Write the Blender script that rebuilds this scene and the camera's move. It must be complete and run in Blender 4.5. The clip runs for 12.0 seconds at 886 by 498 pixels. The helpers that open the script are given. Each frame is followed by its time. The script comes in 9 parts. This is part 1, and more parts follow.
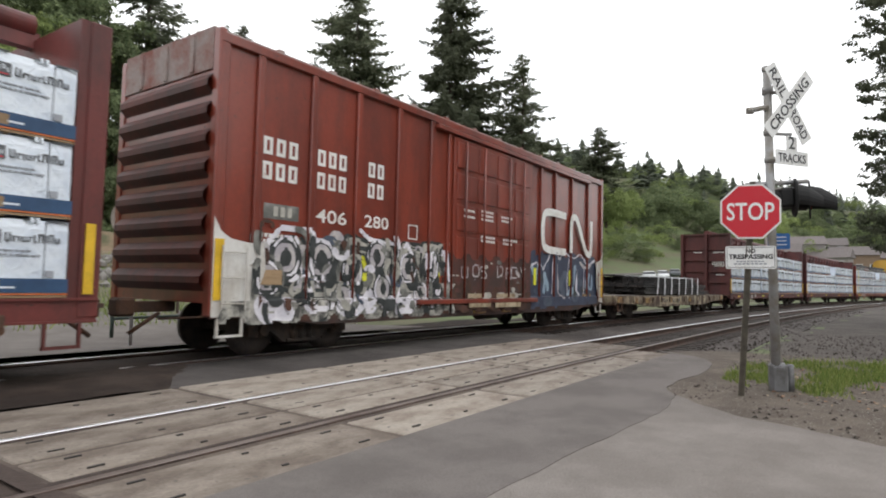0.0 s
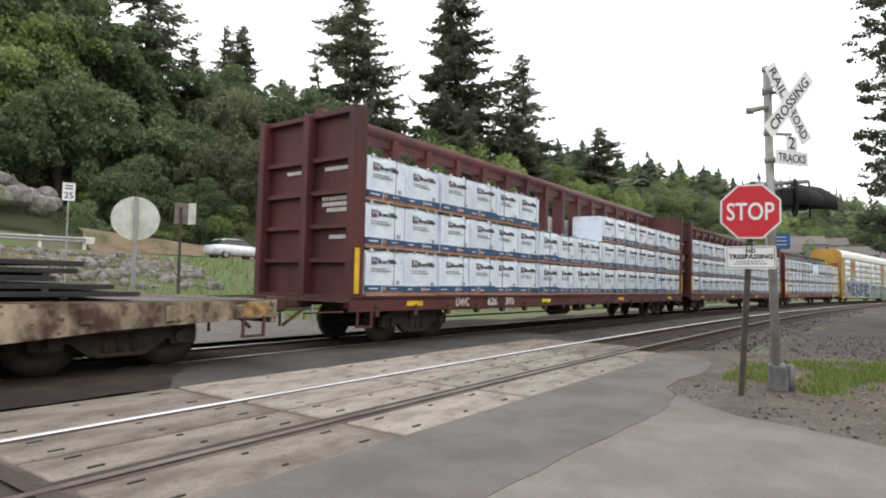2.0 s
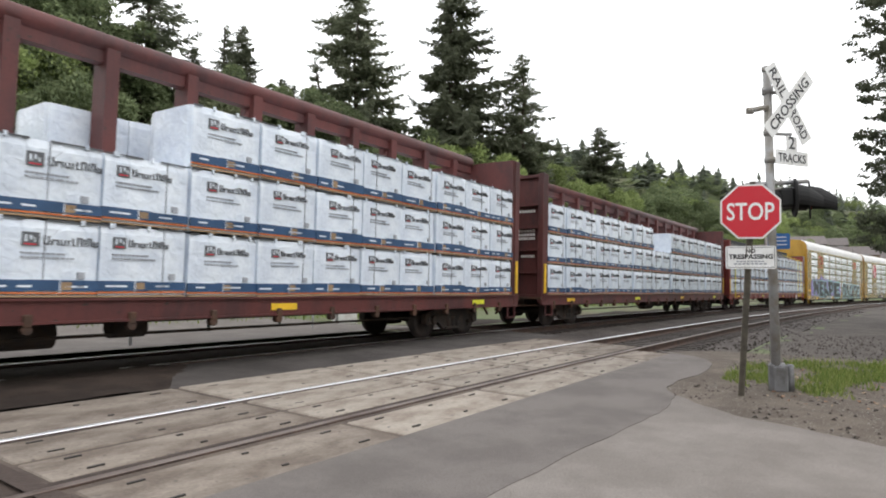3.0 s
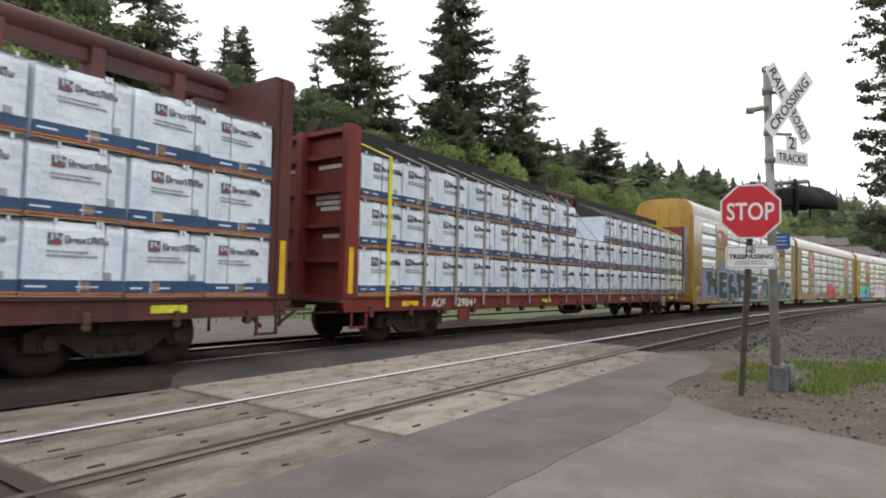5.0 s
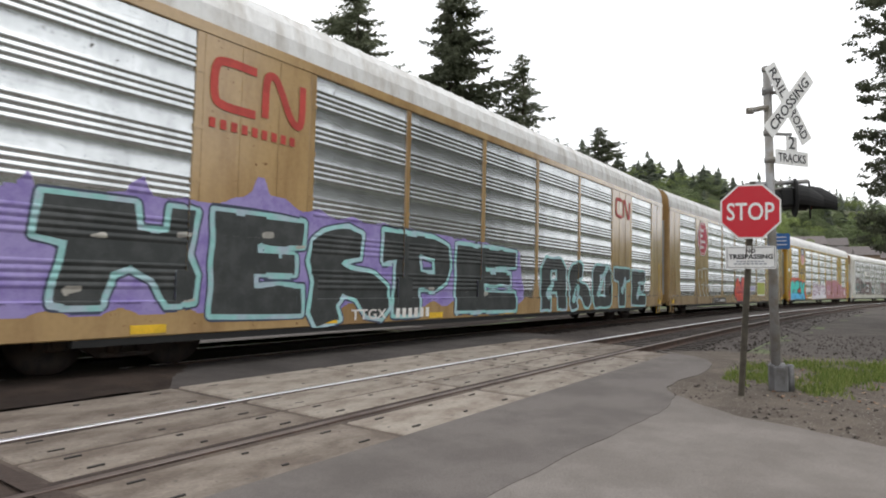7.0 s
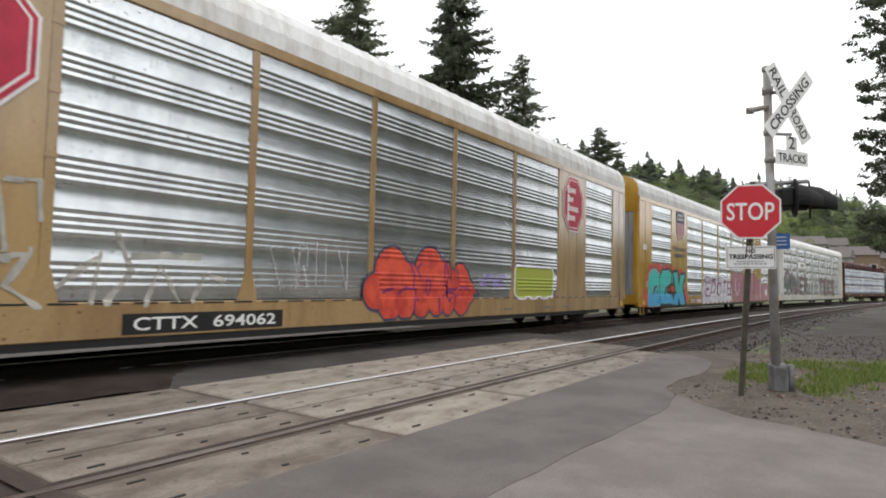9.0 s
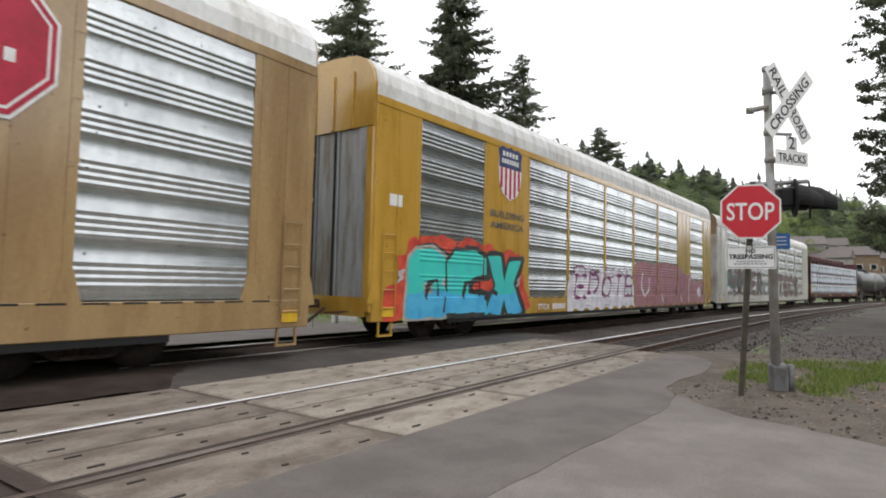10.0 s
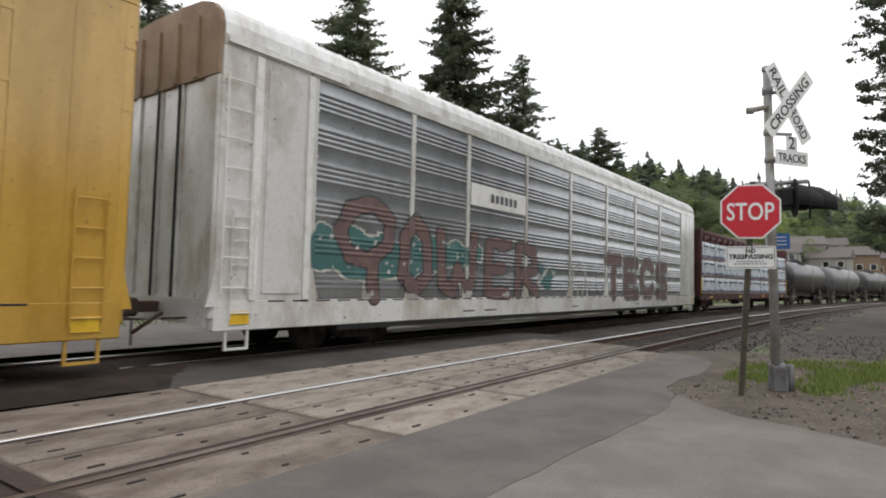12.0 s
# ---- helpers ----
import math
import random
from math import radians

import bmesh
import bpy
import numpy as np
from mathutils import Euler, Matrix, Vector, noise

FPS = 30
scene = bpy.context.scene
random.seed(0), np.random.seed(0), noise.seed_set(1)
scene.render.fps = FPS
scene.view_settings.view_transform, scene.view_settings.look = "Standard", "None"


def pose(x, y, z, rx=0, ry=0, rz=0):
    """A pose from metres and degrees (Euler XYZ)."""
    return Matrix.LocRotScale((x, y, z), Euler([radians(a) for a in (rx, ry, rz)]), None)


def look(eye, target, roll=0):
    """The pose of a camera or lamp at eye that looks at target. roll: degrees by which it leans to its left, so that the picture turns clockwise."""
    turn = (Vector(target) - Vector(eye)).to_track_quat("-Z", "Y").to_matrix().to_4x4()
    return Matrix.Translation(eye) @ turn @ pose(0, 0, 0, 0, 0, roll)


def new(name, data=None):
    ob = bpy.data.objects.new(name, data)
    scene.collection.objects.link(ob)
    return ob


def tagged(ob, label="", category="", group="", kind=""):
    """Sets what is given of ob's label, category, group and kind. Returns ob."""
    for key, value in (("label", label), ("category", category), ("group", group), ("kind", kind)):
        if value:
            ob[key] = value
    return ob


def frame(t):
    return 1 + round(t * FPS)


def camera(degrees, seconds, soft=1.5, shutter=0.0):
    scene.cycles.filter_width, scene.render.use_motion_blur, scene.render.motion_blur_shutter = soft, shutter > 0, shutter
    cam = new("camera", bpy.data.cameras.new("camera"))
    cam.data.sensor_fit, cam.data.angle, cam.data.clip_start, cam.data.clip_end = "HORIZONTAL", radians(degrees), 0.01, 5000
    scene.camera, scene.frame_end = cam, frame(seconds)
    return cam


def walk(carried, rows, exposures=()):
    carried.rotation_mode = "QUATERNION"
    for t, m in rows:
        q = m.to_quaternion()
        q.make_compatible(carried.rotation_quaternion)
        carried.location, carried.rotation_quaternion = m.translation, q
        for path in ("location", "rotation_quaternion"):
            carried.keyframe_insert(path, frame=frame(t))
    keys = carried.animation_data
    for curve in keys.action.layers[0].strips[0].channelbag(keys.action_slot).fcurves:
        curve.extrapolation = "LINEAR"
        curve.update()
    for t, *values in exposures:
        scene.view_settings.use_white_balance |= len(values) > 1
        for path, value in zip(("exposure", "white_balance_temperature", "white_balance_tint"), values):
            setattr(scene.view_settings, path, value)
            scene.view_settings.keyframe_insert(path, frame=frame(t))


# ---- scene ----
# The eye stands on the road beside the crossing; x runs along the tracks, y across them, z up from the near rails.
EYE = Vector((0.0, 0.0, 1.27))
YAW, PITCH, ROLL = 0.6035, 0.0665, 0.47
AIM = EYE + Vector((math.cos(YAW) * math.cos(PITCH), math.sin(YAW) * math.cos(PITCH), math.sin(PITCH)))
cam = camera(72.56, 12.0, soft=1.9, shutter=0.06)
walk(cam, [(0.0, look(EYE, AIM, ROLL)), (12.0, look(EYE, AIM, ROLL))],
     exposures=[(0.0, -0.02), (1.5, 0.12), (2.5, 0.17), (3.2, 0.15), (5.0, -0.14), (5.5, -0.19), (7.0, -0.14), (9.5, -0.10), (10.5, -0.11), (11.2, -0.20), (12.0, -0.26)])

# ---- light: a bright, even overcast ----
world = bpy.data.worlds.new("overcast")
scene.world = world
world.use_nodes = True
wn, wl = world.node_tree.nodes, world.node_tree.links
wn.clear()
w_out = wn.new("ShaderNodeOutputWorld")
w_bg = wn.new("ShaderNodeBackground")
w_sky = wn.new("ShaderNodeTexSky")
w_sky.sky_type = 'NISHITA'
w_sky.sun_disc = False
w_sky.sun_elevation, w_sky.sun_rotation = radians(52), radians(200)
w_cloud = wn.new("ShaderNodeTexNoise")
w_cloud.inputs["Scale"].default_value = 1.6
w_cloud.inputs["Detail"].default_value = 4
w_ramp = wn.new("ShaderNodeValToRGB")
w_ramp.color_ramp.elements[0].position, w_ramp.color_ramp.elements[0].color = 0.3, (13.0, 13.2, 13.6, 1)
w_ramp.color_ramp.elements[1].position, w_ramp.color_ramp.elements[1].color = 0.75, (15.5, 15.5, 15.6, 1)
w_mix = wn.new("ShaderNodeMix")
w_mix.data_type = 'RGBA'
w_mix.inputs["Factor"].default_value = 0.93
wl.new(w_cloud.outputs["Fac"], w_ramp.inputs["Fac"])
wl.new(w_sky.outputs["Color"], w_mix.inputs["A"])
wl.new(w_ramp.outputs["Color"], w_mix.inputs["B"])
wl.new(w_mix.outputs["Result"], w_bg.inputs["Color"])
w_bg.inputs["Strength"].default_value = 0.114
wl.new(w_bg.outputs["Background"], w_out.inputs["Surface"])
sun = new("sun", bpy.data.lights.new("sun", 'SUN'))
sun.data.energy, sun.data.angle, sun.data.color = 0.6, radians(30), (1.0, 0.97, 0.93)
sun.matrix_world = look((6, -34, 50), (0, 0, 0))


# ---- materials ----
def mat(name, col, rough=0.7, metal=0.0, other=None, amount=0.5, scale=3.0, stretch=(1, 1, 1), fine=40.0, bump=0.15, vary=0.12, spots=None, spec=0.5):
    """A procedural surface: col, broken by a second colour in patches (other) and by fine grain; spots=(colour, scale, threshold) adds flecks."""
    m = bpy.data.materials.new(name)
    m.use_nodes = True
    n, l = m.node_tree.nodes, m.node_tree.links
    b = n["Principled BSDF"]
    b.inputs["Roughness"].default_value, b.inputs["Metallic"].default_value = rough, metal
    b.inputs["Specular IOR Level"].default_value = spec
    tc = n.new("ShaderNodeTexCoord")
    mp = n.new("ShaderNodeMapping")
    mp.inputs["Scale"].default_value = stretch
    l.new(tc.outputs["Object"], mp.inputs["Vector"])
    big = n.new("ShaderNodeTexNoise")
    big.inputs["Scale"].default_value, big.inputs["Detail"].default_value, big.inputs["Roughness"].default_value = scale, 6, 0.65
    l.new(mp.outputs["Vector"], big.inputs["Vector"])
    small = n.new("ShaderNodeTexNoise")
    small.inputs["Scale"].default_value, small.inputs["Detail"].default_value = fine, 3
    l.new(tc.outputs["Object"], small.inputs["Vector"])
    ramp = n.new("ShaderNodeValToRGB")
    ramp.color_ramp.elements[0].position = max(0.0, 0.68 - 0.5 * amount)
    ramp.color_ramp.elements[1].position = min(1.0, 0.80 - 0.35 * amount)
    l.new(big.outputs["Fac"], ramp.inputs["Fac"])
    mix = n.new("ShaderNodeMix")
    mix.data_type = 'RGBA'
    mix.inputs["A"].default_value = (*col, 1)
    mix.inputs["B"].default_value = (*(other or [c * 0.75 for c in col]), 1)
    l.new(ramp.outputs["Color"], mix.inputs["Factor"])
    hsv = n.new("ShaderNodeHueSaturation")
    info = n.new("ShaderNodeObjectInfo")
    mul = n.new("ShaderNodeMath")
    mul.operation = 'MULTIPLY_ADD'
    mul.inputs[1].default_value, mul.inputs[2].default_value = 2 * vary, 1 - 1.5 * vary
    add = n.new("ShaderNodeMath")
    add.operation = 'MULTIPLY_ADD'
    add.inputs[1].default_value = vary
    l.new(small.outputs["Fac"], mul.inputs[0])
    l.new(info.outputs["Random"], add.inputs[0])
    l.new(mul.outputs[0], add.inputs[2])
    l.new(add.outputs[0], hsv.inputs["Value"])
    l.new(mix.outputs["Result"], hsv.inputs["Color"])
    col_out = hsv.outputs["Color"]
    if spots:
        sp = n.new("ShaderNodeTexNoise")
        sp.inputs["Scale"].default_value, sp.inputs["Detail"].default_value = spots[1], 2
        l.new(tc.outputs["Object"], sp.inputs["Vector"])
        sr = n.new("ShaderNodeValToRGB")
        sr.color_ramp.elements[0].position, sr.color_ramp.elements[1].position = spots[2], spots[2] + 0.04
        l.new(sp.outputs["Fac"], sr.inputs["Fac"])
        m2 = n.new("ShaderNodeMix")
        m2.data_type = 'RGBA'
        l.new(sr.outputs["Color"], m2.inputs["Factor"])
        l.new(col_out, m2.inputs["A"])
        m2.inputs["B"].default_value = (*spots[0], 1)
        col_out = m2.outputs["Result"]
    l.new(col_out, b.inputs["Base Color"])
    if bump:
        bp = n.new("ShaderNodeBump")
        bp.inputs["Strength"].default_value, bp.inputs["Distance"].default_value = bump, 0.02
        l.new(small.outputs["Fac"], bp.inputs["Height"])
        l.new(bp.outputs["Normal"], b.inputs["Normal"])
    return m


def leaf_mat(name, col, other):
    """Foliage: each clump takes its own shade between the two greens."""
    m = bpy.data.materials.new(name)
    m.use_nodes = True
    n, l = m.node_tree.nodes, m.node_tree.links
    b = n["Principled BSDF"]
    b.inputs["Roughness"].default_value = 0.75
    b.inputs["Specular IOR Level"].default_value = 0.15
    g = n.new("ShaderNodeNewGeometry")
    info = n.new("ShaderNodeObjectInfo")
    mix = n.new("ShaderNodeMix")
    mix.data_type = 'RGBA'
    mix.inputs["A"].default_value, mix.inputs["B"].default_value = (*col, 1), (*other, 1)
    l.new(g.outputs["Random Per Island"], mix.inputs["Factor"])
    hsv = n.new("ShaderNodeHueSaturation")
    ma = n.new("ShaderNodeMath")
    ma.operation = 'MULTIPLY_ADD'
    ma.inputs[1].default_value, ma.inputs[2].default_value = 0.5, 0.75
    l.new(info.outputs["Random"], ma.inputs[0])
    l.new(ma.outputs[0], hsv.inputs["Value"])
    l.new(mix.outputs["Result"], hsv.inputs["Color"])
    l.new(hsv.outputs["Color"], b.inputs["Base Color"])
    tr = n.new("ShaderNodeBsdfTranslucent")
    l.new(hsv.outputs["Color"], tr.inputs["Color"])
    ms = n.new("ShaderNodeMixShader")
    ms.inputs[0].default_value = 0.42
    l.new(b.outputs[0], ms.inputs[1])
    l.new(tr.outputs[0], ms.inputs[2])
    l.new(ms.outputs[0], n["Material Output"].inputs["Surface"])
    return m


def screen_mat(name, col, holes=0.0, metal=0.5):
    """Galvanised steel side screens, streaked, with rows of small punched holes."""
    m = mat(name, col, 0.24, metal, other=[c * 0.80 for c in col], amount=0.5, scale=0.9, stretch=(1.2, 1, 0.5), fine=7, bump=0.01, vary=0.12, spots=((0.12, 0.11, 0.1), 9, 0.70))
    n, l = m.node_tree.nodes, m.node_tree.links
    b = n["Principled BSDF"]
    if holes:
        tc = n.new("ShaderNodeTexCoord")
        vo = n.new("ShaderNodeTexVoronoi")
        vo.inputs["Scale"].default_value, vo.inputs["Randomness"].default_value = 13, 0.15
        l.new(tc.outputs["Object"], vo.inputs["Vector"])
        ra = n.new("ShaderNodeValToRGB")
        ra.color_ramp.elements[0].position, ra.color_ramp.elements[0].color = holes, (0, 0, 0, 1)
        ra.color_ramp.elements[1].position, ra.color_ramp.elements[1].color = holes + 0.05, (1, 1, 1, 1)
        l.new(vo.outputs["Distance"], ra.inputs["Fac"])
        mx = n.new("ShaderNodeMix")
        mx.data_type = 'RGBA'
        mx.inputs["A"].default_value = (0.02, 0.02, 0.02, 1)
        l.new(ra.outputs["Color"], mx.inputs["Factor"])
        l.new(b.inputs["Base Color"].links[0].from_socket, mx.inputs["B"])
        l.new(mx.outputs["Result"], b.inputs["Base Color"])
    return m


M = {}
M["asphalt"] = mat("asphalt", (0.188, 0.169, 0.155), 0.9, other=(0.145, 0.128, 0.116), amount=0.6, scale=1.2, fine=60, bump=0.5, vary=0.30, spots=((0.3, 0.3, 0.29), 160, 0.70))
asphalt_nodes, asphalt_links = M["asphalt"].node_tree.nodes, M["asphalt"].node_tree.links
worn_shader = asphalt_nodes["Principled BSDF"]
worn_base = worn_shader.inputs["Base Color"].links[0].from_socket
worn_place, worn_map, worn_spot, worn_ramp, worn_mix, worn_warp = [asphalt_nodes.new("ShaderNode" + k) for k in ("TexCoord", "Mapping", "TexGradient", "ValToRGB", "Mix", "VectorMath")]
worn_noise = asphalt_nodes.new("ShaderNodeTexNoise")
worn_noise.inputs["Scale"].default_value = 0.9
worn_warp.operation = 'MULTIPLY_ADD'
worn_warp.inputs[1].default_value = (1.2, 1.2, 0)
worn_map.inputs["Location"].default_value, worn_map.inputs["Scale"].default_value = (-0.95, -0.42, 0), (0.195, 0.25, 0)
worn_spot.gradient_type = 'SPHERICAL'
worn_ramp.color_ramp.elements[0].position, worn_ramp.color_ramp.elements[1].position = 0.08, 0.55
worn_mix.data_type = 'RGBA'
worn_mix.blend_type = 'MULTIPLY'
worn_ramp.color_ramp.elements[0].color, worn_ramp.color_ramp.elements[1].color = (0.76, 0.75, 0.74, 1), (1.14, 1.13, 1.11, 1)
worn_mix.inputs["Factor"].default_value = 1.0
asphalt_links.new(worn_place.outputs["Object"], worn_noise.inputs["Vector"])
asphalt_links.new(worn_noise.outputs["Color"], worn_warp.inputs[0])
asphalt_links.new(worn_place.outputs["Object"], worn_warp.inputs[2])
asphalt_links.new(worn_warp.outputs["Vector"], worn_map.inputs["Vector"])
asphalt_links.new(worn_map.outputs["Vector"], worn_spot.inputs["Vector"])
asphalt_links.new(worn_spot.outputs["Fac"], worn_ramp.inputs["Fac"])
asphalt_links.new(worn_base, worn_mix.inputs["A"])
asphalt_links.new(worn_ramp.outputs["Color"], worn_mix.inputs["B"])
asphalt_links.new(worn_mix.outputs["Result"], worn_shader.inputs["Base Color"])
M["asphalt_dark"] = mat("asphalt_dark", (0.175, 0.154, 0.141), 0.9, other=(0.130, 0.113, 0.103), amount=0.55, scale=1.1, fine=70, bump=0.5, vary=0.32, spots=((0.22, 0.22, 0.21), 150, 0.71))
M["asphalt_between"] = mat("oil_stained_asphalt", (0.082, 0.071, 0.066), 0.88, other=(0.046, 0.039, 0.036), amount=0.6, scale=0.9, fine=70, bump=0.5, vary=0.3, spots=((0.17, 0.16, 0.155), 60, 0.72))
M["concrete"] = mat("concrete", (0.292, 0.256, 0.214), 0.85, other=(0.180, 0.146, 0.118), amount=0.50, scale=2.2, stretch=(0.7, 1.3, 1), fine=38, bump=0.3, vary=0.30, spots=((0.15, 0.13, 0.12), 11, 0.68))
M["rubber"] = mat("rubber", (0.035, 0.03, 0.028), 0.8, fine=50, bump=0.2)
# A darker, browner concrete for the first and last rows of panels.
M["concrete_end"] = mat("grimy_concrete", (0.235, 0.200, 0.165), 0.88, other=(0.125, 0.098, 0.078), amount=0.55, scale=1.6, stretch=(0.7, 1.3, 1), fine=38, bump=0.35, vary=0.32, spots=((0.12, 0.10, 0.085), 9, 0.66))
# Near-black: dirt beside the far track, and the shade under the train.
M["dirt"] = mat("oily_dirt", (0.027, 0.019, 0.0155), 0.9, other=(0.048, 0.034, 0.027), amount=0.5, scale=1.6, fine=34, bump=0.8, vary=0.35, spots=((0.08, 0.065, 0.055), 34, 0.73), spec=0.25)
M["bankdirt"] = mat("reddish_soil", (0.19, 0.135, 0.085), 0.95, other=(0.07, 0.075, 0.035), amount=0.5, scale=0.6, fine=8, bump=0.5, vary=0.25)
M["ballast"] = mat("ballast", (0.078, 0.064, 0.056), 0.95, other=(0.042, 0.033, 0.029), amount=0.6, scale=0.9, fine=28, bump=0.9, vary=0.45, spots=((0.22, 0.21, 0.2), 30, 0.66))
M["gravel"] = mat("gravel", (0.135, 0.108, 0.085), 0.95, other=(0.085, 0.066, 0.050), amount=0.6, scale=1.4, fine=45, bump=0.8, vary=0.35, spots=((0.34, 0.33, 0.31), 40, 0.66))
M["ground"] = mat("ground", (0.095, 0.125, 0.05), 0.95, other=(0.11, 0.10, 0.06), amount=0.5, scale=0.12, fine=6, bump=0.6, vary=0.3)
M["grass"] = mat("grass", (0.09, 0.16, 0.035), 0.9, other=(0.13, 0.15, 0.05), amount=0.5, scale=0.8, fine=30, bump=0.5, vary=0.3)
M["tie"] = mat("tie", (0.05, 0.04, 0.034), 0.9, other=(0.04, 0.033, 0.03), stretch=(6, 0.6, 1), fine=30, bump=0.5, vary=0.3)
M["steeldull"] = mat("dull_rail_top", (0.20, 0.165, 0.145), 0.5, 0.5, other=(0.11, 0.08, 0.068), amount=0.5, scale=0.8, bump=0.0, vary=0.1)
M["steel"] = mat("polished_steel", (0.95, 0.95, 0.96), 0.40, 1.0, amount=0.3, scale=0.6, stretch=(0.4, 20, 1), bump=0.0, vary=0.05)
M["railside"] = mat("rusty_rail", (0.09, 0.055, 0.04), 0.85, other=(0.05, 0.034, 0.028), fine=40, bump=0.3)
M["truck"] = mat("truck_iron", (0.045, 0.038, 0.034), 0.8, other=(0.075, 0.05, 0.036), amount=0.5, scale=4, fine=30, bump=0.3, vary=0.3)
M["wheel"] = mat("wheel_iron", (0.06, 0.045, 0.038), 0.7, 0.2, other=(0.035, 0.03, 0.028), scale=5, fine=30, bump=0.2)
M["boxred"] = mat("oxide_red_paint", (0.235, 0.043, 0.024), 0.36, other=(0.15, 0.033, 0.022), amount=0.55, scale=1.1, stretch=(1.5, 1, 0.4), fine=18, bump=0.12, vary=0.16, spots=((0.07, 0.03, 0.022), 14, 0.72))
# Oxide red darkened for the shade between the cars, with a few grime flecks.
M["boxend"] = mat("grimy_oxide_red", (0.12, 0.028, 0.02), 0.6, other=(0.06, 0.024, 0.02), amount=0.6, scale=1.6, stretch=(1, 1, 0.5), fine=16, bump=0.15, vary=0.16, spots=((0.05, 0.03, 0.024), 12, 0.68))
M["boxroof"] = mat("weathered_galvanised_end", (0.34, 0.28, 0.26), 0.7, 0.1, other=(0.24, 0.08, 0.06), amount=0.5, scale=1.4, fine=16, bump=0.15, vary=0.2)
M["beamred"] = mat("centerbeam_red_paint", (0.15, 0.032, 0.027), 0.5, other=(0.085, 0.025, 0.022), amount=0.5, scale=1.3, stretch=(1.2, 1, 0.4), fine=20, bump=0.15, vary=0.18, spots=((0.05, 0.026, 0.02), 12, 0.70))
M["beamdark"] = mat("centerbeam_dark_red", (0.085, 0.023, 0.022), 0.65, other=(0.05, 0.018, 0.018), amount=0.5, scale=1.3, fine=20, bump=0.15, vary=0.2)
M["beammid"] = mat("centerbeam_brown_red", (0.105, 0.027, 0.024), 0.62, other=(0.06, 0.02, 0.02), amount=0.5, scale=1.3, stretch=(1.2, 1, 0.4), fine=20, bump=0.15, vary=0.18, spots=((0.04, 0.024, 0.02), 12, 0.68))
M["aokred"] = mat("bright_red_paint", (0.19, 0.03, 0.022), 0.6, other=(0.14, 0.025, 0.02), amount=0.45, scale=1.2, fine=20, bump=0.15, vary=0.18)
M["flat"] = mat("flatcar_cream_paint", (0.46, 0.385, 0.265), 0.75, other=(0.07, 0.036, 0.023), amount=0.66, scale=2.2, stretch=(1.0, 1, 0.6), fine=22, bump=0.2, vary=0.2, spots=((0.09, 0.05, 0.03), 8, 0.62))
M["rust"] = mat("rust", (0.10, 0.05, 0.03), 0.9, other=(0.055, 0.035, 0.027), amount=0.5, scale=3, fine=30, bump=0.4, vary=0.25)
M["deckwood"] = mat("deck_planks", (0.16, 0.135, 0.115), 0.9, other=(0.09, 0.075, 0.065), stretch=(0.4, 5, 1), fine=24, bump=0.4, vary=0.3)
M["darksteel"] = mat("dark_steel_bars", (0.032, 0.03, 0.03), 0.6, 0.3, other=(0.06, 0.05, 0.045), amount=0.45, scale=2, fine=24, bump=0.2, vary=0.35)
M["strap"] = mat("white_strap", (0.75, 0.76, 0.78), 0.6, bump=0.1)
M["yellow"] = mat("yellow_web", (0.85, 0.72, 0.03), 0.6, bump=0.1)
M["oldpatch"] = mat("faded_orange_patch", (0.42, 0.27, 0.09), 0.7, other=(0.16, 0.08, 0.04), amount=0.6, scale=5, bump=0.1)
M["reflector"] = mat("yellow_reflector", (0.8, 0.5, 0.03), 0.5, bump=0.05)
M["lime"] = mat("lime_reflector", (0.78, 0.78, 0.05), 0.5, bump=0.05)
M["wrap"] = mat("white_wrap", (0.80, 0.865, 0.94), 0.26, other=(0.68, 0.75, 0.85), amount=0.5, scale=3.0, fine=5.0, bump=0.9, vary=0.10, spec=0.6)
for nd_ in M["wrap"].node_tree.nodes:
    if nd_.type == 'TEX_NOISE' and abs(nd_.inputs["Scale"].default_value - 5.0) < 0.01:
        nd_.inputs["Distortion"].default_value = 1.6
M["blue"] = mat("navy_band", (0.035, 0.085, 0.18), 0.5, bump=0.1, fine=5)
M["orange"] = mat("orange_band", (0.62, 0.17, 0.05), 0.5, bump=0.05)
M["jointdirt"] = mat("joint_dirt", (0.115, 0.088, 0.07), 0.92, other=(0.06, 0.044, 0.036), amount=0.55, scale=1.5, fine=40, bump=0.6, vary=0.3)
M["flangedirt"] = mat("flangeway_dirt", (0.04, 0.027, 0.022), 0.9, other=(0.065, 0.045, 0.036), amount=0.5, scale=2, fine=40, bump=0.5, vary=0.3)
M["cinder"] = mat("cinders", (0.108, 0.091, 0.079), 0.95, other=(0.070, 0.058, 0.049), amount=0.6, scale=0.7, fine=30, bump=0.9, vary=0.4, spots=((0.2, 0.19, 0.18), 30, 0.68))
M["signink"] = mat("black_sign_print", (0.03, 0.03, 0.032), 0.5, bump=0.0)
M["grime"] = mat("brown_grime", (0.055, 0.032, 0.025), 0.8, other=(0.10, 0.045, 0.03), amount=0.5, scale=3, bump=0.1, vary=0.2)
M["doorgrime"] = mat("door_grime", (0.115, 0.036, 0.026), 0.6, other=(0.06, 0.032, 0.027), amount=0.6, scale=2.2, bump=0.1, vary=0.2)
M["boxsill"] = mat("grimy_red_sill", (0.075, 0.032, 0.025), 0.7, other=(0.04, 0.028, 0.025), amount=0.55, scale=1.5, fine=20, bump=0.2, vary=0.2)
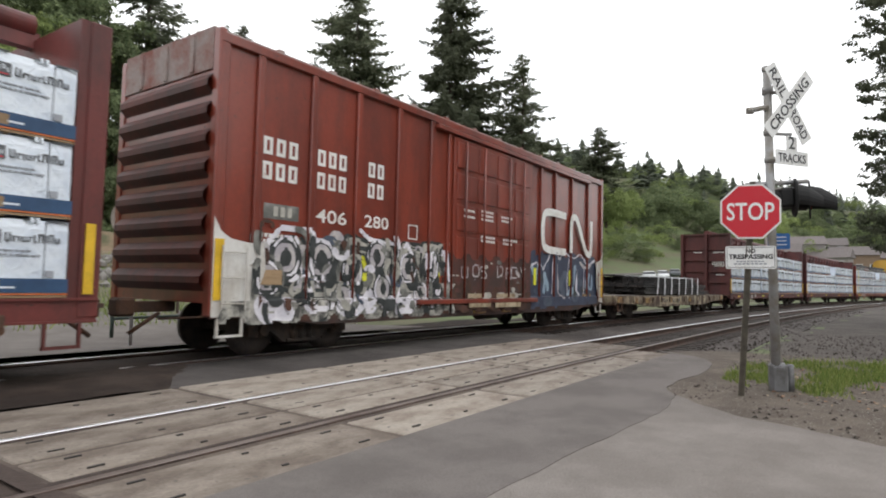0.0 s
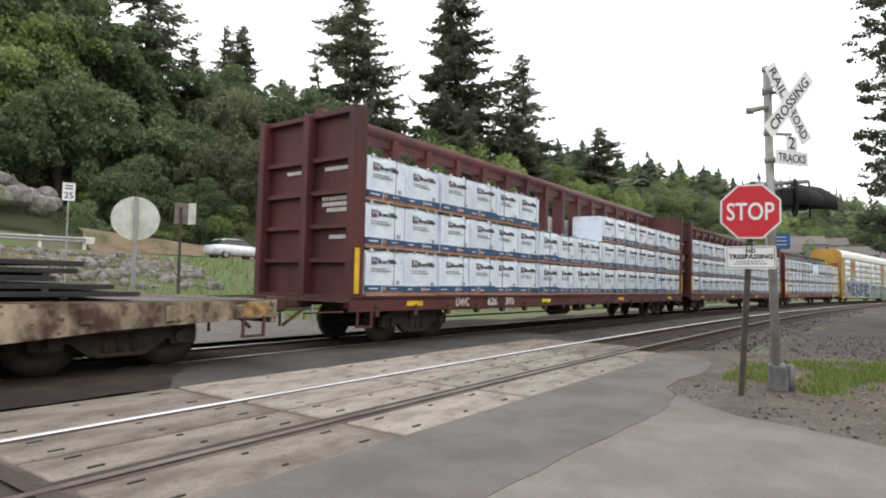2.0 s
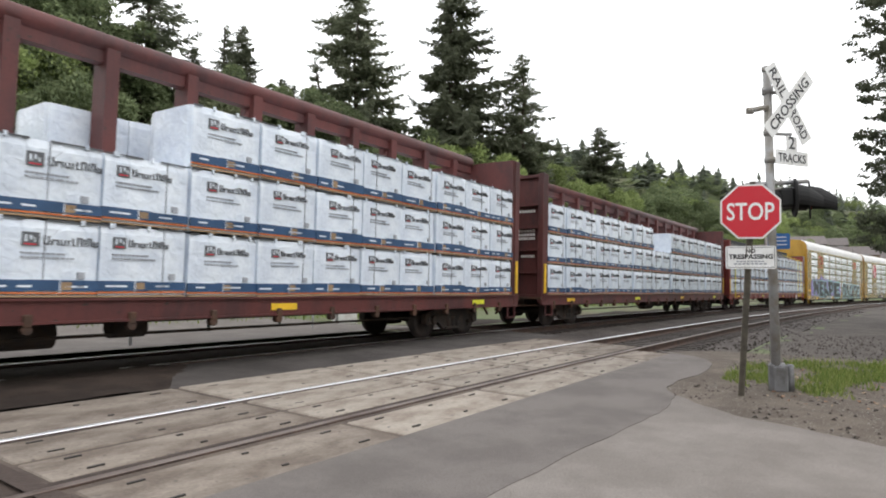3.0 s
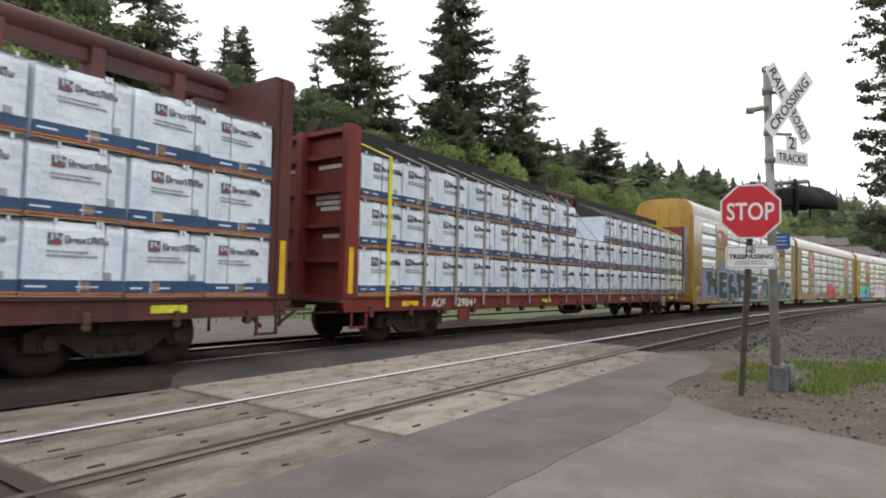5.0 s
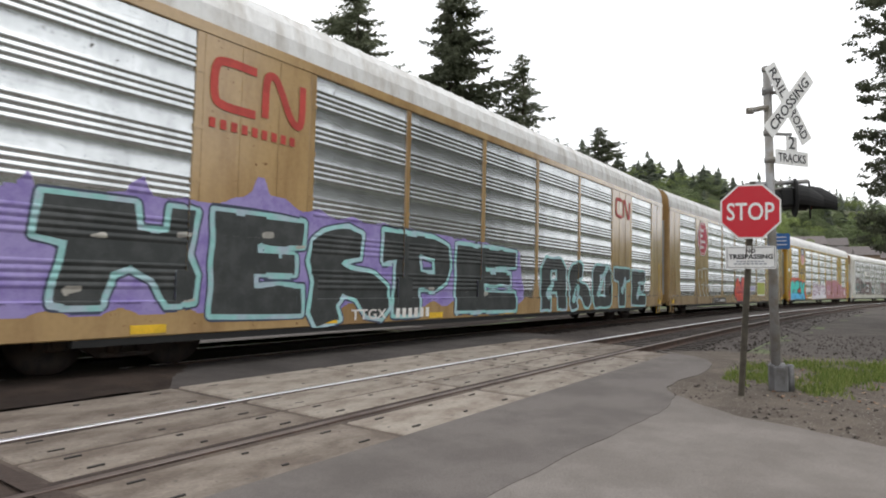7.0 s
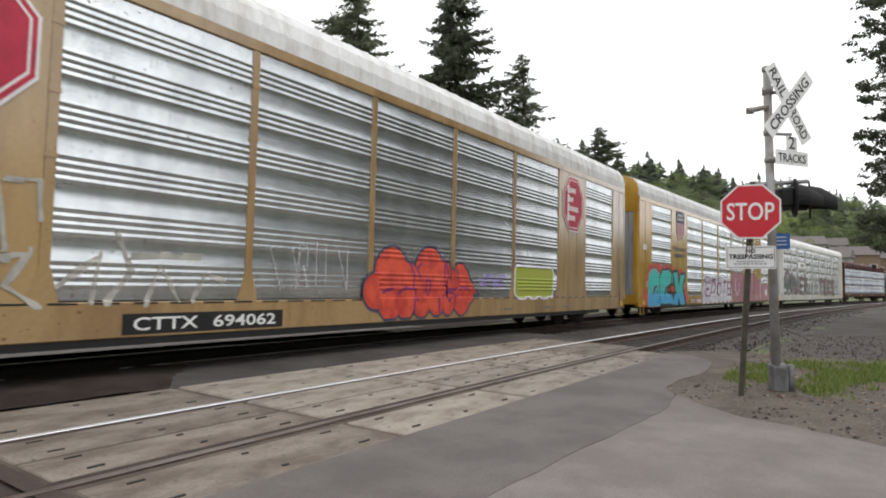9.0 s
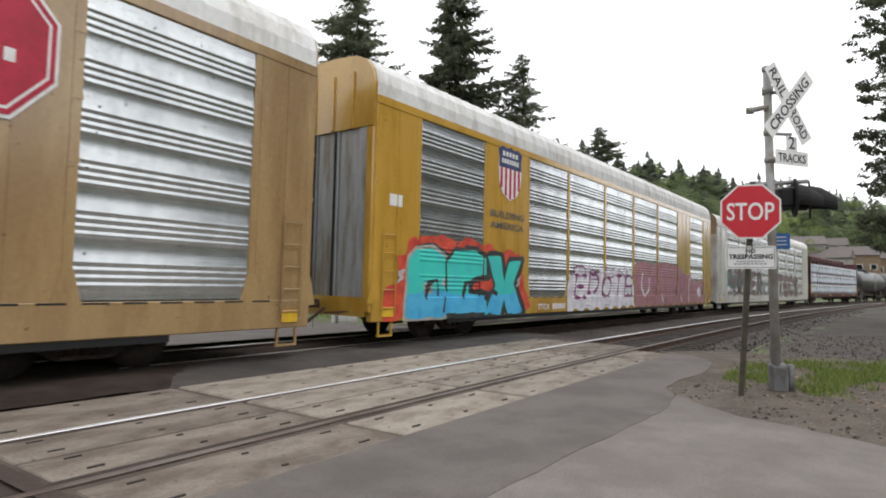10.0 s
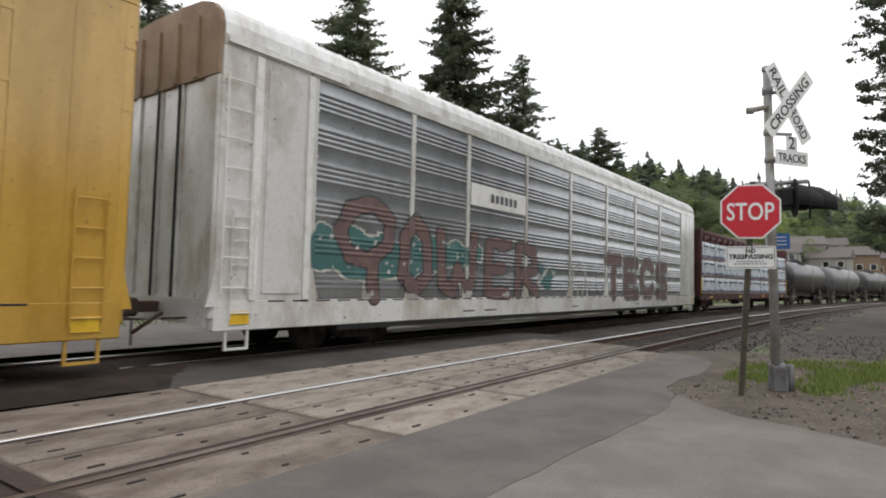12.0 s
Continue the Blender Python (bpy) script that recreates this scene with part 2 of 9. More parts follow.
M["spraysteel"] = mat("steel_blue_spray", (0.09, 0.11, 0.15), 0.5, other=(0.06, 0.075, 0.11), amount=0.5, scale=3, bump=0.03, vary=0.15)
M["spraylilac"] = mat("lilac_grey_spray", (0.40, 0.37, 0.40), 0.5, other=(0.55, 0.52, 0.50), amount=0.5, scale=4, bump=0.03, vary=0.15)
M["ink"] = mat("dark_print", (0.10, 0.105, 0.115), 0.55, bump=0.05)
M["greyink"] = mat("grey_print", (0.36, 0.38, 0.42), 0.55, bump=0.05)
M["redink"] = mat("red_print", (0.6, 0.03, 0.05), 0.5, bump=0.05)
M["stud"] = mat("wood_dunnage", (0.35, 0.24, 0.14), 0.85, stretch=(0.3, 4, 4), fine=40, bump=0.3, vary=0.25)
M["white"] = mat("white_paint", (0.78, 0.77, 0.74), 0.6, other=(0.62, 0.58, 0.54), amount=0.4, scale=3, fine=25, bump=0.08)
M["dirtywhite"] = mat("dirty_white_paint", (0.69, 0.68, 0.655), 0.30, other=(0.46, 0.42, 0.37), amount=0.45, scale=1.1, stretch=(1.0, 1, 0.6), fine=14, bump=0.02, vary=0.14, spots=((0.22, 0.14, 0.09), 10, 0.71))
M["tanhood"] = mat("tan_stained_hood", (0.33, 0.235, 0.15), 0.6, other=(0.24, 0.15, 0.09), amount=0.55, scale=1.2, fine=14, bump=0.05, vary=0.15)
M["yellowcar"] = mat("faded_yellow_paint", (0.41, 0.275, 0.128), 0.23, other=(0.31, 0.195, 0.09), amount=0.5, scale=1.0, stretch=(1.5, 1, 0.35), fine=14, bump=0.015, vary=0.14, spots=((0.19, 0.10, 0.045), 11, 0.71))
M["yellowup"] = mat("fresh_yellow_paint", (0.55, 0.325, 0.055), 0.23, other=(0.43, 0.24, 0.03), amount=0.45, scale=1.0, stretch=(1.5, 1, 0.35), fine=14, bump=0.015, vary=0.12, spots=((0.2, 0.1, 0.03), 12, 0.72))
M["screen"] = screen_mat("galvanised_screen", (0.60, 0.625, 0.635), 0.12, 0.85)
M["screenold"] = screen_mat("dull_grey_screen", (0.40, 0.41, 0.425), 0.10, 0.65)
M["screenup"] = screen_mat("bright_galvanised_screen", (0.70, 0.73, 0.75), 0.22, 0.9)
for nm_ in ("yellowcar", "yellowup", "wrap", "dirtywhite", "boxred"):
    sh_ = M[nm_].node_tree.nodes["Principled BSDF"]
    sh_.inputs["Coat Weight"].default_value, sh_.inputs["Coat Roughness"].default_value = 0.85 if nm_ in ("yellowcar", "yellowup", "dirtywhite") else 0.45, 0.14
M["cream"] = mat("worn_cream_paint", (0.45, 0.37, 0.25), 0.75, other=(0.22, 0.15, 0.09), amount=0.45, scale=5, fine=25, bump=0.1, vary=0.2)
M["roofgalv"] = mat("galvanised_roof", (0.72, 0.72, 0.71), 0.55, 0.25, other=(0.55, 0.53, 0.5), amount=0.45, scale=0.9, stretch=(3, 1, 1), fine=10, bump=0.1, vary=0.12)
M["doorgalv"] = mat("galvanised_end_door", (0.42, 0.44, 0.45), 0.5, 0.25, other=(0.25, 0.215, 0.17), amount=0.5, scale=1.2, stretch=(3, 3, 0.4), fine=14, bump=0.1, vary=0.15)
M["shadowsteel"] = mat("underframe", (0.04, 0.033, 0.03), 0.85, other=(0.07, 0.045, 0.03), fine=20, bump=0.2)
M["tank"] = mat("black_tank_paint", (0.035, 0.036, 0.04), 0.35, other=(0.06, 0.055, 0.055), amount=0.5, scale=0.8, stretch=(1, 1, 0.4), fine=20, bump=0.05)
M["tankgrey"] = mat("grey_tank_paint", (0.12, 0.125, 0.13), 0.4, other=(0.08, 0.075, 0.07), amount=0.5, scale=0.8, fine=20, bump=0.05)
M["galvpole"] = mat("grey_painted_mast", (0.37, 0.37, 0.375), 0.55, 0.2, other=(0.27, 0.245, 0.20), amount=0.5, scale=3, fine=25, bump=0.1)
M["postgreen"] = mat("channel_post", (0.15, 0.13, 0.10), 0.7, 0.2, other=(0.09, 0.08, 0.065), scale=5, fine=40, bump=0.15)
M["stopred"] = mat("stop_red", (0.56, 0.014, 0.03), 0.45, other=(0.55, 0.02, 0.035), bump=0.02, vary=0.04)
M["signwhite"] = mat("sign_white", (0.80, 0.80, 0.79), 0.5, other=(0.70, 0.69, 0.66), amount=0.4, scale=6, bump=0.02, vary=0.04)
M["signgrey"] = mat("sign_back_aluminium", (0.33, 0.34, 0.33), 0.5, 0.4, other=(0.28, 0.28, 0.27), bump=0.02)
M["signpale"] = mat("sign_back_pale", (0.66, 0.66, 0.58), 0.5, 0.1, bump=0.02, vary=0.04)
M["signbrown"] = mat("sign_back_brown", (0.22, 0.19, 0.16), 0.7, 0.1, other=(0.14, 0.12, 0.1), bump=0.05)
M["signyellow"] = mat("sign_yellow_green", (0.72, 0.78, 0.02), 0.45, bump=0.02)
M["signblue"] = mat("sign_blue", (0.02, 0.11, 0.33), 0.5, bump=0.02)
M["castgrey"] = mat("cast_grey", (0.20, 0.20, 0.205), 0.6, 0.3, other=(0.12, 0.115, 0.11), amount=0.5, scale=6, fine=25, bump=0.15)
M["black"] = mat("black_paint", (0.014, 0.014, 0.014), 0.8, bump=0.05)
M["lampglass"] = mat("red_lens", (0.12, 0.008, 0.008), 0.2, bump=0.0)
M["teal"] = mat("teal_spray", (0.04, 0.60, 0.50), 0.55, other=(0.05, 0.50, 0.52), amount=0.5, bump=0.03, vary=0.08)
M["cyan"] = mat("sky_blue_spray", (0.09, 0.48, 0.75), 0.55, other=(0.05, 0.38, 0.68), bump=0.03, vary=0.08)
M["sprayred"] = mat("red_spray", (0.68, 0.09, 0.045), 0.55, other=(0.45, 0.04, 0.03), bump=0.03, vary=0.08)
M["spraywhite"] = mat("white_spray", (0.82, 0.80, 0.84), 0.5, other=(0.6, 0.58, 0.64), bump=0.03)
M["spraypink"] = mat("pink_spray", (0.42, 0.20, 0.21), 0.55, other=(0.35, 0.14, 0.16), amount=0.5, scale=2, bump=0.03, vary=0.12)
M["spraymauve"] = mat("mauve_spray", (0.36, 0.14, 0.22), 0.55, other=(0.40, 0.19, 0.22), amount=0.5, scale=3, bump=0.03, vary=0.12)
M["sprayviolet"] = mat("violet_spray", (0.30, 0.25, 0.50), 0.55, other=(0.2, 0.15, 0.4), bump=0.03)
M["sprayplum"] = mat("plum_spray", (0.22, 0.03, 0.16), 0.55, bump=0.03)
M["spraynavy"] = mat("navy_spray", (0.04, 0.05, 0.085), 0.55, other=(0.055, 0.07, 0.12), bump=0.03)
M["spraygrey"] = mat("grey_spray", (0.27, 0.27, 0.25), 0.55, other=(0.12, 0.12, 0.11), amount=0.6, scale=3, bump=0.03)
M["spraypale"] = mat("pale_spray", (0.52, 0.50, 0.44), 0.55, other=(0.32, 0.31, 0.28), amount=0.6, scale=2.5, bump=0.03)
M["sprayblack"] = mat("black_spray", (0.03, 0.035, 0.035), 0.6, other=(0.055, 0.06, 0.06), bump=0.03)
M["spraylime"] = mat("lime_spray", (0.30, 0.38, 0.03), 0.55, other=(0.36, 0.36, 0.08), bump=0.03)
M["spraypaleblue"] = mat("pale_blue_spray", (0.34, 0.44, 0.52), 0.5, other=(0.24, 0.34, 0.45), amount=0.5, scale=4, bump=0.03, vary=0.12)
M["deepteal"] = mat("dark_teal_spray", (0.045, 0.125, 0.12), 0.55, other=(0.07, 0.16, 0.155), amount=0.5, bump=0.03, vary=0.12)
M["aqua"] = mat("aqua_spray", (0.29, 0.58, 0.56), 0.55, other=(0.42, 0.52, 0.60), amount=0.5, scale=2.6, fine=9, vary=0.2, bump=0.03)
M["maroon"] = mat("brown_spray", (0.17, 0.105, 0.095), 0.6, other=(0.12, 0.08, 0.08), bump=0.03, vary=0.12)
M["crimson"] = mat("herald_crimson", (0.50, 0.015, 0.05), 0.5, bump=0.03)
M["heraldblue"] = mat("herald_blue", (0.03, 0.045, 0.15), 0.5, bump=0.03)
M["cn"] = mat("faded_red_lettering", (0.50, 0.06, 0.045), 0.6, bump=0.03)
M["spraymix"] = mat("layered_spray", (0.60, 0.58, 0.52), 0.55, other=(0.07, 0.07, 0.065), amount=0.62, scale=4.5, fine=9, bump=0.03, vary=0.25)
M["bark"] = mat("bark", (0.085, 0.062, 0.048), 0.95, other=(0.05, 0.038, 0.03), stretch=(5, 5, 0.7), fine=20, bump=0.7, vary=0.25)
M["fir"] = leaf_mat("fir_needles", (0.115, 0.13, 0.085), (0.20, 0.215, 0.145))
M["fir_light"] = leaf_mat("cedar_needles", (0.11, 0.125, 0.085), (0.18, 0.195, 0.135))
# Far trees: the pallor of haze is mixed into these greens.
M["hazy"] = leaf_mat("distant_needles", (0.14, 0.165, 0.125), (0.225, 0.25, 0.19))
M["leaf"] = leaf_mat("maple_leaves", (0.12, 0.155, 0.08), (0.235, 0.275, 0.145))
M["leaf_pale"] = leaf_mat("alder_leaves", (0.16, 0.18, 0.105), (0.26, 0.275, 0.165))
M["shrub"] = leaf_mat("shrub_leaves", (0.165, 0.215, 0.080), (0.32, 0.375, 0.15))
M["blades"] = leaf_mat("grass_blades", (0.085, 0.14, 0.028), (0.24, 0.27, 0.085))
M["stone"] = mat("boulder", (0.24, 0.225, 0.205), 0.9, other=(0.11, 0.10, 0.09), scale=2, fine=14, bump=0.5, vary=0.25)
M["carwhite"] = mat("white_car_paint", (0.78, 0.79, 0.80), 0.25, bump=0.0, vary=0.02)
M["cargrey"] = mat("grey_car_paint", (0.15, 0.16, 0.17), 0.3, 0.3, bump=0.0)
M["glass"] = mat("dark_window_glass", (0.015, 0.018, 0.02), 0.08, bump=0.0, spec=0.8)
M["siding"] = mat("house_siding", (0.33, 0.31, 0.29), 0.8, other=(0.27, 0.25, 0.23), stretch=(0.3, 0.3, 6), bump=0.1, vary=0.25)
M["sidingtan"] = mat("house_siding_tan", (0.27, 0.19, 0.13), 0.8, stretch=(0.3, 0.3, 6), bump=0.1, vary=0.2)
M["roofing"] = mat("roof_shingles", (0.15, 0.13, 0.125), 0.9, fine=10, bump=0.4, vary=0.25)


# ---- mesh helpers ----
def part(name, bm, material, parent=None, label="", m=None, smooth=False):
    """Links a bmesh as one mesh object, under a thing or a part."""
    me = bpy.data.meshes.new(name)
    bm.normal_update()
    bm.to_mesh(me)
    bm.free()
    for x in (material if isinstance(material, (list, tuple)) else [material]):
        me.materials.append(x)
    if smooth:
        me.polygons.foreach_set("use_smooth", [True] * len(me.polygons))
    ob = new(name, me)
    if parent is not None:
        ob.parent = parent
    if m is not None:
        ob.matrix_basis = m
    if label:
        ob["label"] = label
    return ob


def again(ob, parent=None, m=None):
    """The same mesh once more, as an object of its own."""
    o = new(ob.name.split(".")[0], ob.data)
    o.parent = parent
    if m is not None:
        o.matrix_basis = m
    return o


def empty(name, m=None, **tags):
    ob = new(name)
    ob.empty_display_size = 0.2
    if m is not None:
        ob.matrix_basis = m
    return tagged(ob, **tags)


def B():
    return bmesh.new()


def bx(bm, x0, x1, y0, y1, z0, z1, mi=0, bev=0.0):
    """A box; bev chamfers its upright and long edges slightly."""
    if bev:
        t = bmesh.new()
        bx(t, x0, x1, y0, y1, z0, z1)
        bmesh.ops.bevel(t, geom=t.edges[:], offset=bev, segments=1, affect='EDGES')
        merge(bm, t, mi)
        return
    vs = [bm.verts.new(p) for p in ((x0, y0, z0), (x1, y0, z0), (x1, y1, z0), (x0, y1, z0), (x0, y0, z1), (x1, y0, z1), (x1, y1, z1), (x0, y1, z1))]
    for f in ((3, 2, 1, 0), (4, 5, 6, 7), (0, 1, 5, 4), (1, 2, 6, 5), (2, 3, 7, 6), (3, 0, 4, 7)):
        bm.faces.new([vs[i] for i in f]).material_index = mi


def merge(bm, other, mi=None, m=None):
    """Adds another bmesh to bm and frees it."""
    idx = {}
    for v in other.verts:
        idx[v] = bm.verts.new(m @ v.co if m is not None else v.co)
    for f in other.faces:
        nf = bm.faces.new([idx[v] for v in f.verts])
        nf.material_index = f.material_index if mi is None else mi
        nf.smooth = f.smooth
    other.free()


def tube(bm, p0, p1, r0, r1=None, n=10, mi=0, caps=True):
    p0, p1 = Vector(p0), Vector(p1)
    r1 = r0 if r1 is None else r1
    d = (p1 - p0).normalized()
    u = d.orthogonal().normalized()
    w = d.cross(u)
    a, b = [], []
    for i in range(n):
        c = u * math.cos(2 * math.pi * i / n) + w * math.sin(2 * math.pi * i / n)
        a.append(bm.verts.new(p0 + c * r0))
        b.append(bm.verts.new(p1 + c * r1))
    for i in range(n):
        f = bm.faces.new((a[i], a[(i + 1) % n], b[(i + 1) % n], b[i]))
        f.material_index, f.smooth = mi, n > 6
    if caps:
        bm.faces.new(a[::-1]).material_index = mi
        bm.faces.new(b).material_index = mi


def turned(bm, profile, axis, n=20, mi=0):
    """A body of revolution about the line through axis=(point, direction); profile: (distance along, radius)."""
    p, d = Vector(axis[0]), Vector(axis[1]).normalized()
    u = d.orthogonal().normalized()
    w = d.cross(u)
    rings = []
    for a, r in profile:
        rings.append([bm.verts.new(p + d * a + (u * math.cos(2 * math.pi * i / n) + w * math.sin(2 * math.pi * i / n)) * max(r, 1e-4)) for i in range(n)])
    for q, s in zip(rings, rings[1:]):
        for i in range(n):
            f = bm.faces.new((q[i], q[(i + 1) % n], s[(i + 1) % n], s[i]))
            f.material_index, f.smooth = mi, True
    bm.faces.new(rings[0][::-1]).material_index = mi
    bm.faces.new(rings[-1]).material_index = mi


def plate(bm, pts, thick, mi=0):
    """A flat plate in the xz plane, thick towards -y from y = 0."""
    a = [bm.verts.new((x, 0, z)) for x, z in pts]
    b = [bm.verts.new((x, -thick, z)) for x, z in pts]
    bm.faces.new(a).material_index = mi
    bm.faces.new(b[::-1]).material_index = mi
    for i in range(len(pts)):
        j = (i + 1) % len(pts)
        bm.faces.new((a[i], b[i], b[j], a[j])).material_index = mi
    bmesh.ops.recalc_face_normals(bm, faces=bm.faces[:])


def lettering(name, body, width, height, material, parent, m, label="", bold=0.012):
    """Raised lettering of that width and height, its lower left corner at m, in the xz plane, facing -y."""
    cu = bpy.data.curves.new("lettering", 'FONT')
    cu.body, cu.extrude, cu.resolution_u, cu.offset = body, 0.0015, 3, bold
    tmp = bpy.data.objects.new("lettering", cu)
    scene.collection.objects.link(tmp)
    bpy.context.view_layer.update()
    me = bpy.data.meshes.new_from_object(tmp.evaluated_get(bpy.context.evaluated_depsgraph_get()))
    bpy.data.objects.remove(tmp)
    bpy.data.curves.remove(cu)
    co = np.empty(len(me.vertices) * 3)
    me.vertices.foreach_get("co", co)
    co = co.reshape(-1, 3)
    lo, hi = co.min(0), co.max(0)
    co[:, 0] = (co[:, 0] - lo[0]) / (hi[0] - lo[0]) * width
    co[:, 1] = (co[:, 1] - lo[1]) / (hi[1] - lo[1]) * height
    out = np.stack([co[:, 0], -co[:, 2] - 0.002, co[:, 1]], 1)
    me.vertices.foreach_set("co", out.ravel())
    me.materials.append(material)
    ob = new(name, me)
    ob.parent = parent
    ob.matrix_basis = m
    if label:
        ob["label"] = label
    return ob


# ---- the line of the tracks: straight, then a curve of 487 m towards the camera's side ----
YN, XC, RAD, D12, CANT, Z2 = 5.04, 1.82, 486.6, 4.6165, 0.019, 0.0995
SPEED = 16.255


def track(s, off, z=0.0):
    """The place at s along the near track, off metres across (away from the camera), z above that track's plane; and the heading."""
    far = off > 2.3
    o = off - (D12 if far else 0.0)
    zz = z + o * CANT + (Z2 if far else 0.0)
    off = off - z * CANT
    if s <= XC:
        return Vector((s, YN + off, zz)), 0.0
    a = (s - XC) / RAD
    return Vector((XC + (RAD + off) * math.sin(a), YN - RAD + (RAD + off) * math.cos(a), zz)), -a


def far_s(s):
    """Length along the far track as length along the near one."""
    return s if s <= XC else XC + (s - XC) * RAD / (RAD + D12)


def so(x, y):
    """Plan coordinates to (s, off)."""
    if x <= XC:
        return x, y - YN
    dx, dy = x - XC, y - (YN - RAD)
    return XC + math.atan2(dx, dy) * RAD, math.hypot(dx, dy) - RAD


# ---- ground ----
def smooth(a, b, x):
    t = min(1.0, max(0.0, (x - a) / (b - a)))
    return t * t * (3 - 2 * t)


def height(x, y):
    """The lie of the land: level at the tracks, a bank up to a road, then a wooded hillside."""
    s, o = so(x, y)
    k = 1.0 + 1.9 * smooth(70, 200, s)
    z = -0.10 - 0.28 * smooth(-2.9, -2.2, o) * (1 - smooth(6.9, 7.6, o))
    z += 0.5 * smooth(9, 18, o) + (2.95 * smooth(16, 33.5, o) + 1.2 * smooth(36, 46, o)) * k
    z += 21.0 * smooth(42, 98, o) * (1.0 + 0.35 * smooth(40, 160, s)) * (1 - 0.15 * smooth(150, 400, s))
    z += 10.0 * smooth(110, 400, o) * smooth(0, 200, s)
    z += 3.0 * smooth(25, 120, -o) * smooth(60, 300, s)
    if o > 40:
        z += 1.6 * noise.noise(Vector((x * 0.03, y * 0.03, 0)))
    if o > 9 or o < -8:
        z += 0.12 * noise.noise(Vector((x * 0.25, y * 0.25, 3)))
    return z


def steps(lo, hi, fine_lo, fine_hi, fine, grow=1.18):
    out = list(np.arange(fine_lo, fine_hi, fine))
    d, v = fine, out[-1]
    while v < hi:
        d *= grow
        v += d
        out.append(v)
    d, v = fine, out[0]
    while v > lo:
        d *= grow
        v -= d
        out.insert(0, v)
    return out


def make_ground():
    xs, ys = steps(-2600, 2600, -12, 60, 1.0, 1.1), steps(-2600, 2600, -10, 48, 0.6, 1.1)
    verts = [(x, y, height(x, y)) for x in xs for y in ys]
    ny = len(ys)
    faces = [(i * ny + j, (i + 1) * ny + j, (i + 1) * ny + j + 1, i * ny + j + 1) for i in range(len(xs) - 1) for j in range(ny - 1)]
    me = bpy.data.meshes.new("ground")
    me.from_pydata(verts, [], faces)
    me.materials.append(M["ground"])
    me.polygons.foreach_set("use_smooth", [True] * len(me.polygons))
    tagged(new("ground", me), "grassy ground rising to a wooded hillside", "ground", kind="structure")


def sheet(name, pts, z, thick, material, label, category):
    """A level slab with that outline."""
    bm = B()
    top = [bm.verts.new((x, y, z)) for x, y in pts]
    low = [bm.verts.new((x, y, z - thick)) for x, y in pts]
    bm.faces.new(top)
    for i in range(len(pts)):
        j = (i + 1) % len(pts)
        bm.faces.new((low[i], low[j], top[j], top[i]))
    bmesh.ops.recalc_face_normals(bm, faces=bm.faces[:])
    bmesh.ops.triangulate(bm, faces=[f for f in bm.faces if len(f.verts) > 4])
    return tagged(part(name, bm, material), label, category, kind="structure")


def ribbon(name, s0, s1, o0, o1, dz, step, material, label, category, lift=None, wob=0.0, wide=0.7):
    """A strip that follows the line of the tracks, from o0 to o1 across; lift(s, o) gives its height."""
    bm = B()
    ss = list(np.arange(s0, s1, step)) + [s1]
    os_ = np.linspace(o0, o1, max(2, int(abs(o1 - o0) / wide) + 1))
    rows = []
    for s in ss:
        row = []
        for k, o in enumerate(os_):
            e = wob * noise.noise(Vector((s * 0.6, o * 3, 1))) if k in (0, len(os_) - 1) else 0.0
            p, _ = track(s, o + e)
            p.z = lift(p.x, p.y, s, o) + dz
            row.append(bm.verts.new(p))
        rows.append(row)
    for a, b in zip(rows, rows[1:]):
        for i in range(len(a) - 1):
            bm.faces.new((a[i], b[i], b[i + 1], a[i + 1])).smooth = True
    return tagged(part(name, bm, material), label, category, kind="structure")


def bed(x, y, s, o):
    """Top of the ballast: shoulders fall away, with a hollow between the tracks."""
    a = -0.19 + o * CANT * (1 if o < 2.3 else 0) + (Z2 + (o - D12) * CANT) * smooth(1.6, 3.0, o)
    a -= 0.25 * smooth(1.6, 3.0, -o) + 0.45 * smooth(1.6, 3.2, o - D12)
    a -= 0.07 * smooth(1.3, 1.9, o) * (1 - smooth(2.6, 3.2, o))
    return a + 0.03 * noise.noise(Vector((x * 2.1, y * 2.1, 7)))


def rounded(pts, times=3, jitter=0.02):
    """The outline with its corners worn round, slightly uneven."""
    for _ in range(times):
        pts = [q for (a, b), (c, d) in zip(pts, pts[1:] + pts[:1]) for q in ((0.75 * a + 0.25 * c, 0.75 * b + 0.25 * d), (0.25 * a + 0.75 * c, 0.25 * b + 0.75 * d))]
    return [(x + jitter * noise.noise(Vector((x * 2.3, y * 2.3, 1))), y + jitter * noise.noise(Vector((x * 2.3, y * 2.3, 5)))) for x, y in pts]


def make_rail(s0, s1, off):
    prof = [(-0.07, -0.172), (0.07, -0.172), (0.07, -0.155), (0.012, -0.14), (0.012, -0.05), (0.037, -0.038), (0.037, -0.006), (0.028, 0.0), (-0.028, 0.0), (-0.037, -0.006), (-0.037, -0.038), (-0.012, -0.05), (-0.012, -0.14), (-0.07, -0.155)]
    bm = B()
    ss = [s0] + list(np.arange(math.ceil(min(XC, s1)), s1, 2.5)) + [s1] if s1 > XC else [s0, s1]
    rings = [[bm.verts.new(track(s, off + o, z)[0]) for o, z in prof] for s in ss]
    n = len(prof)
    for a, b in zip(rings, rings[1:]):
        for i in range(n):
            f = bm.faces.new((a[i], b[i], b[(i + 1) % n], a[(i + 1) % n]))
            f.material_index = 1 if i in (6, 7, 8) else 0
    bmesh.ops.recalc_face_normals(bm, faces=bm.faces[:])
    return bm


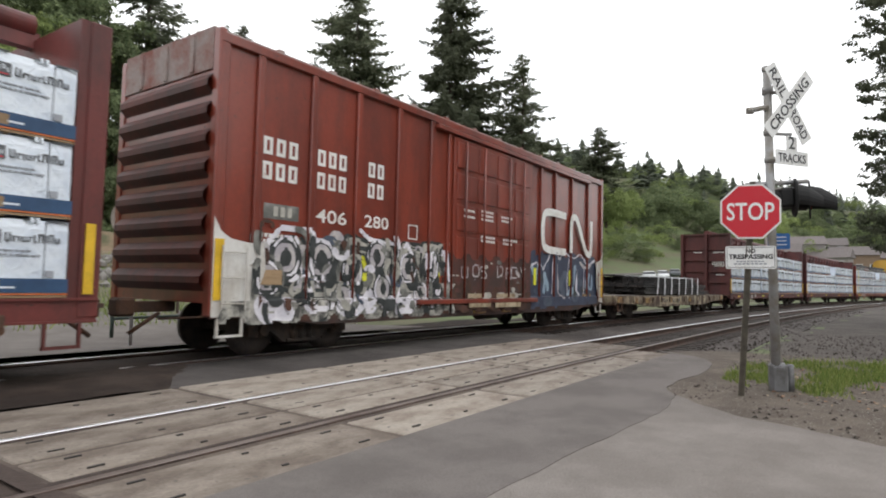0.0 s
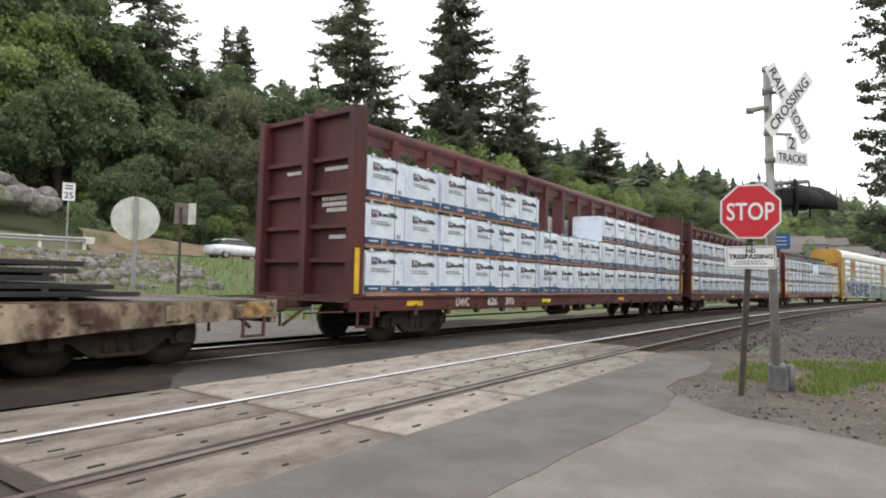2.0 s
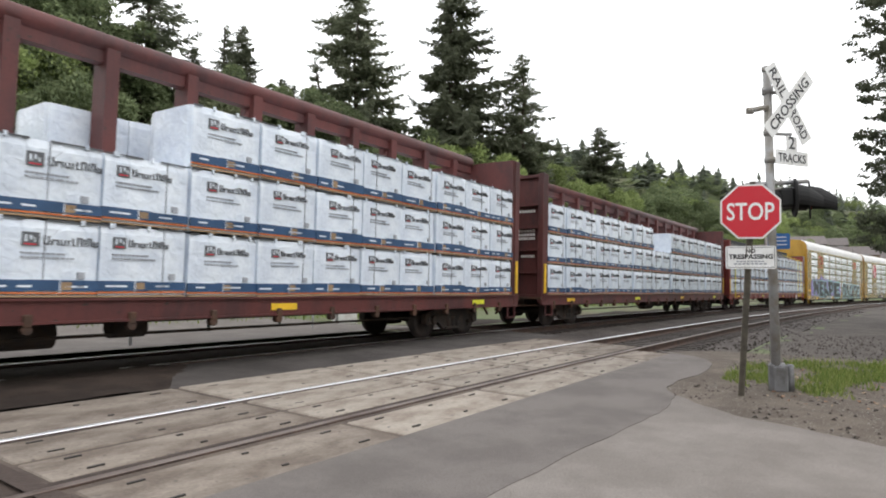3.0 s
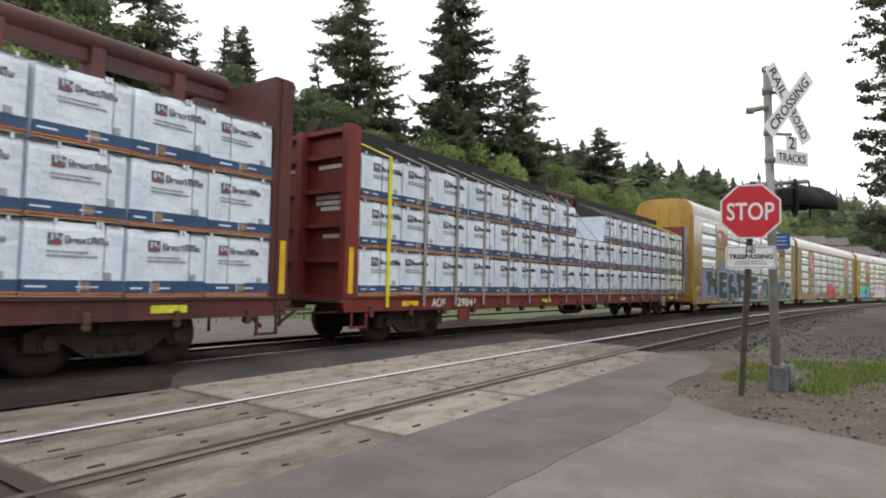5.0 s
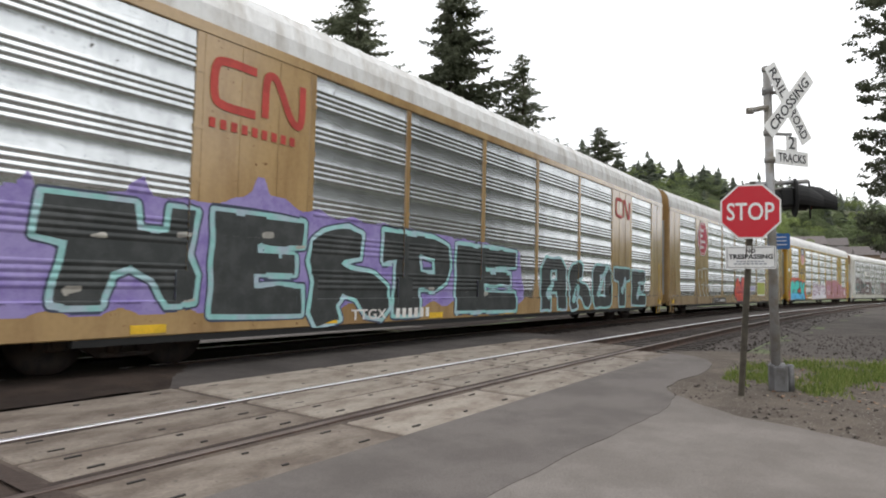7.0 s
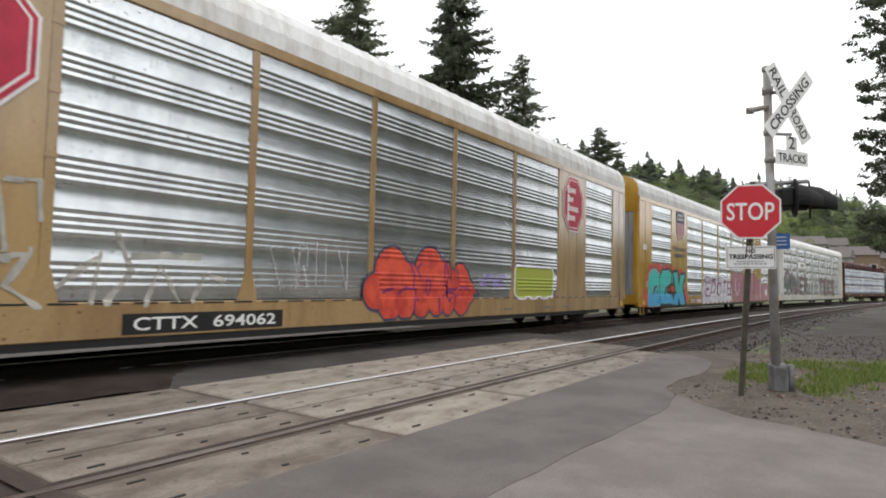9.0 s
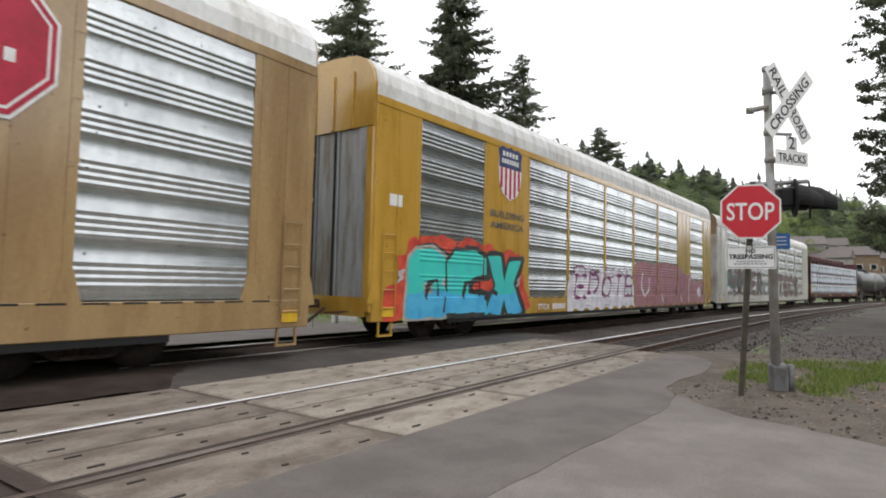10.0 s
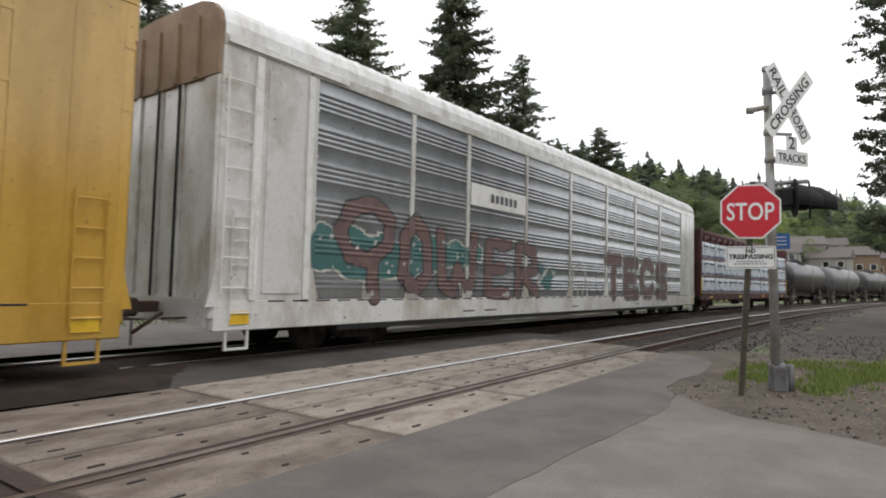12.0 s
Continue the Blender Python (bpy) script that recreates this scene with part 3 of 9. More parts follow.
def make_tracks():
    ribbon("ballast", -260, 340, -3.0, D12 + 3.2, 0.0, 1.0, M["ballast"], "dark brown stone ballast under both tracks", "ballast", bed)
    tie = B()
    bx(tie, -0.11, 0.11, -1.3, 1.3, -0.18, 0.0, bev=0.012)
    first = None
    for name, base, spans in (("near_track", 0.0, ((-9.0, 1.7), (14.6, 66.0))), ("far_track", D12, ((-6.0, 4.2), (16.0, 60.0)))):
        tr = empty("railway_track", label="two polished steel rails on dark wooden ties", category="railway track", kind="structure")
        for o in (-0.7525, 0.7525):
            part("rail", make_rail(-260, 340, base + o), [M["railside"], M["steeldull"] if base == 0 and o < 0 else M["steel"]], tr)
        for a, b in spans:
            s = a
            while s < b:
                p, h = track(s, base, -0.165)
                m = Matrix.Translation(p) @ Euler((math.atan(CANT), 0, h + random.uniform(-0.015, 0.015))).to_matrix().to_4x4()
                if first is None:
                    first = part("tie", tie, M["tie"], tr, m=m)
                else:
                    again(first, tr, m)
                s += 0.53 + random.uniform(-0.02, 0.02)


PANEL0, PANEL = 1.87, 2.476


def make_crossing():
    cr = empty("level_crossing", label="worn concrete panel surface of a level crossing", category="crossing", kind="structure")
    rng = random.Random(4)
    for k in range(5):
        for o0, o1, kind in ((-1.64, -0.885, "f"), (-0.595, -0.026, "g"), (0.026, 0.645, "g"), (0.82, 1.98, "f")):
            if k == 4 and o0 < -1:
                ends = PANEL0 + k * PANEL + 0.034, 13.25
            else:
                ends = PANEL0 + k * PANEL + 0.034, PANEL0 + (k + 1) * PANEL - 0.034
            bm = B()
            mid = track((ends[0] + ends[1]) / 2, (o0 + o1) / 2)
            inv = Matrix.Translation(mid[0]) @ Euler((math.atan(CANT), 0, mid[1])).to_matrix().to_4x4()
            L, W = (ends[1] - ends[0]) / 2, (o1 - o0) / 2
            bx(bm, -L, L, -W, W, -0.2, -0.008 + rng.uniform(-0.006, 0.004), bev=0.018)
            z = -0.0015
            for i in range(2):
                for fx in (-0.72, 0.0, 0.72):
                    yy = (-0.62 if i else 0.62) * W
                    ln = 0.06 if fx else 0.028
                    bx(bm, fx * L - ln, fx * L + ln, yy - 0.010, yy + 0.010, -0.02, z, 1)
            part("concrete_panel", bm, [M["concrete_end" if k in (0, 4) else "concrete"], M["rubber"]], cr, m=inv)
    for nm, o0, o1, z, mt, lb in (("joint_fill", -1.62, 1.96, -0.022, "jointdirt", "brown dirt packed in the joints"), ("flangeway", -0.715, -0.598, -0.016, "flangedirt", "dark dirt in the flangeway"), ("flangeway", 0.648, 0.715, -0.016, "flangedirt", "dark dirt in the flangeway")):
        bm = B()
        rows = [[bm.verts.new(track(s, o, z)[0]) for o in (o0, o1)] for s in np.linspace(PANEL0 - 0.14, 13.3 if nm == "joint_fill" else 14.2, 24)]
        for a, b in zip(rows, rows[1:]):
            bm.faces.new((a[0], b[0], b[1], a[1]))
        part(nm, bm, M[mt], cr, lb)


def make_roads():
    sheet("road", [(1.4, 3.40), (13.2, 3.30), (13.7, 3.72)] + rounded([(13.7, 3.7), (13.1, 2.9), (12.5, 2.4), (11.4, 2.15), (10.2, 2.1), (9.2, 2.25), (8.5, 2.2), (7.9, 1.92), (7.0, 1.83), (6.19, 1.82), (4.14, 1.97), (3.0, 2.0), (1.0, 1.85), (-1.2, 1.4)], 2, 0.06)[1:-8], -0.031, 0.25,
          M["asphalt_dark"], "dark patched asphalt leading onto the crossing", "road")
    sheet("road_apron", rounded([(-1.6, 2.2), (1.0, 2.4), (3.0, 2.5), (4.14, 2.5), (6.19, 2.4), (7.6, 2.3), (8.1, 2.05), (7.75, 1.7), (7.15, 1.18), (6.78, 0.5), (6.45, -0.2), (5.3, -2.0), (3.0, -5.5), (0.5, -14), (-0.5, -40), (-9, -40), (-8, -14), (-5, -4)], 3, 0.07), -0.036, 0.25,
          M["asphalt"], "worn grey asphalt of the side road", "road")
    # between and beyond the tracks
    ribbon("track_dirt", -12, 1.84, -2.2, 1.98, -0.035, 0.5, M["dirt2"], "brown dirt packed between the rails", "dirt", lambda x, y, s, o: o * CANT + 0.012 * noise.noise(Vector((x * 3, y * 3, 0))))
    ribbon("dirt_border", 1.72, 1.86, -1.66, 1.98, -0.012, 0.07, M["flangedirt"], "dark dirt along the end of the panels", "dirt", lambda x, y, s, o: o * CANT)
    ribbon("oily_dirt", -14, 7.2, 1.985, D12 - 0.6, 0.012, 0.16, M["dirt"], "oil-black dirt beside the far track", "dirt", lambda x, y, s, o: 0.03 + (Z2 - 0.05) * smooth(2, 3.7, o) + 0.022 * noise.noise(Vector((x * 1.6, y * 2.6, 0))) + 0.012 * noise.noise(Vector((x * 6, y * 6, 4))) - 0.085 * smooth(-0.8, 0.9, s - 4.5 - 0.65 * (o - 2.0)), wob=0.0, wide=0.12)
    # Dirt bed whose near-black colour carries the shade under the train.
    ribbon("oily_bed", -30, 16.0, D12 - 0.65, D12 + 2.2, -0.05, 0.7, M["dirt"], "dark dirt under the far track, with the train's shade in its colour", "dirt", lambda x, y, s, o: Z2 + 0.015 * noise.noise(Vector((x * 2, y * 2, 0))) - 0.1 * smooth(1.2, 2.2, o - D12))
    ribbon("road_between_tracks", 1.9, 15.6, 1.99, D12 - 0.85, -0.016, 0.6, M["asphalt_between"], "dark blotched asphalt between the two tracks", "road", lambda x, y, s, o: 0.03 + (Z2 - 0.05) * smooth(2, 3.7, o), wob=0.0)
    # Dark strip laid where only the train's shade darkens the ground.
    ribbon("cinder_bed", 15.6, 120, D12 + 1.7, D12 + 4.6, 0.02, 1.0, M["dirt"], "dark strip along the far track, the train's shade as colour", "dirt", lambda x, y, s, o: max(height(x, y), bed(x, y, s, o)) + 0.02 * noise.noise(Vector((x, y, 5))), wob=0.5)
    ribbon("rail_bank", -8, 19, 26.0, 32.8, 0.05, 1.0, M["bankdirt"], "bare tan soil below the guard rail", "soil", lambda x, y, s, o: height(x, y), wob=0.5)
    ribbon("soil_bank", 19, 60, 38.6, 42.0, 0.08, 1.5, M["bankdirt"], "bare reddish soil of the cutting", "soil", lambda x, y, s, o: height(x, y) + 0.9 * smooth(38, 41, o), wob=0.4)
    ribbon("road_beyond", -14.0, 15.4, D12 + 1.9, D12 + 12.0, -0.012, 0.8, M["asphalt"], "grey asphalt of the road beyond the tracks", "road", lambda x, y, s, o: max(Z2 + 0.005 - 0.06 * smooth(6, 10, o), height(x, y) + 0.04))
    ribbon("hill_road", -150, 330, 33.0, 38.5, 0.06, 4.0, M["asphalt"], "grey asphalt road along the foot of the hill", "road", lambda x, y, s, o: height(x, y))
    ribbon("verge", 8.0, 120, -16.0, -2.7, 0.03, 0.8, M["cinder"], "dark brown cinders and dirt beside the track", "gravel", lambda x, y, s, o: height(x, y) + 0.05 * noise.noise(Vector((x, y, 2))), wob=0.5)
    sheet("verge_corner", [(13.7, 3.5), (14.5, 2.6), (14.5, -12), (0.0, -14), (2.0, -5.5), (4.0, -2.0), (5.0, -0.1), (6.0, 1.1), (6.6, 2.4), (9.3, 2.6), (12.5, 2.9)], -0.041, 0.1,
          M["gravel"], "gravelly dirt shoulder with fallen leaves", "gravel")


def scatter_stones():
    """Loose stones on the ballast shoulder and the verge."""
    rng = random.Random(11)
    vs, fs = [], []
    for i in range(5200):
        if i < 3600:
            s, o = 13.5 + 45 * rng.random() ** 1.6, rng.uniform(-3.0, 2.0)
            p, _ = track(s, o)
            p.z = bed(p.x, p.y, s, o)
            r = rng.uniform(0.02, 0.05)
        else:
            p = Vector((rng.uniform(6.5, 22), rng.uniform(-1.6, 2.0), -0.04))
            if p.x < 7.9 and p.y > 1.0 or p.y > (p.x - 6.31) * 1.3 and p.x < 8:
                continue
            r = rng.uniform(0.006, 0.028)
        b = len(vs)
        for d in ((1, 0, 0), (-1, 0, 0), (0, 1, 0), (0, -1, 0), (0, 0, 0.8), (0, 0, -0.6)):
            vs.append(p + Vector(d) * r * rng.uniform(0.6, 1.3))
        fs += [(b + i0, b + i1, b + i2) for i0, i1, i2 in ((0, 2, 4), (2, 1, 4), (1, 3, 4), (3, 0, 4), (2, 0, 5), (1, 2, 5), (3, 1, 5), (0, 3, 5))]
    me = bpy.data.meshes.new("loose_stones")
    me.from_pydata([tuple(v) for v in vs], [], fs)
    me.materials.append(M["ballaststone"])
    tagged(new("loose_stones", me), "loose grey stones on the ballast and verge", "stones", kind="stuff")


M["dirt2"] = mat("packed_brown_dirt", (0.056, 0.038, 0.029), 0.92, other=(0.035, 0.024, 0.019), amount=0.5, scale=1.8, fine=40, bump=0.7, vary=0.3, spots=((0.16, 0.14, 0.125), 40, 0.70))
M["ballaststone"] = leaf_mat("stone_chips", (0.058, 0.049, 0.043), (0.10, 0.089, 0.079))
make_ground()
make_tracks()
make_crossing()
make_roads()
scatter_stones()


# ---- railway cars: each is built about its middle, at the top of the rails; its local -y side faces the camera ----
HW = 1.53
CARS = []


def wheelset_mesh():
    bm = B()
    for sgn in (-1, 1):
        turned(bm, [(-0.07, 0.30), (-0.068, 0.455), (0.045, 0.46), (0.05, 0.485), (0.07, 0.48), (0.072, 0.40), (0.045, 0.36), (0.04, 0.15), (0.09, 0.13), (0.09, 0.0)][::1], ((0, sgn * 0.76, 0), (0, -sgn, 0)), 22, 0)
        turned(bm, [(0.0, 0.10), (0.16, 0.10), (0.165, 0.07)], ((0, sgn * 0.85, 0), (0, sgn, 0)), 12, 0)
        # cast marks and holes that show the turning
        for i in range(3):
            a = i * 2.1
            bx(bm, 0.26 * math.cos(a) - 0.03, 0.26 * math.cos(a) + 0.03, sgn * 0.83 - 0.012, sgn * 0.83 + 0.012, 0.26 * math.sin(a) - 0.03, 0.26 * math.sin(a) + 0.03)
    tube(bm, (0, -0.8, 0), (0, 0.8, 0), 0.085, n=12)
    return bm


def truck_mesh():
    """Cast side frames, bolster and springs of a two-axle truck."""
    bm = B()
    for sgn in (-1, 1):
        y0, y1 = sorted((sgn * 0.93, sgn * 1.06))
        t = B()
        pts = [(-1.15, 0.36), (-1.15, 0.60), (-0.95, 0.66), (-0.55, 0.74), (0.55, 0.74), (0.95, 0.66), (1.15, 0.60), (1.15, 0.36), (0.98, 0.33), (0.70, 0.44), (0.38, 0.22), (-0.38, 0.22), (-0.70, 0.44), (-0.98, 0.33)]
        plate(t, pts, 0.13)
        merge(bm, t, 0, Matrix.Translation((0, y1, 0)))
        for x in (-0.88, 0.88):
            bx(bm, x - 0.13, x + 0.13, sgn * 1.04 - 0.05, sgn * 1.04 + 0.09, 0.33, 0.60, bev=0.02)
            tube(bm, (x, sgn * 1.06, 0.46), (x, sgn * 1.16, 0.46), 0.10, n=12)
        for x in (-0.2, 0.0, 0.2):
            tube(bm, (x, sgn * 1.03, 0.27), (x, sgn * 1.03, 0.52), 0.075, n=10)
        bx(bm, -0.30, 0.30, sgn * 1.0 - 0.12, sgn * 1.0 + 0.12, 0.52, 0.70, bev=0.02)
        bx(bm, -0.34, 0.34, sgn * 1.0 - 0.1, sgn * 1.0 + 0.1, 0.21, 0.28, bev=0.015)
    bx(bm, -0.2, 0.2, -1.0, 1.0, 0.5, 0.75)
    return bm


TRUCK = WHEELS = None
AXLES = []


def trucks(car, at):
    """Two trucks with two wheelsets each, under the car at -at and +at."""
    global TRUCK, WHEELS
    for x in (-at, at):
        if TRUCK is None:
            TRUCK = part("truck", truck_mesh(), M["truck"], car, "dirty cast iron freight truck", m=Matrix.Translation((x, 0, 0)))
            t = TRUCK
        else:
            t = again(TRUCK, car, Matrix.Translation((x, 0, 0)))
            t["label"] = "dirty cast iron freight truck"
        for a in (-0.88, 0.88):
            if WHEELS is None:
                WHEELS = part("wheelset", wheelset_mesh(), M["wheel"], t, m=Matrix.Translation((a, 0, 0.46)))
                w = WHEELS
            else:
                w = again(WHEELS, t, Matrix.Translation((a, 0, 0.46)))
            AXLES.append((w, a))


def couplers(car, half, z=0.86):
    for sgn in (-1, 1):
        bm = B()
        x0, x1 = sorted((sgn * (half - 0.3), sgn * (half + 0.5)))
        bx(bm, x0, x1, -0.08, 0.08, z - 0.1, z + 0.08, bev=0.02)
        bx(bm, *sorted((sgn * (half + 0.42), sgn * (half + 0.72))), -0.16, 0.16, z - 0.16, z + 0.14, bev=0.04)
        tube(bm, (sgn * (half + 0.1), -0.28, z - 0.1), (sgn * (half + 0.55), -0.2, z - 0.42), 0.035, n=8)
        part("coupler", bm, M["rust"], car)
        bm = B()
        tube(bm, (sgn * half, -1.35, z - 0.12), (sgn * (half + 0.12), -0.3, z - 0.2), 0.018, n=6)
        part("uncoupling_lever", bm, M["rust"], car)


def ladder(car, x0, x1, y, zs, material, name="ladder"):
    bm = B()
    for x in (x0, x1):
        tube(bm, (x, y, zs[0] - 0.1), (x, y, zs[-1] + 0.1), 0.014, n=6)
    for z in zs:
        tube(bm, (x0, y, z), (x1, y, z), 0.012, n=6)
    part(name, bm, material, car)


def stirrup(car, x0, x1, z, material):
    bm = B()
    for x in (x0, x1):
        bx(bm, x - 0.02, x + 0.02, -HW - 0.01, -HW + 0.03, z - 0.30, z)
    bx(bm, x0 - 0.02, x1 + 0.02, -HW - 0.01, -HW + 0.05, z - 0.34, z - 0.30)
    part("step", bm, material, car)


def brake_gear(car, half, rng):
    bm = B()
    bx(bm, -half + 1, half - 1, -0.3, 0.3, 0.62, 0.9)
    for x in np.arange(-half + 2.2, half - 2, 2.4):
        bx(bm, x - 0.06, x + 0.06, -1.3, 1.3, 0.72, 0.86)
    part("underframe", bm, M["shadowsteel"], car)
    bm = B()
    x = rng.uniform(-2, 1)
    tube(bm, (x, -0.7, 0.55), (x + 1.1, -0.7, 0.55), 0.2, n=14)
    tube(bm, (x + 1.8, -0.8, 0.6), (x + 2.3, -0.8, 0.6), 0.15, n=12)
    tube(bm, (-half + 2, -0.9, 0.5), (half - 2, -0.9, 0.52), 0.025, n=6)
    part("brake_gear", bm, M["shadowsteel"], car)


def car_base(name, length, front, at, label, category):
    """An Empty for the car; front: where its front end is along the far track at 6.7 s."""
    car = empty(name, label=label, category=category, group="cars of the freight train")
    CARS.append((car, front + length / 2, at))
    trucks(car, at)
    couplers(car, length / 2)
    return car


def side(x, z, dy=0.0):
    return Matrix.Translation((x, -HW - dy, z))


# Spray-painted letters as strokes on a 2 x 3 grid.
GLYPH = {
    "H": [[(0, 0), (0, 3)], [(2, 0), (2, 3)], [(0, 1.5), (2, 1.5)]], "E": [[(2, 0), (0, 0), (0, 3), (2, 3)], [(0, 1.5), (1.6, 1.5)]],
    "S": [[(0, 0.1), (1.8, 0), (2, 0.8), (1.7, 1.4), (0.3, 1.7), (0, 2.3), (0.3, 3), (2, 2.9)]], "P": [[(0, 0), (0, 3), (1.8, 2.9), (2, 2.1), (1.6, 1.5), (0, 1.4)]],
    "A": [[(0, 0), (0.8, 3), (1.2, 3), (2, 0)], [(0.4, 1), (1.6, 1)]], "O": [[(0.4, 0.1), (0, 0.8), (0, 2.2), (0.4, 2.9), (1.6, 2.9), (2, 2.2), (2, 0.8), (1.6, 0.1), (0.4, 0.1)]],
    "T": [[(0, 3), (2, 3)], [(1, 0), (1, 3)]], "C": [[(2, 0.5), (1.5, 0), (0.4, 0.1), (0, 0.8), (0, 2.2), (0.4, 2.9), (1.5, 3), (2, 2.5)]],
    "X": [[(0, 0), (2, 3)], [(0, 3), (2, 0)]], "D": [[(0, 0), (0, 3), (1.4, 2.8), (2, 2), (2, 1), (1.4, 0.2), (0, 0)]], "I": [[(1, 0), (1, 3)]],
    "R": [[(0, 0), (0, 3), (1.7, 2.9), (2, 2.2), (1.6, 1.5), (0, 1.4)], [(1, 1.4), (2, 0)]], "N": [[(0, 0), (0, 3), (2, 0), (2, 3)]], "U": [[(0, 3), (0, 0.6), (0.5, 0), (1.5, 0), (2, 0.6), (2, 3)]],
    "L": [[(0, 3), (0, 0), (2, 0)]], "B": [[(0, 0), (0, 3), (1.6, 2.9), (1.9, 2.2), (1.4, 1.6), (0, 1.5)], [(1.4, 1.6), (2, 0.9), (1.6, 0.1), (0, 0)]], "Y": [[(0, 3), (1, 1.5), (2, 3)], [(1, 0), (1, 1.5)]],
}


ZONES = []


def lay(name, car, inside, x0, x1, lo, hi, zs, depth, material, label, lift):
    """Paint on a car's side wherever inside(xs, z) > 0, laid row by row over the side's own relief (depth(z))."""
    xs = np.arange(x0, x1, 0.025)
    zs = [z for z in zs if lo - 0.03 <= z <= hi + 0.03]
    if len(zs) < 3:
        return None
    rows = []
    for z in zs:
        f = inside(xs, z)
        runs, within = [], False
        for i in range(len(xs)):
            if f[i] > 0 and not within:
                a = xs[i] if i == 0 else xs[i - 1] + (xs[i] - xs[i - 1]) * (-f[i - 1]) / (f[i] - f[i - 1])
                within = True
            elif f[i] <= 0 and within:
                runs.append((a, xs[i - 1] + (xs[i] - xs[i - 1]) * f[i - 1] / (f[i - 1] - f[i])))
                within = False
        rows.append(runs)
    vs, fs = [], []
    for (za, ra), (zb, rb) in zip(zip(zs, rows), zip(zs[1:], rows[1:])):
        if not ra or not rb:
            continue
        pairs = list(zip(ra, rb)) if len(ra) == len(rb) else [(u, u) for u in (ra if len(ra) > len(rb) else rb)]
        for (a0, a1), (b0, b1) in pairs:
            for z0, z1, proud, foot in (ZONES or [(-99, 99, None, None)]):
                c0, c1, d0, d1 = max(a0, z0), min(a1, z1), max(b0, z0), min(b1, z1)
                if c1 <= c0 and d1 <= d0:
                    continue
                c0, d0 = min(c0, z1), min(d0, z1)
                c1, d1 = max(c1, c0), max(d1, d0)
                if foot is not None and min(za, zb) < 1.43 and max(za, zb) > 0.88:
                    ya = yb = foot
                elif proud is None or (max(za, zb) < SCREEN_Z0 and depth is screen_depth):
                    ya, yb = depth(za), depth(zb)
                else:
                    ya = yb = proud
                k = len(vs)
                vs += [(c0, -HW - ya - lift, za), (c1, -HW - ya - lift, za), (d1, -HW - yb - lift, zb), (d0, -HW - yb - lift, zb)]
                fs.append((k, k + 1, k + 2, k + 3))
    if not fs:
        return None
    me = bpy.data.meshes.new(name)
    me.from_pydata(vs, [], fs)
    me.materials.append(material)
    ob = new(name, me)
    ob.parent = car
    ob["label"] = label
    return ob


def reach(segs, xs, z):
    """Distance from the points (xs, z) to the nearest of the segments."""
    d = np.full(len(xs), 9.0)
    for ax, az, bx_, bz in segs:
        vx, vz = bx_ - ax, bz - az
        t = np.clip(((xs - ax) * vx + (z - az) * vz) / (vx * vx + vz * vz + 1e-9), 0, 1)
        d = np.minimum(d, np.hypot(xs - ax - t * vx, z - az - t * vz))
    return d


def spray(name, car, strokes, r, zs, depth, material, label, lift=0.005, edge=0.0, seed=0):
    """All within r of the strokes, with an edge uneven by that much."""
    seg = np.array([(a[0], a[1], b[0], b[1]) for st in strokes for a, b in zip(st, st[1:])])
    def inside(xs, z):
        return r + edge * np.sin(xs * 9 + seed) * np.sin(z * 8 + seed * 2) - reach(seg, xs, z)
    return lay(name, car, inside, min(seg[:, 0].min(), seg[:, 2].min()) - r - 0.1, max(seg[:, 0].max(), seg[:, 2].max()) + r + 0.1,
               min(seg[:, 1].min(), seg[:, 3].min()) - r, max(seg[:, 1].max(), seg[:, 3].max()) + r, zs, depth, material, label, lift)


def shape(name, car, loops, grow, zs, depth, material, label, lift, below=9.0, edge=0.0):
    """A filled outline (a second loop is a hole), grown by that much; below: only the part lower than that."""
    seg = np.array([(*a, *b) for lp in loops for a, b in zip(lp, lp[1:] + lp[:1])])
    def inside(xs, z):
        odd = np.zeros(len(xs), bool)
        for ax, az, bx_, bz in seg:
            if (az > z) != (bz > z):
                odd ^= xs < ax + (z - az) / (bz - az) * (bx_ - ax)
        d = reach(seg, xs, z)
        return np.minimum(np.where(odd, d, -d) + grow + edge * np.sin(xs * 7.3) * np.sin(z * 9), below - z + 0.05 * np.sin(xs * 3.1))
    return lay(name, car, inside, seg[:, 0].min() - grow - 0.15, seg[:, 0].max() + grow + 0.15, seg[:, 1].min() - grow, seg[:, 1].max() + grow, zs, depth, material, label, lift)


def bubbles(name, car, discs, grow, zs, depth, material, label, lift):
    """Overlapping round lobes (x, z, radius)."""
    ds = np.array(discs)
    def inside(xs, z):
        return (ds[:, 2][:, None] + grow - np.hypot(xs[None] - ds[:, 0][:, None], (z - ds[:, 1])[:, None])).max(0)
    m = ds[:, 2].max() + grow + 0.1
    return lay(name, car, inside, ds[:, 0].min() - m, ds[:, 0].max() + m, ds[:, 1].min() - m, ds[:, 1].max() + m, zs, depth, material, label, lift)


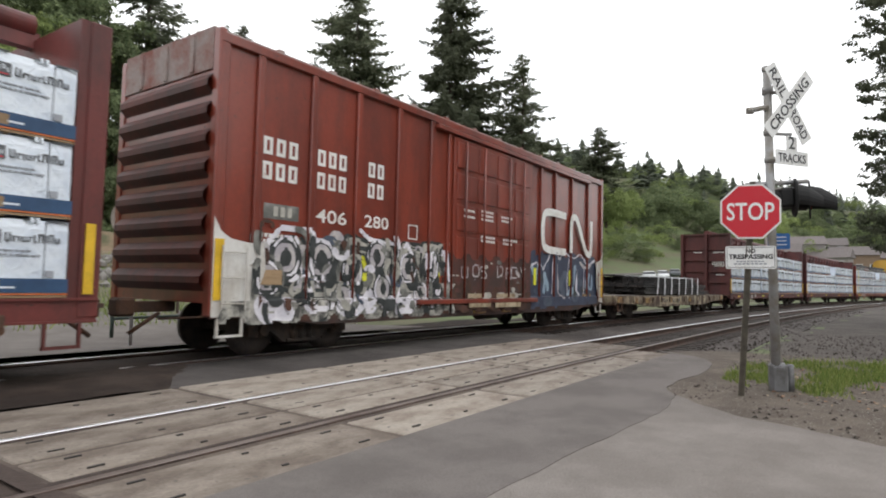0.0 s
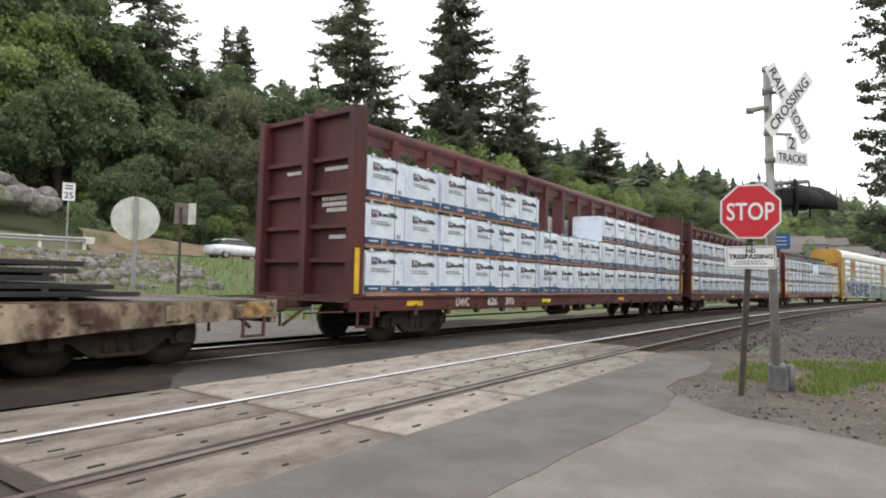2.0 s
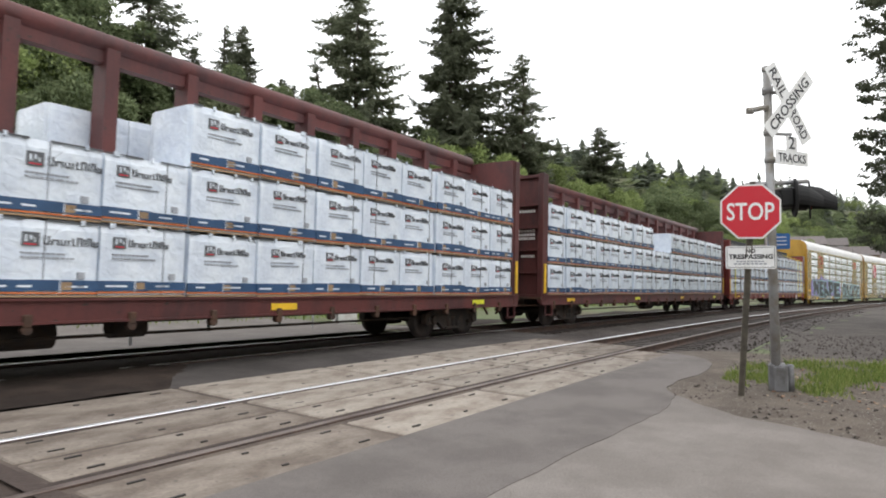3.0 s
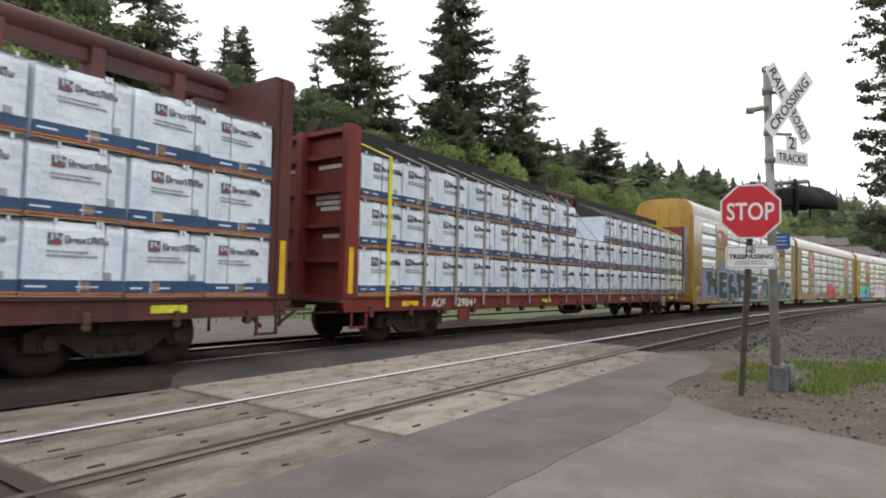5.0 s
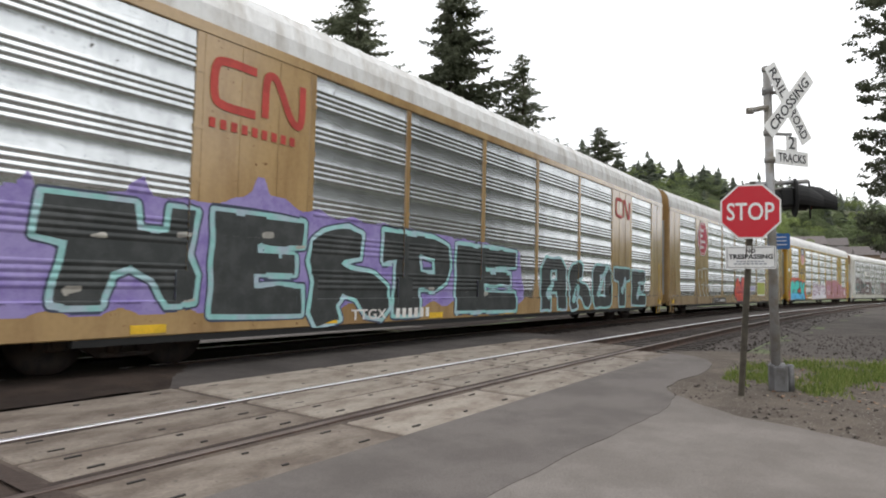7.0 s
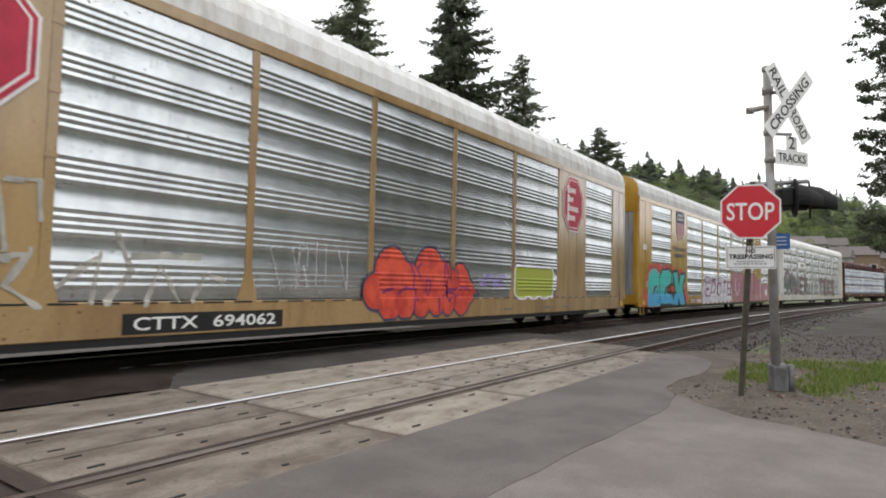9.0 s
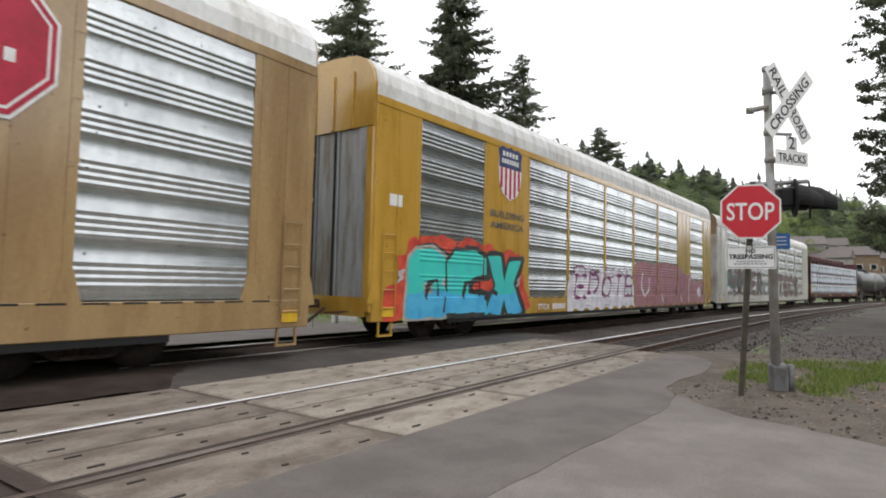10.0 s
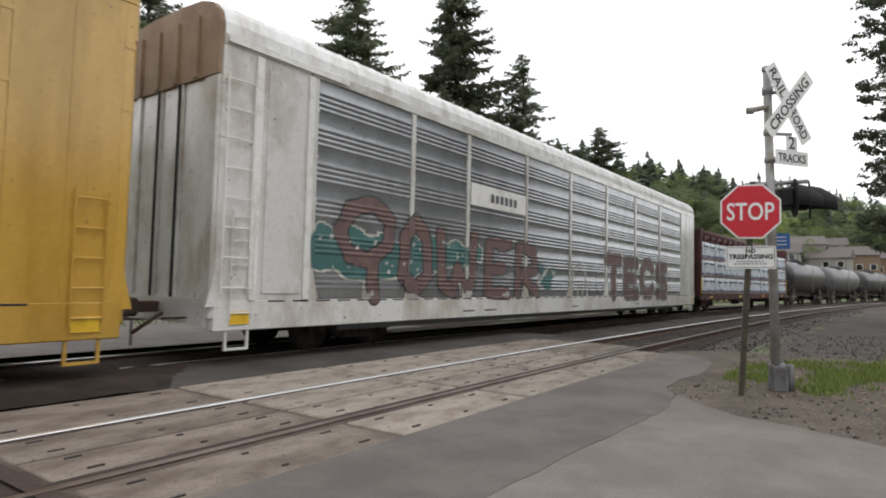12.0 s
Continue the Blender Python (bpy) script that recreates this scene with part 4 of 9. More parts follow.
# Block letters as outlines in a unit square; a second loop is a hole.
BLOCK = {
    "H": [[(0, 1), (0.56, 0.99), (0.58, 0.74), (0.80, 0.74), (0.82, 1.0), (1.0, 0.98), (0.95, 0.52), (1.02, 0.30), (1.0, 0.03), (0.82, 0), (0.70, 0.26), (0.55, 0.38), (0.42, 0.32), (0.36, 0.02), (0.08, 0.02), (0.15, 0.60), (-0.03, 0.64)]],
    "E": [[(0, 1), (1, 0.97), (1, 0.72), (0.46, 0.70), (0.46, 0.60), (0.90, 0.60), (0.90, 0.42), (0.42, 0.42), (0.44, 0.28), (1, 0.28), (1, 0), (0, 0.02)]],
    "S": [[(0.15, 0.92), (0.45, 1.0), (0.62, 0.94), (0.60, 0.68), (0.42, 0.66), (0.36, 0.60), (0.50, 0.55), (0.80, 0.50), (0.98, 0.36), (1.0, 0.12), (0.90, 0.02), (0.70, 0.04), (0.55, 0.24), (0.40, 0.28), (0.30, 0.16), (0.36, 0.02), (0.10, -0.04), (0.02, 0.10), (0.06, 0.40), (0.0, 0.62), (0.04, 0.82)]],
    "P": [[(0.0, 1), (0.72, 0.98), (0.96, 0.88), (1.0, 0.62), (0.92, 0.40), (0.74, 0.30), (0.50, 0.32), (0.50, 0.0), (0.14, 0.0), (0.18, 0.66), (0.0, 0.64)], [(0.50, 0.74), (0.74, 0.72), (0.74, 0.52), (0.52, 0.52)]],
    "A": [[(0, 0), (0.02, 0.8), (0.2, 1), (0.8, 1), (1, 0.8), (1, 0), (0.66, 0), (0.64, 0.34), (0.36, 0.34), (0.34, 0)], [(0.36, 0.56), (0.64, 0.56), (0.62, 0.78), (0.38, 0.78)]],
    "O": [[(0.1, 0), (0, 0.15), (0, 0.85), (0.15, 1), (0.85, 1), (1, 0.85), (1, 0.12), (0.88, 0)], [(0.36, 0.25), (0.66, 0.25), (0.64, 0.76), (0.36, 0.76)]],
    "T": [[(0, 1), (1, 1), (1, 0.70), (0.70, 0.68), (0.68, 0), (0.32, 0), (0.30, 0.68), (0, 0.70)]],
    "B": [[(0, 0), (0.06, 0.84), (0.22, 0.96), (0.62, 1), (0.92, 0.88), (0.94, 0.62), (0.84, 0.50), (1.02, 0.34), (1.0, 0.06), (0.85, 0)], [(0.40, 0.36), (0.62, 0.36), (0.62, 0.50), (0.40, 0.50)]],
    "C": [[(0, 0.04), (-0.04, 0.80), (0.16, 0.97), (0.70, 1), (0.98, 0.88), (1.0, 0.62), (0.66, 0.60), (0.52, 0.48), (0.54, 0.34), (1.0, 0.30), (1.02, 0.04)]],
    "X": [[(0.05, 0.98), (0.38, 1.0), (0.50, 0.55), (0.62, 0.92), (0.98, 0.94), (0.76, 0.52), (1.04, 0.02), (0.60, 0.0), (0.50, 0.26), (0.40, 0.0), (0.0, 0.02), (0.26, 0.50)]],
}


def block(car, h, letter, x0, z0, w, hh, fill, rim, line, lift, label, tilt=0.0, below=None):
    """One block letter: a thin dark line, a coloured rim and the fill; below=(height, material) repaints the lower part."""
    loops = [[(x0 - h + a * w + tilt * b, z0 + b * hh) for a, b in lp] for lp in BLOCK[letter]]
    if line is not None:
        shape("graffiti_line", car, loops, 0.115, SPRAY_Z, screen_depth, line, "thin dark line round the letter", lift, edge=0.012)
    if rim is not None:
        shape("graffiti_outline", car, loops, 0.085, SPRAY_Z, screen_depth, rim, "sprayed outline", lift + 0.002, edge=0.012)
    shape("graffiti", car, loops, 0.0, SPRAY_Z, screen_depth, fill, label, lift + 0.005, edge=0.015)
    if below is not None:
        shape("graffiti_lower", car, loops, -0.002, SPRAY_Z, screen_depth, below[1], "sky blue lower half of the letter", lift + 0.0075, below[0], edge=0.015)


def word(text, x0, z0, w, h, slant=0.0, wild=0.0, seed=0):
    """Strokes of a word in a box w by h, uneven by wild."""
    rng = random.Random(seed)
    out, n = [], len(text)
    cw = w / n
    for i, c in enumerate(text):
        if c == " ":
            continue
        jx, jz, sc = rng.uniform(-1, 1) * wild * 0.2, rng.uniform(-1, 1) * wild * 0.15, 1 + rng.uniform(-1, 1) * wild * 0.12
        for st in GLYPH.get(c, GLYPH["O"]):
            out.append([(x0 + i * cw + cw * 0.16 + px / 2 * cw * 0.68 * sc + jx + slant * pz, z0 + (pz / 3) * h * sc + jz) for px, pz in st])
    return out


def span(car, x0, x1, z0, z1, y, material, name, label="", bev=0.0, d=0.02):
    bm = B()
    bx(bm, x0, x1, y - d, y, z0, z1, bev=bev)
    return part(name, bm, material, car, label)


# ---- automobile carriers ----
def ridge_levels(z0, z1):
    """Heights and depths of the corrugated side screens: bands of four ridges between flat bands."""
    out, z = [(z0, 0.0)], z0 + 0.14
    while z + 0.42 < z1:
        for k in range(4):
            out += [(z, 0.0), (z + 0.016, 0.0055), (z + 0.032, 0.014), (z + 0.049, 0.0175), (z + 0.066, 0.014), (z + 0.082, 0.0055)]
            z += 0.098
        z += 0.26
    out.append((z1, 0.0))
    return out


SCREEN_Z0, SCREEN_Z1 = 1.02, 5.02
LEVELS = ridge_levels(SCREEN_Z0, SCREEN_Z1)
LZ, LD = [a for a, _ in LEVELS], [b for _, b in LEVELS]


def screen_depth(z):
    if z < SCREEN_Z0 or z > SCREEN_Z1:
        return 0.045
    return float(np.interp(z, LZ, LD)) + 0.012


SPRAY_Z = sorted(set([round(z, 3) for z in np.arange(0.5, 1.1, 0.02)] + [round(z, 3) for z in np.arange(1.1, 3.2, 0.035)] + [round(z, 4) for z in LZ if z < 3.2]))


def autorack(front, length, paint, screen, bays, plain, label, seed, door, endpaint=None, top=6.14, hood=None):
    """bays: screens as (x0, x1) from the front end; plain: solid painted panels."""
    rng = random.Random(seed)
    car = car_base("automobile_carrier", length, front, length / 2 - 3.5, label, "freight car")
    h = length / 2
    brake_gear(car, h, rng)
    # side sills and deck
    for sgn in (-1, 1):
        bm = B()
        y0, y1 = sorted((sgn * (HW + 0.045), sgn * (HW - 0.12)))
        bx(bm, -h, h, y0, y1, 0.52, 1.0, bev=0.015)
        bx(bm, -h + 2.6, h - 2.6, y0 + 0.02 if sgn < 0 else y0, y1 if sgn < 0 else y1 - 0.02, 0.42, 0.53, 1)
        if sgn < 0:
            x = -h + 1.0
            while x < h - 1.2:
                bx(bm, x, x + 0.34, y0 - 0.002, y0 + 0.01, 0.965, 0.992, 1)
                x += 0.52
        part("side_sill", bm, [paint, M["black"]], car)
    bm = B()
    bx(bm, -h, h, -HW + 0.1, HW - 0.1, 0.86, 0.96)
    for z in (2.9,):
        bx(bm, -h + 0.3, h - 0.3, -HW + 0.12, HW - 0.12, z, z + 0.07)
    part("deck", bm, M["shadowsteel"], car)
    ZONES.clear()
    spans = sorted([(a - h + 0.075, b - h - 0.075, None) for a, b in bays] + [(a - h + 0.075, b - h - 0.075, 0.045) for a, b in plain])
    ZONES.append((-99.0, spans[0][0], 0.046, None))
    for p, q in zip(spans, spans[1:] + [None]):
        ZONES.append((p[0], p[0] + 0.16, p[2], 0.046))
        ZONES.append((p[0] + 0.16, p[1] - 0.16, p[2], None))
        ZONES.append((p[1] - 0.16, p[1], p[2], 0.046))
        ZONES.append((p[1], q[0] if q else 99.0, 0.046, None))
    # posts and top rail
    edges = sorted(set([round(e, 2) for b in bays + plain for e in b] + [0.0, length]))
    bm = B()
    bx(bm, -h, h, -HW - 0.05, -HW + 0.08, 5.02, 5.20, bev=0.01)
    part("top_rail", bm, paint, car)
    for e in edges:
        bm = B()
        x = min(max(e - h, -h + 0.06), h - 0.06)
        bx(bm, x - 0.065, x + 0.065, -HW - 0.042, -HW + 0.07, 1.0, 5.02, bev=0.008)
        t = B()
        plate(t, [(x - 0.20, 0.9), (x + 0.20, 0.9), (x + 0.07, 1.42), (x - 0.07, 1.42)], 0.036)
        merge(bm, t, 0, Matrix.Translation((0, -HW - 0.008, 0)))
        for z in (2.75, 3.55, 4.4):
            bx(bm, x - 0.075, x + 0.075, -HW - 0.050, -HW - 0.04, z, z + 0.07)
        part("post", bm, paint, car)
    # screens
    for a, b in bays:
        bm = B()
        lv = [[bm.verts.new((x - h, -HW - d - 0.012, z)) for x in (a + 0.07, b - 0.07)] for z, d in LEVELS]
        for p, q in zip(lv, lv[1:]):
            bm.faces.new((p[0], p[1], q[1], q[0]))
        part("side_screen", bm, screen, car, "corrugated galvanised steel side screen", smooth=True)
    for a, b in plain:
        bm = B()
        bx(bm, a - h + 0.07, b - h - 0.07, -HW - 0.035, -HW + 0.04, 1.0, 5.02)
        panel = part("side_panel", bm, paint, car, "plain painted steel side panel")
        nrib = max(1, int((b - a) / 1.0))
        for i in range(1, nrib + 1):
            bm = B()
            x = a - h + (b - a) * i / (nrib + 1)
            bx(bm, x - 0.012, x + 0.012, -HW - 0.044, -HW - 0.034, 1.05, 5.0)
            part("panel_rib", bm, paint, panel)
    bm = B()
    bx(bm, -h, h, HW - 0.05, HW, 1.0, 5.1)
    part("side_wall", bm, screen, car, "galvanised side on the far flank")
    # roof: a low arch with cross ribs
    bm = B()
    half_prof = [(1.56, 0.0), (1.55, 0.30), (1.48, 0.58), (1.30, 0.82), (1.0, 0.96), (0.4, 1.02)]
    prof = [(-y, 5.19 + z * (top - 5.19)) for y, z in half_prof] + [(y, 5.19 + z * (top - 5.19)) for y, z in half_prof[::-1]]
    xs = []
    x = -h + 0.02
    while x < h - 0.05:
        xs += [(x, 0), (x + 0.30, 0), (x + 0.33, 0.010), (x + 0.40, 0.010), (x + 0.43, 0)]
        x += 0.46
    xs = [(a, b) for a, b in xs if a < h] + [(h - 0.02, 0)]
    rings = [[bm.verts.new((a, y * (1 + b / 1.5), z + b)) for y, z in prof] for a, b in xs]
    for p, q in zip(rings, rings[1:]):
        for i in range(len(prof) - 1):
            bm.faces.new((p[i], p[i + 1], q[i + 1], q[i]))
    bm.faces.new(rings[0])
    bm.faces.new(rings[-1][::-1])
    bmesh.ops.recalc_face_normals(bm, faces=bm.faces[:])
    part("roof", bm, M["roofgalv"], car, "corrugated galvanised roof")
    # ends: corner posts, cap and folding doors
    for sgn in (-1, 1):
        bm = B()
        for y0, y1, d in ((-1.33, -1.12, 0.03), (-1.10, -0.52, 0.0), (-0.50, -0.36, 0.04), (-0.34, 0.16, 0.0), (0.18, 0.30, 0.04), (0.32, 0.86, 0.0), (0.88, 1.02, 0.04), (1.04, 1.33, 0.0)):
            xa, xb = sorted((sgn * (h - 0.05), sgn * (h + 0.01 + d)))
            bx(bm, xa, xb, y0, y1, 1.0, 4.55, bev=0.012)
        part("end_door", bm, door, car, "ribbed folding end door, streaked and stained")
        bm = B()
        xa, xb = sorted((sgn * (h - 0.08), sgn * (h + 0.06)))
        cap = [(y * 0.985, z) for y, z in prof] + [(1.53, 4.55), (-1.53, 4.55)]
        va = [bm.verts.new((xa, y, z)) for y, z in cap]
        vb = [bm.verts.new((xb, y, z)) for y, z in cap]
        bm.faces.new(va)
        bm.faces.new(vb[::-1])
        for i in range(len(cap)):
            j = (i + 1) % len(cap)
            bm.faces.new((va[i], vb[i], vb[j], va[j]))
        for y in (-0.9, -0.3, 0.3, 0.9):
            bx(bm, *sorted((sgn * (h + 0.05), sgn * (h + 0.10))), y - 0.05, y + 0.05, 4.57, 5.19 + 0.6 * (top - 5.19))
        bmesh.ops.recalc_face_normals(bm, faces=bm.faces[:])
        part("end_hood", bm, hood or endpaint or paint, car)
        bm = B()
        for y0, y1 in ((-1.54, -1.32), (1.32, 1.54)):
            bx(bm, xa, xb, y0, y1, 0.7, 4.55, bev=0.03)
        bx(bm, xa, xb, -1.4, 1.4, 0.62, 1.02)
        part("end_frame", bm, endpaint or paint, car)
        bm = B()
        for y in (-0.42, 0.24):
            bx(bm, *sorted((sgn * (h + 0.05), sgn * (h + 0.07))), y - 0.03, y + 0.03, 1.02, 4.54)
        part("door_seal", bm, M["black"], car, "dark rubber seals of the end door")
        x0 = sgn * (h - 0.45)
        ladder(car, x0 - 0.2, x0 + 0.2, -HW - 0.09, list(np.arange(0.8, 2.4, 0.38)), endpaint or paint)
        stirrup(car, x0 - 0.2, x0 + 0.2, 0.55, endpaint or paint)
        bm = B()
        bx(bm, x0 - 0.17, x0 + 0.17, -HW - 0.07, -HW - 0.05, 0.62, 0.82)
        part("reflector", bm, M["reflector"], car)
    # small stencilled data
    for k in range(5):
        x = rng.uniform(-h + 1.5, h - 1.5)
        span(car, x, x + rng.uniform(0.3, 0.6), 0.66, 0.70, -HW - 0.046, M["ink"], "stencil", d=0.003)
    return car


UP_BAYS = [(1.40, 4.15), (6.36, 9.05), (9.05, 12.1), (12.1, 15.05), (15.05, 18.1), (18.1, 21.15), (23.2, 25.9)]
KCS_BAYS = [(1.45, 4.10), (6.15, 9.05), (9.05, 11.9), (11.9, 14.75), (14.75, 17.69), (17.69, 20.6), (22.65, 25.4)]
PLAIN = [(0.0, 1.40), (4.15, 6.36), (21.15, 23.2), (25.9, 27.4)]
PLAINK = [(0.0, 1.45), (4.10, 6.15), (20.6, 22.65), (25.4, 26.65)]


def tag(car, h, text, x0, z0, w, hh, fill, outline, r, label, seed=0, wild=0.3, depth=screen_depth, shine=None, slant=0.0):
    """A sprayed word: outline below, fill on top."""
    st = word(text, x0 - h, z0, w, hh, slant, wild, seed)
    for i, c in enumerate(text):
        one = word(c, x0 - h + i * w / len(text), z0, w / len(text), hh, slant, wild, seed + i)
        if outline is not None:
            spray("graffiti_outline", car, one, r * 1.15 + 0.06, SPRAY_Z, depth, outline, "sprayed outline", 0.004 + 0.004 * (i % 2), 0.02, seed)
        spray("graffiti", car, one, r, SPRAY_Z, depth, fill, label, 0.012 + 0.001 * (i % 2), 0.03, seed + i)
    if shine is not None:
        spray("graffiti_highlight", car, [[(x - 0.05, z + 0.05) for x, z in s] for s in st], r * 0.3, SPRAY_Z, depth, shine, "sprayed highlight", 0.011, 0.02, seed + 3)


def worm(car, x0, z0, w, hh, material, dy, label):
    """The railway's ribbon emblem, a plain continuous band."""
    t = hh * 0.19
    pts = [[(0.44, 0.97), (0.10, 1.0), (0.0, 0.88), (0.0, 0.12), (0.08, 0.02), (0.20, 0.0), (0.44, 0.0)], [(0.55, 0.0), (0.55, 0.90), (0.60, 1.02), (0.68, 0.98), (0.86, 0.10), (0.95, -0.02), (1.0, 0.10), (1.0, 1.0)]]
    bm = B()
    for line in pts:
        for _ in range(2):
            line = [line[0]] + [q for (a, b), (c, d) in zip(line, line[1:]) for q in ((0.75 * a + 0.25 * c, 0.75 * b + 0.25 * d), (0.25 * a + 0.75 * c, 0.25 * b + 0.75 * d))] + [line[-1]]
        line = [Vector((x0 + a * w, -HW - dy, z0 + b * hh)) for a, b in line]
        rims = []
        for k, p in enumerate(line):
            d = (line[min(k + 1, len(line) - 1)] - line[max(k - 1, 0)]).normalized()
            n = d.cross(Vector((0, 1, 0))) * t / 2
            rims.append((bm.verts.new(p - n), bm.verts.new(p + n)))
        for (a, b), (c, d) in zip(rims, rims[1:]):
            bm.faces.new((a, c, d, b))
    bmesh.ops.recalc_face_normals(bm, faces=bm.faces[:])
    for f in bm.faces:
        if f.normal.y > 0:
            f.normal_flip()
    part("emblem", bm, material, car, label)


def bars(car, x0, z0, w, hh, n, material, dy, name="stencil", gap=0.3, parent_label=""):
    """A word that is not lettered: a row of upright blocks of its size."""
    bm = B()
    cw = w / n
    for i in range(n):
        bx(bm, x0 + i * cw, x0 + (i + 1 - gap) * cw, -HW - dy - 0.002, -HW - dy, z0, z0 + hh)
    return part(name, bm, material, car, parent_label)


def cn_rack():
    car = autorack(5.95, 27.4, M["yellowcar"], M["screen"], UP_BAYS, PLAIN, "faded yellow bilevel automobile carrier with galvanised side screens and graffiti", 5, M["doorgalv"], M["yellowup"])
    h = 13.7
    worm(car, 4.38 - h, 3.98, 1.72, 0.72, M["cn"], 0.05, "faded red ribbon emblem")
    bars(car, 4.32 - h, 3.62, 1.72, 0.15, 9, M["cn"], 0.05, "emblem_text", 0.45)
    worm(car, 21.45 - h, 4.05, 1.5, 0.66, M["cn"], 0.05, "faded red ribbon emblem")
    haze = [[(1.35, 0.86), (1.3, 1.7), (1.45, 2.2), (1.9, 2.35), (2.0, 2.62), (2.1, 2.3), (3.2, 2.45), (3.4, 2.7), (3.55, 2.45), (4.3, 2.45), (5.0, 2.55), (5.3, 2.95), (5.5, 2.7), (6.2, 2.55), (7.0, 2.5), (9.2, 2.45), (11.5, 2.4), (14.0, 2.2), (14.3, 0.9)]]
    shape("graffiti_haze", car, [[(a - h, b) for a, b in lp] for lp in haze], 0.02, SPRAY_Z, screen_depth, M["sprayviolet"], "violet sprayed haze", 0.002, edge=0.06)
    for i, (c, x0, z0, w, hh, tilt) in enumerate((("H", 2.18, 0.95, 2.0, 1.38, 0.0), ("E", 4.50, 0.76, 1.72, 1.62, 0.0), ("S", 6.38, 0.60, 2.15, 1.75, 0.0), ("P", 8.35, 0.66, 2.35, 1.72, 0.0), ("E", 10.95, 0.66, 2.85, 1.62, 0.0))):
        block(car, h, c, x0, z0, w, hh, M["sprayblack"], M["aqua"], M["spraynavy"], 0.004 + 0.0008 * i, "black block letter with a pale blue outline", tilt)
    spray("graffiti_highlight", car, [[(x - h, z), (x - h + 0.14, z + 0.01)] for x, z in ((2.75, 1.85), (3.95, 1.95), (2.5, 1.15), (5.4, 2.05), (6.1, 1.9), (9.9, 1.2), (12.2, 1.1), (4.05, 1.0))], 0.045, SPRAY_Z, screen_depth, M["spraypale"], "small pale sprayed marks", 0.013, 0.03, 3)
    for i, c in enumerate("ASOTE"):
        block(car, h, c, 15.35 + i * 1.98, 0.62, 1.72, 1.55 - 0.04 * i, M["sprayblack"], M["aqua"], None, 0.004 + 0.0008 * (i % 2), "dark block letter with a pale green outline")
    spray("graffiti", car, [[(x - h, z), (x - h + 0.3, z + 0.35)] for x, z in ((15.8, 1.0), (17.7, 0.9), (19.8, 1.1), (20.3, 1.7), (22.2, 1.2), (24.0, 0.95))], 0.13, SPRAY_Z, screen_depth, M["aqua"], "pale green sprayed patches", 0.0105, 0.06, 2)
    spray("graffiti", car, [[(0.55 - h, 1.3), (0.6 - h, 1.9), (0.95 - h, 1.75), (0.9 - h, 1.3), (1.2 - h, 1.35)], [(0.75 - h, 2.0), (1.0 - h, 2.1), (1.15 - h, 1.95), (0.9 - h, 1.85)], [(0.6 - h, 1.15), (0.9 - h, 1.2), (0.7 - h, 1.0)], [(1.0 - h, 0.95), (1.25 - h, 1.2), (1.05 - h, 1.25)]], 0.022, SPRAY_Z, screen_depth, M["sprayblack"], "thin black scrawl")
    span(car, 0.42 - h, 0.95 - h, 1.28, 1.46, -HW - 0.064, M["reflector"], "reflector", "yellow reflective strip", d=0.01)
    lettering("reporting_mark", "TTGX", 1.0, 0.2, M["white"], car, side(7.45 - h, 0.60, 0.062))
    bars(car, 8.75 - h, 0.60, 1.2, 0.2, 6, M["white"], 0.062, "number_text", 0.4)
    for x in (3.3, 6.6, 9.9, 13.2):
        span(car, x - h, x - h + 0.5, 0.56, 0.68, -HW - 0.046, M["reflector"], "reflector", "yellow reflective strip", d=0.008)


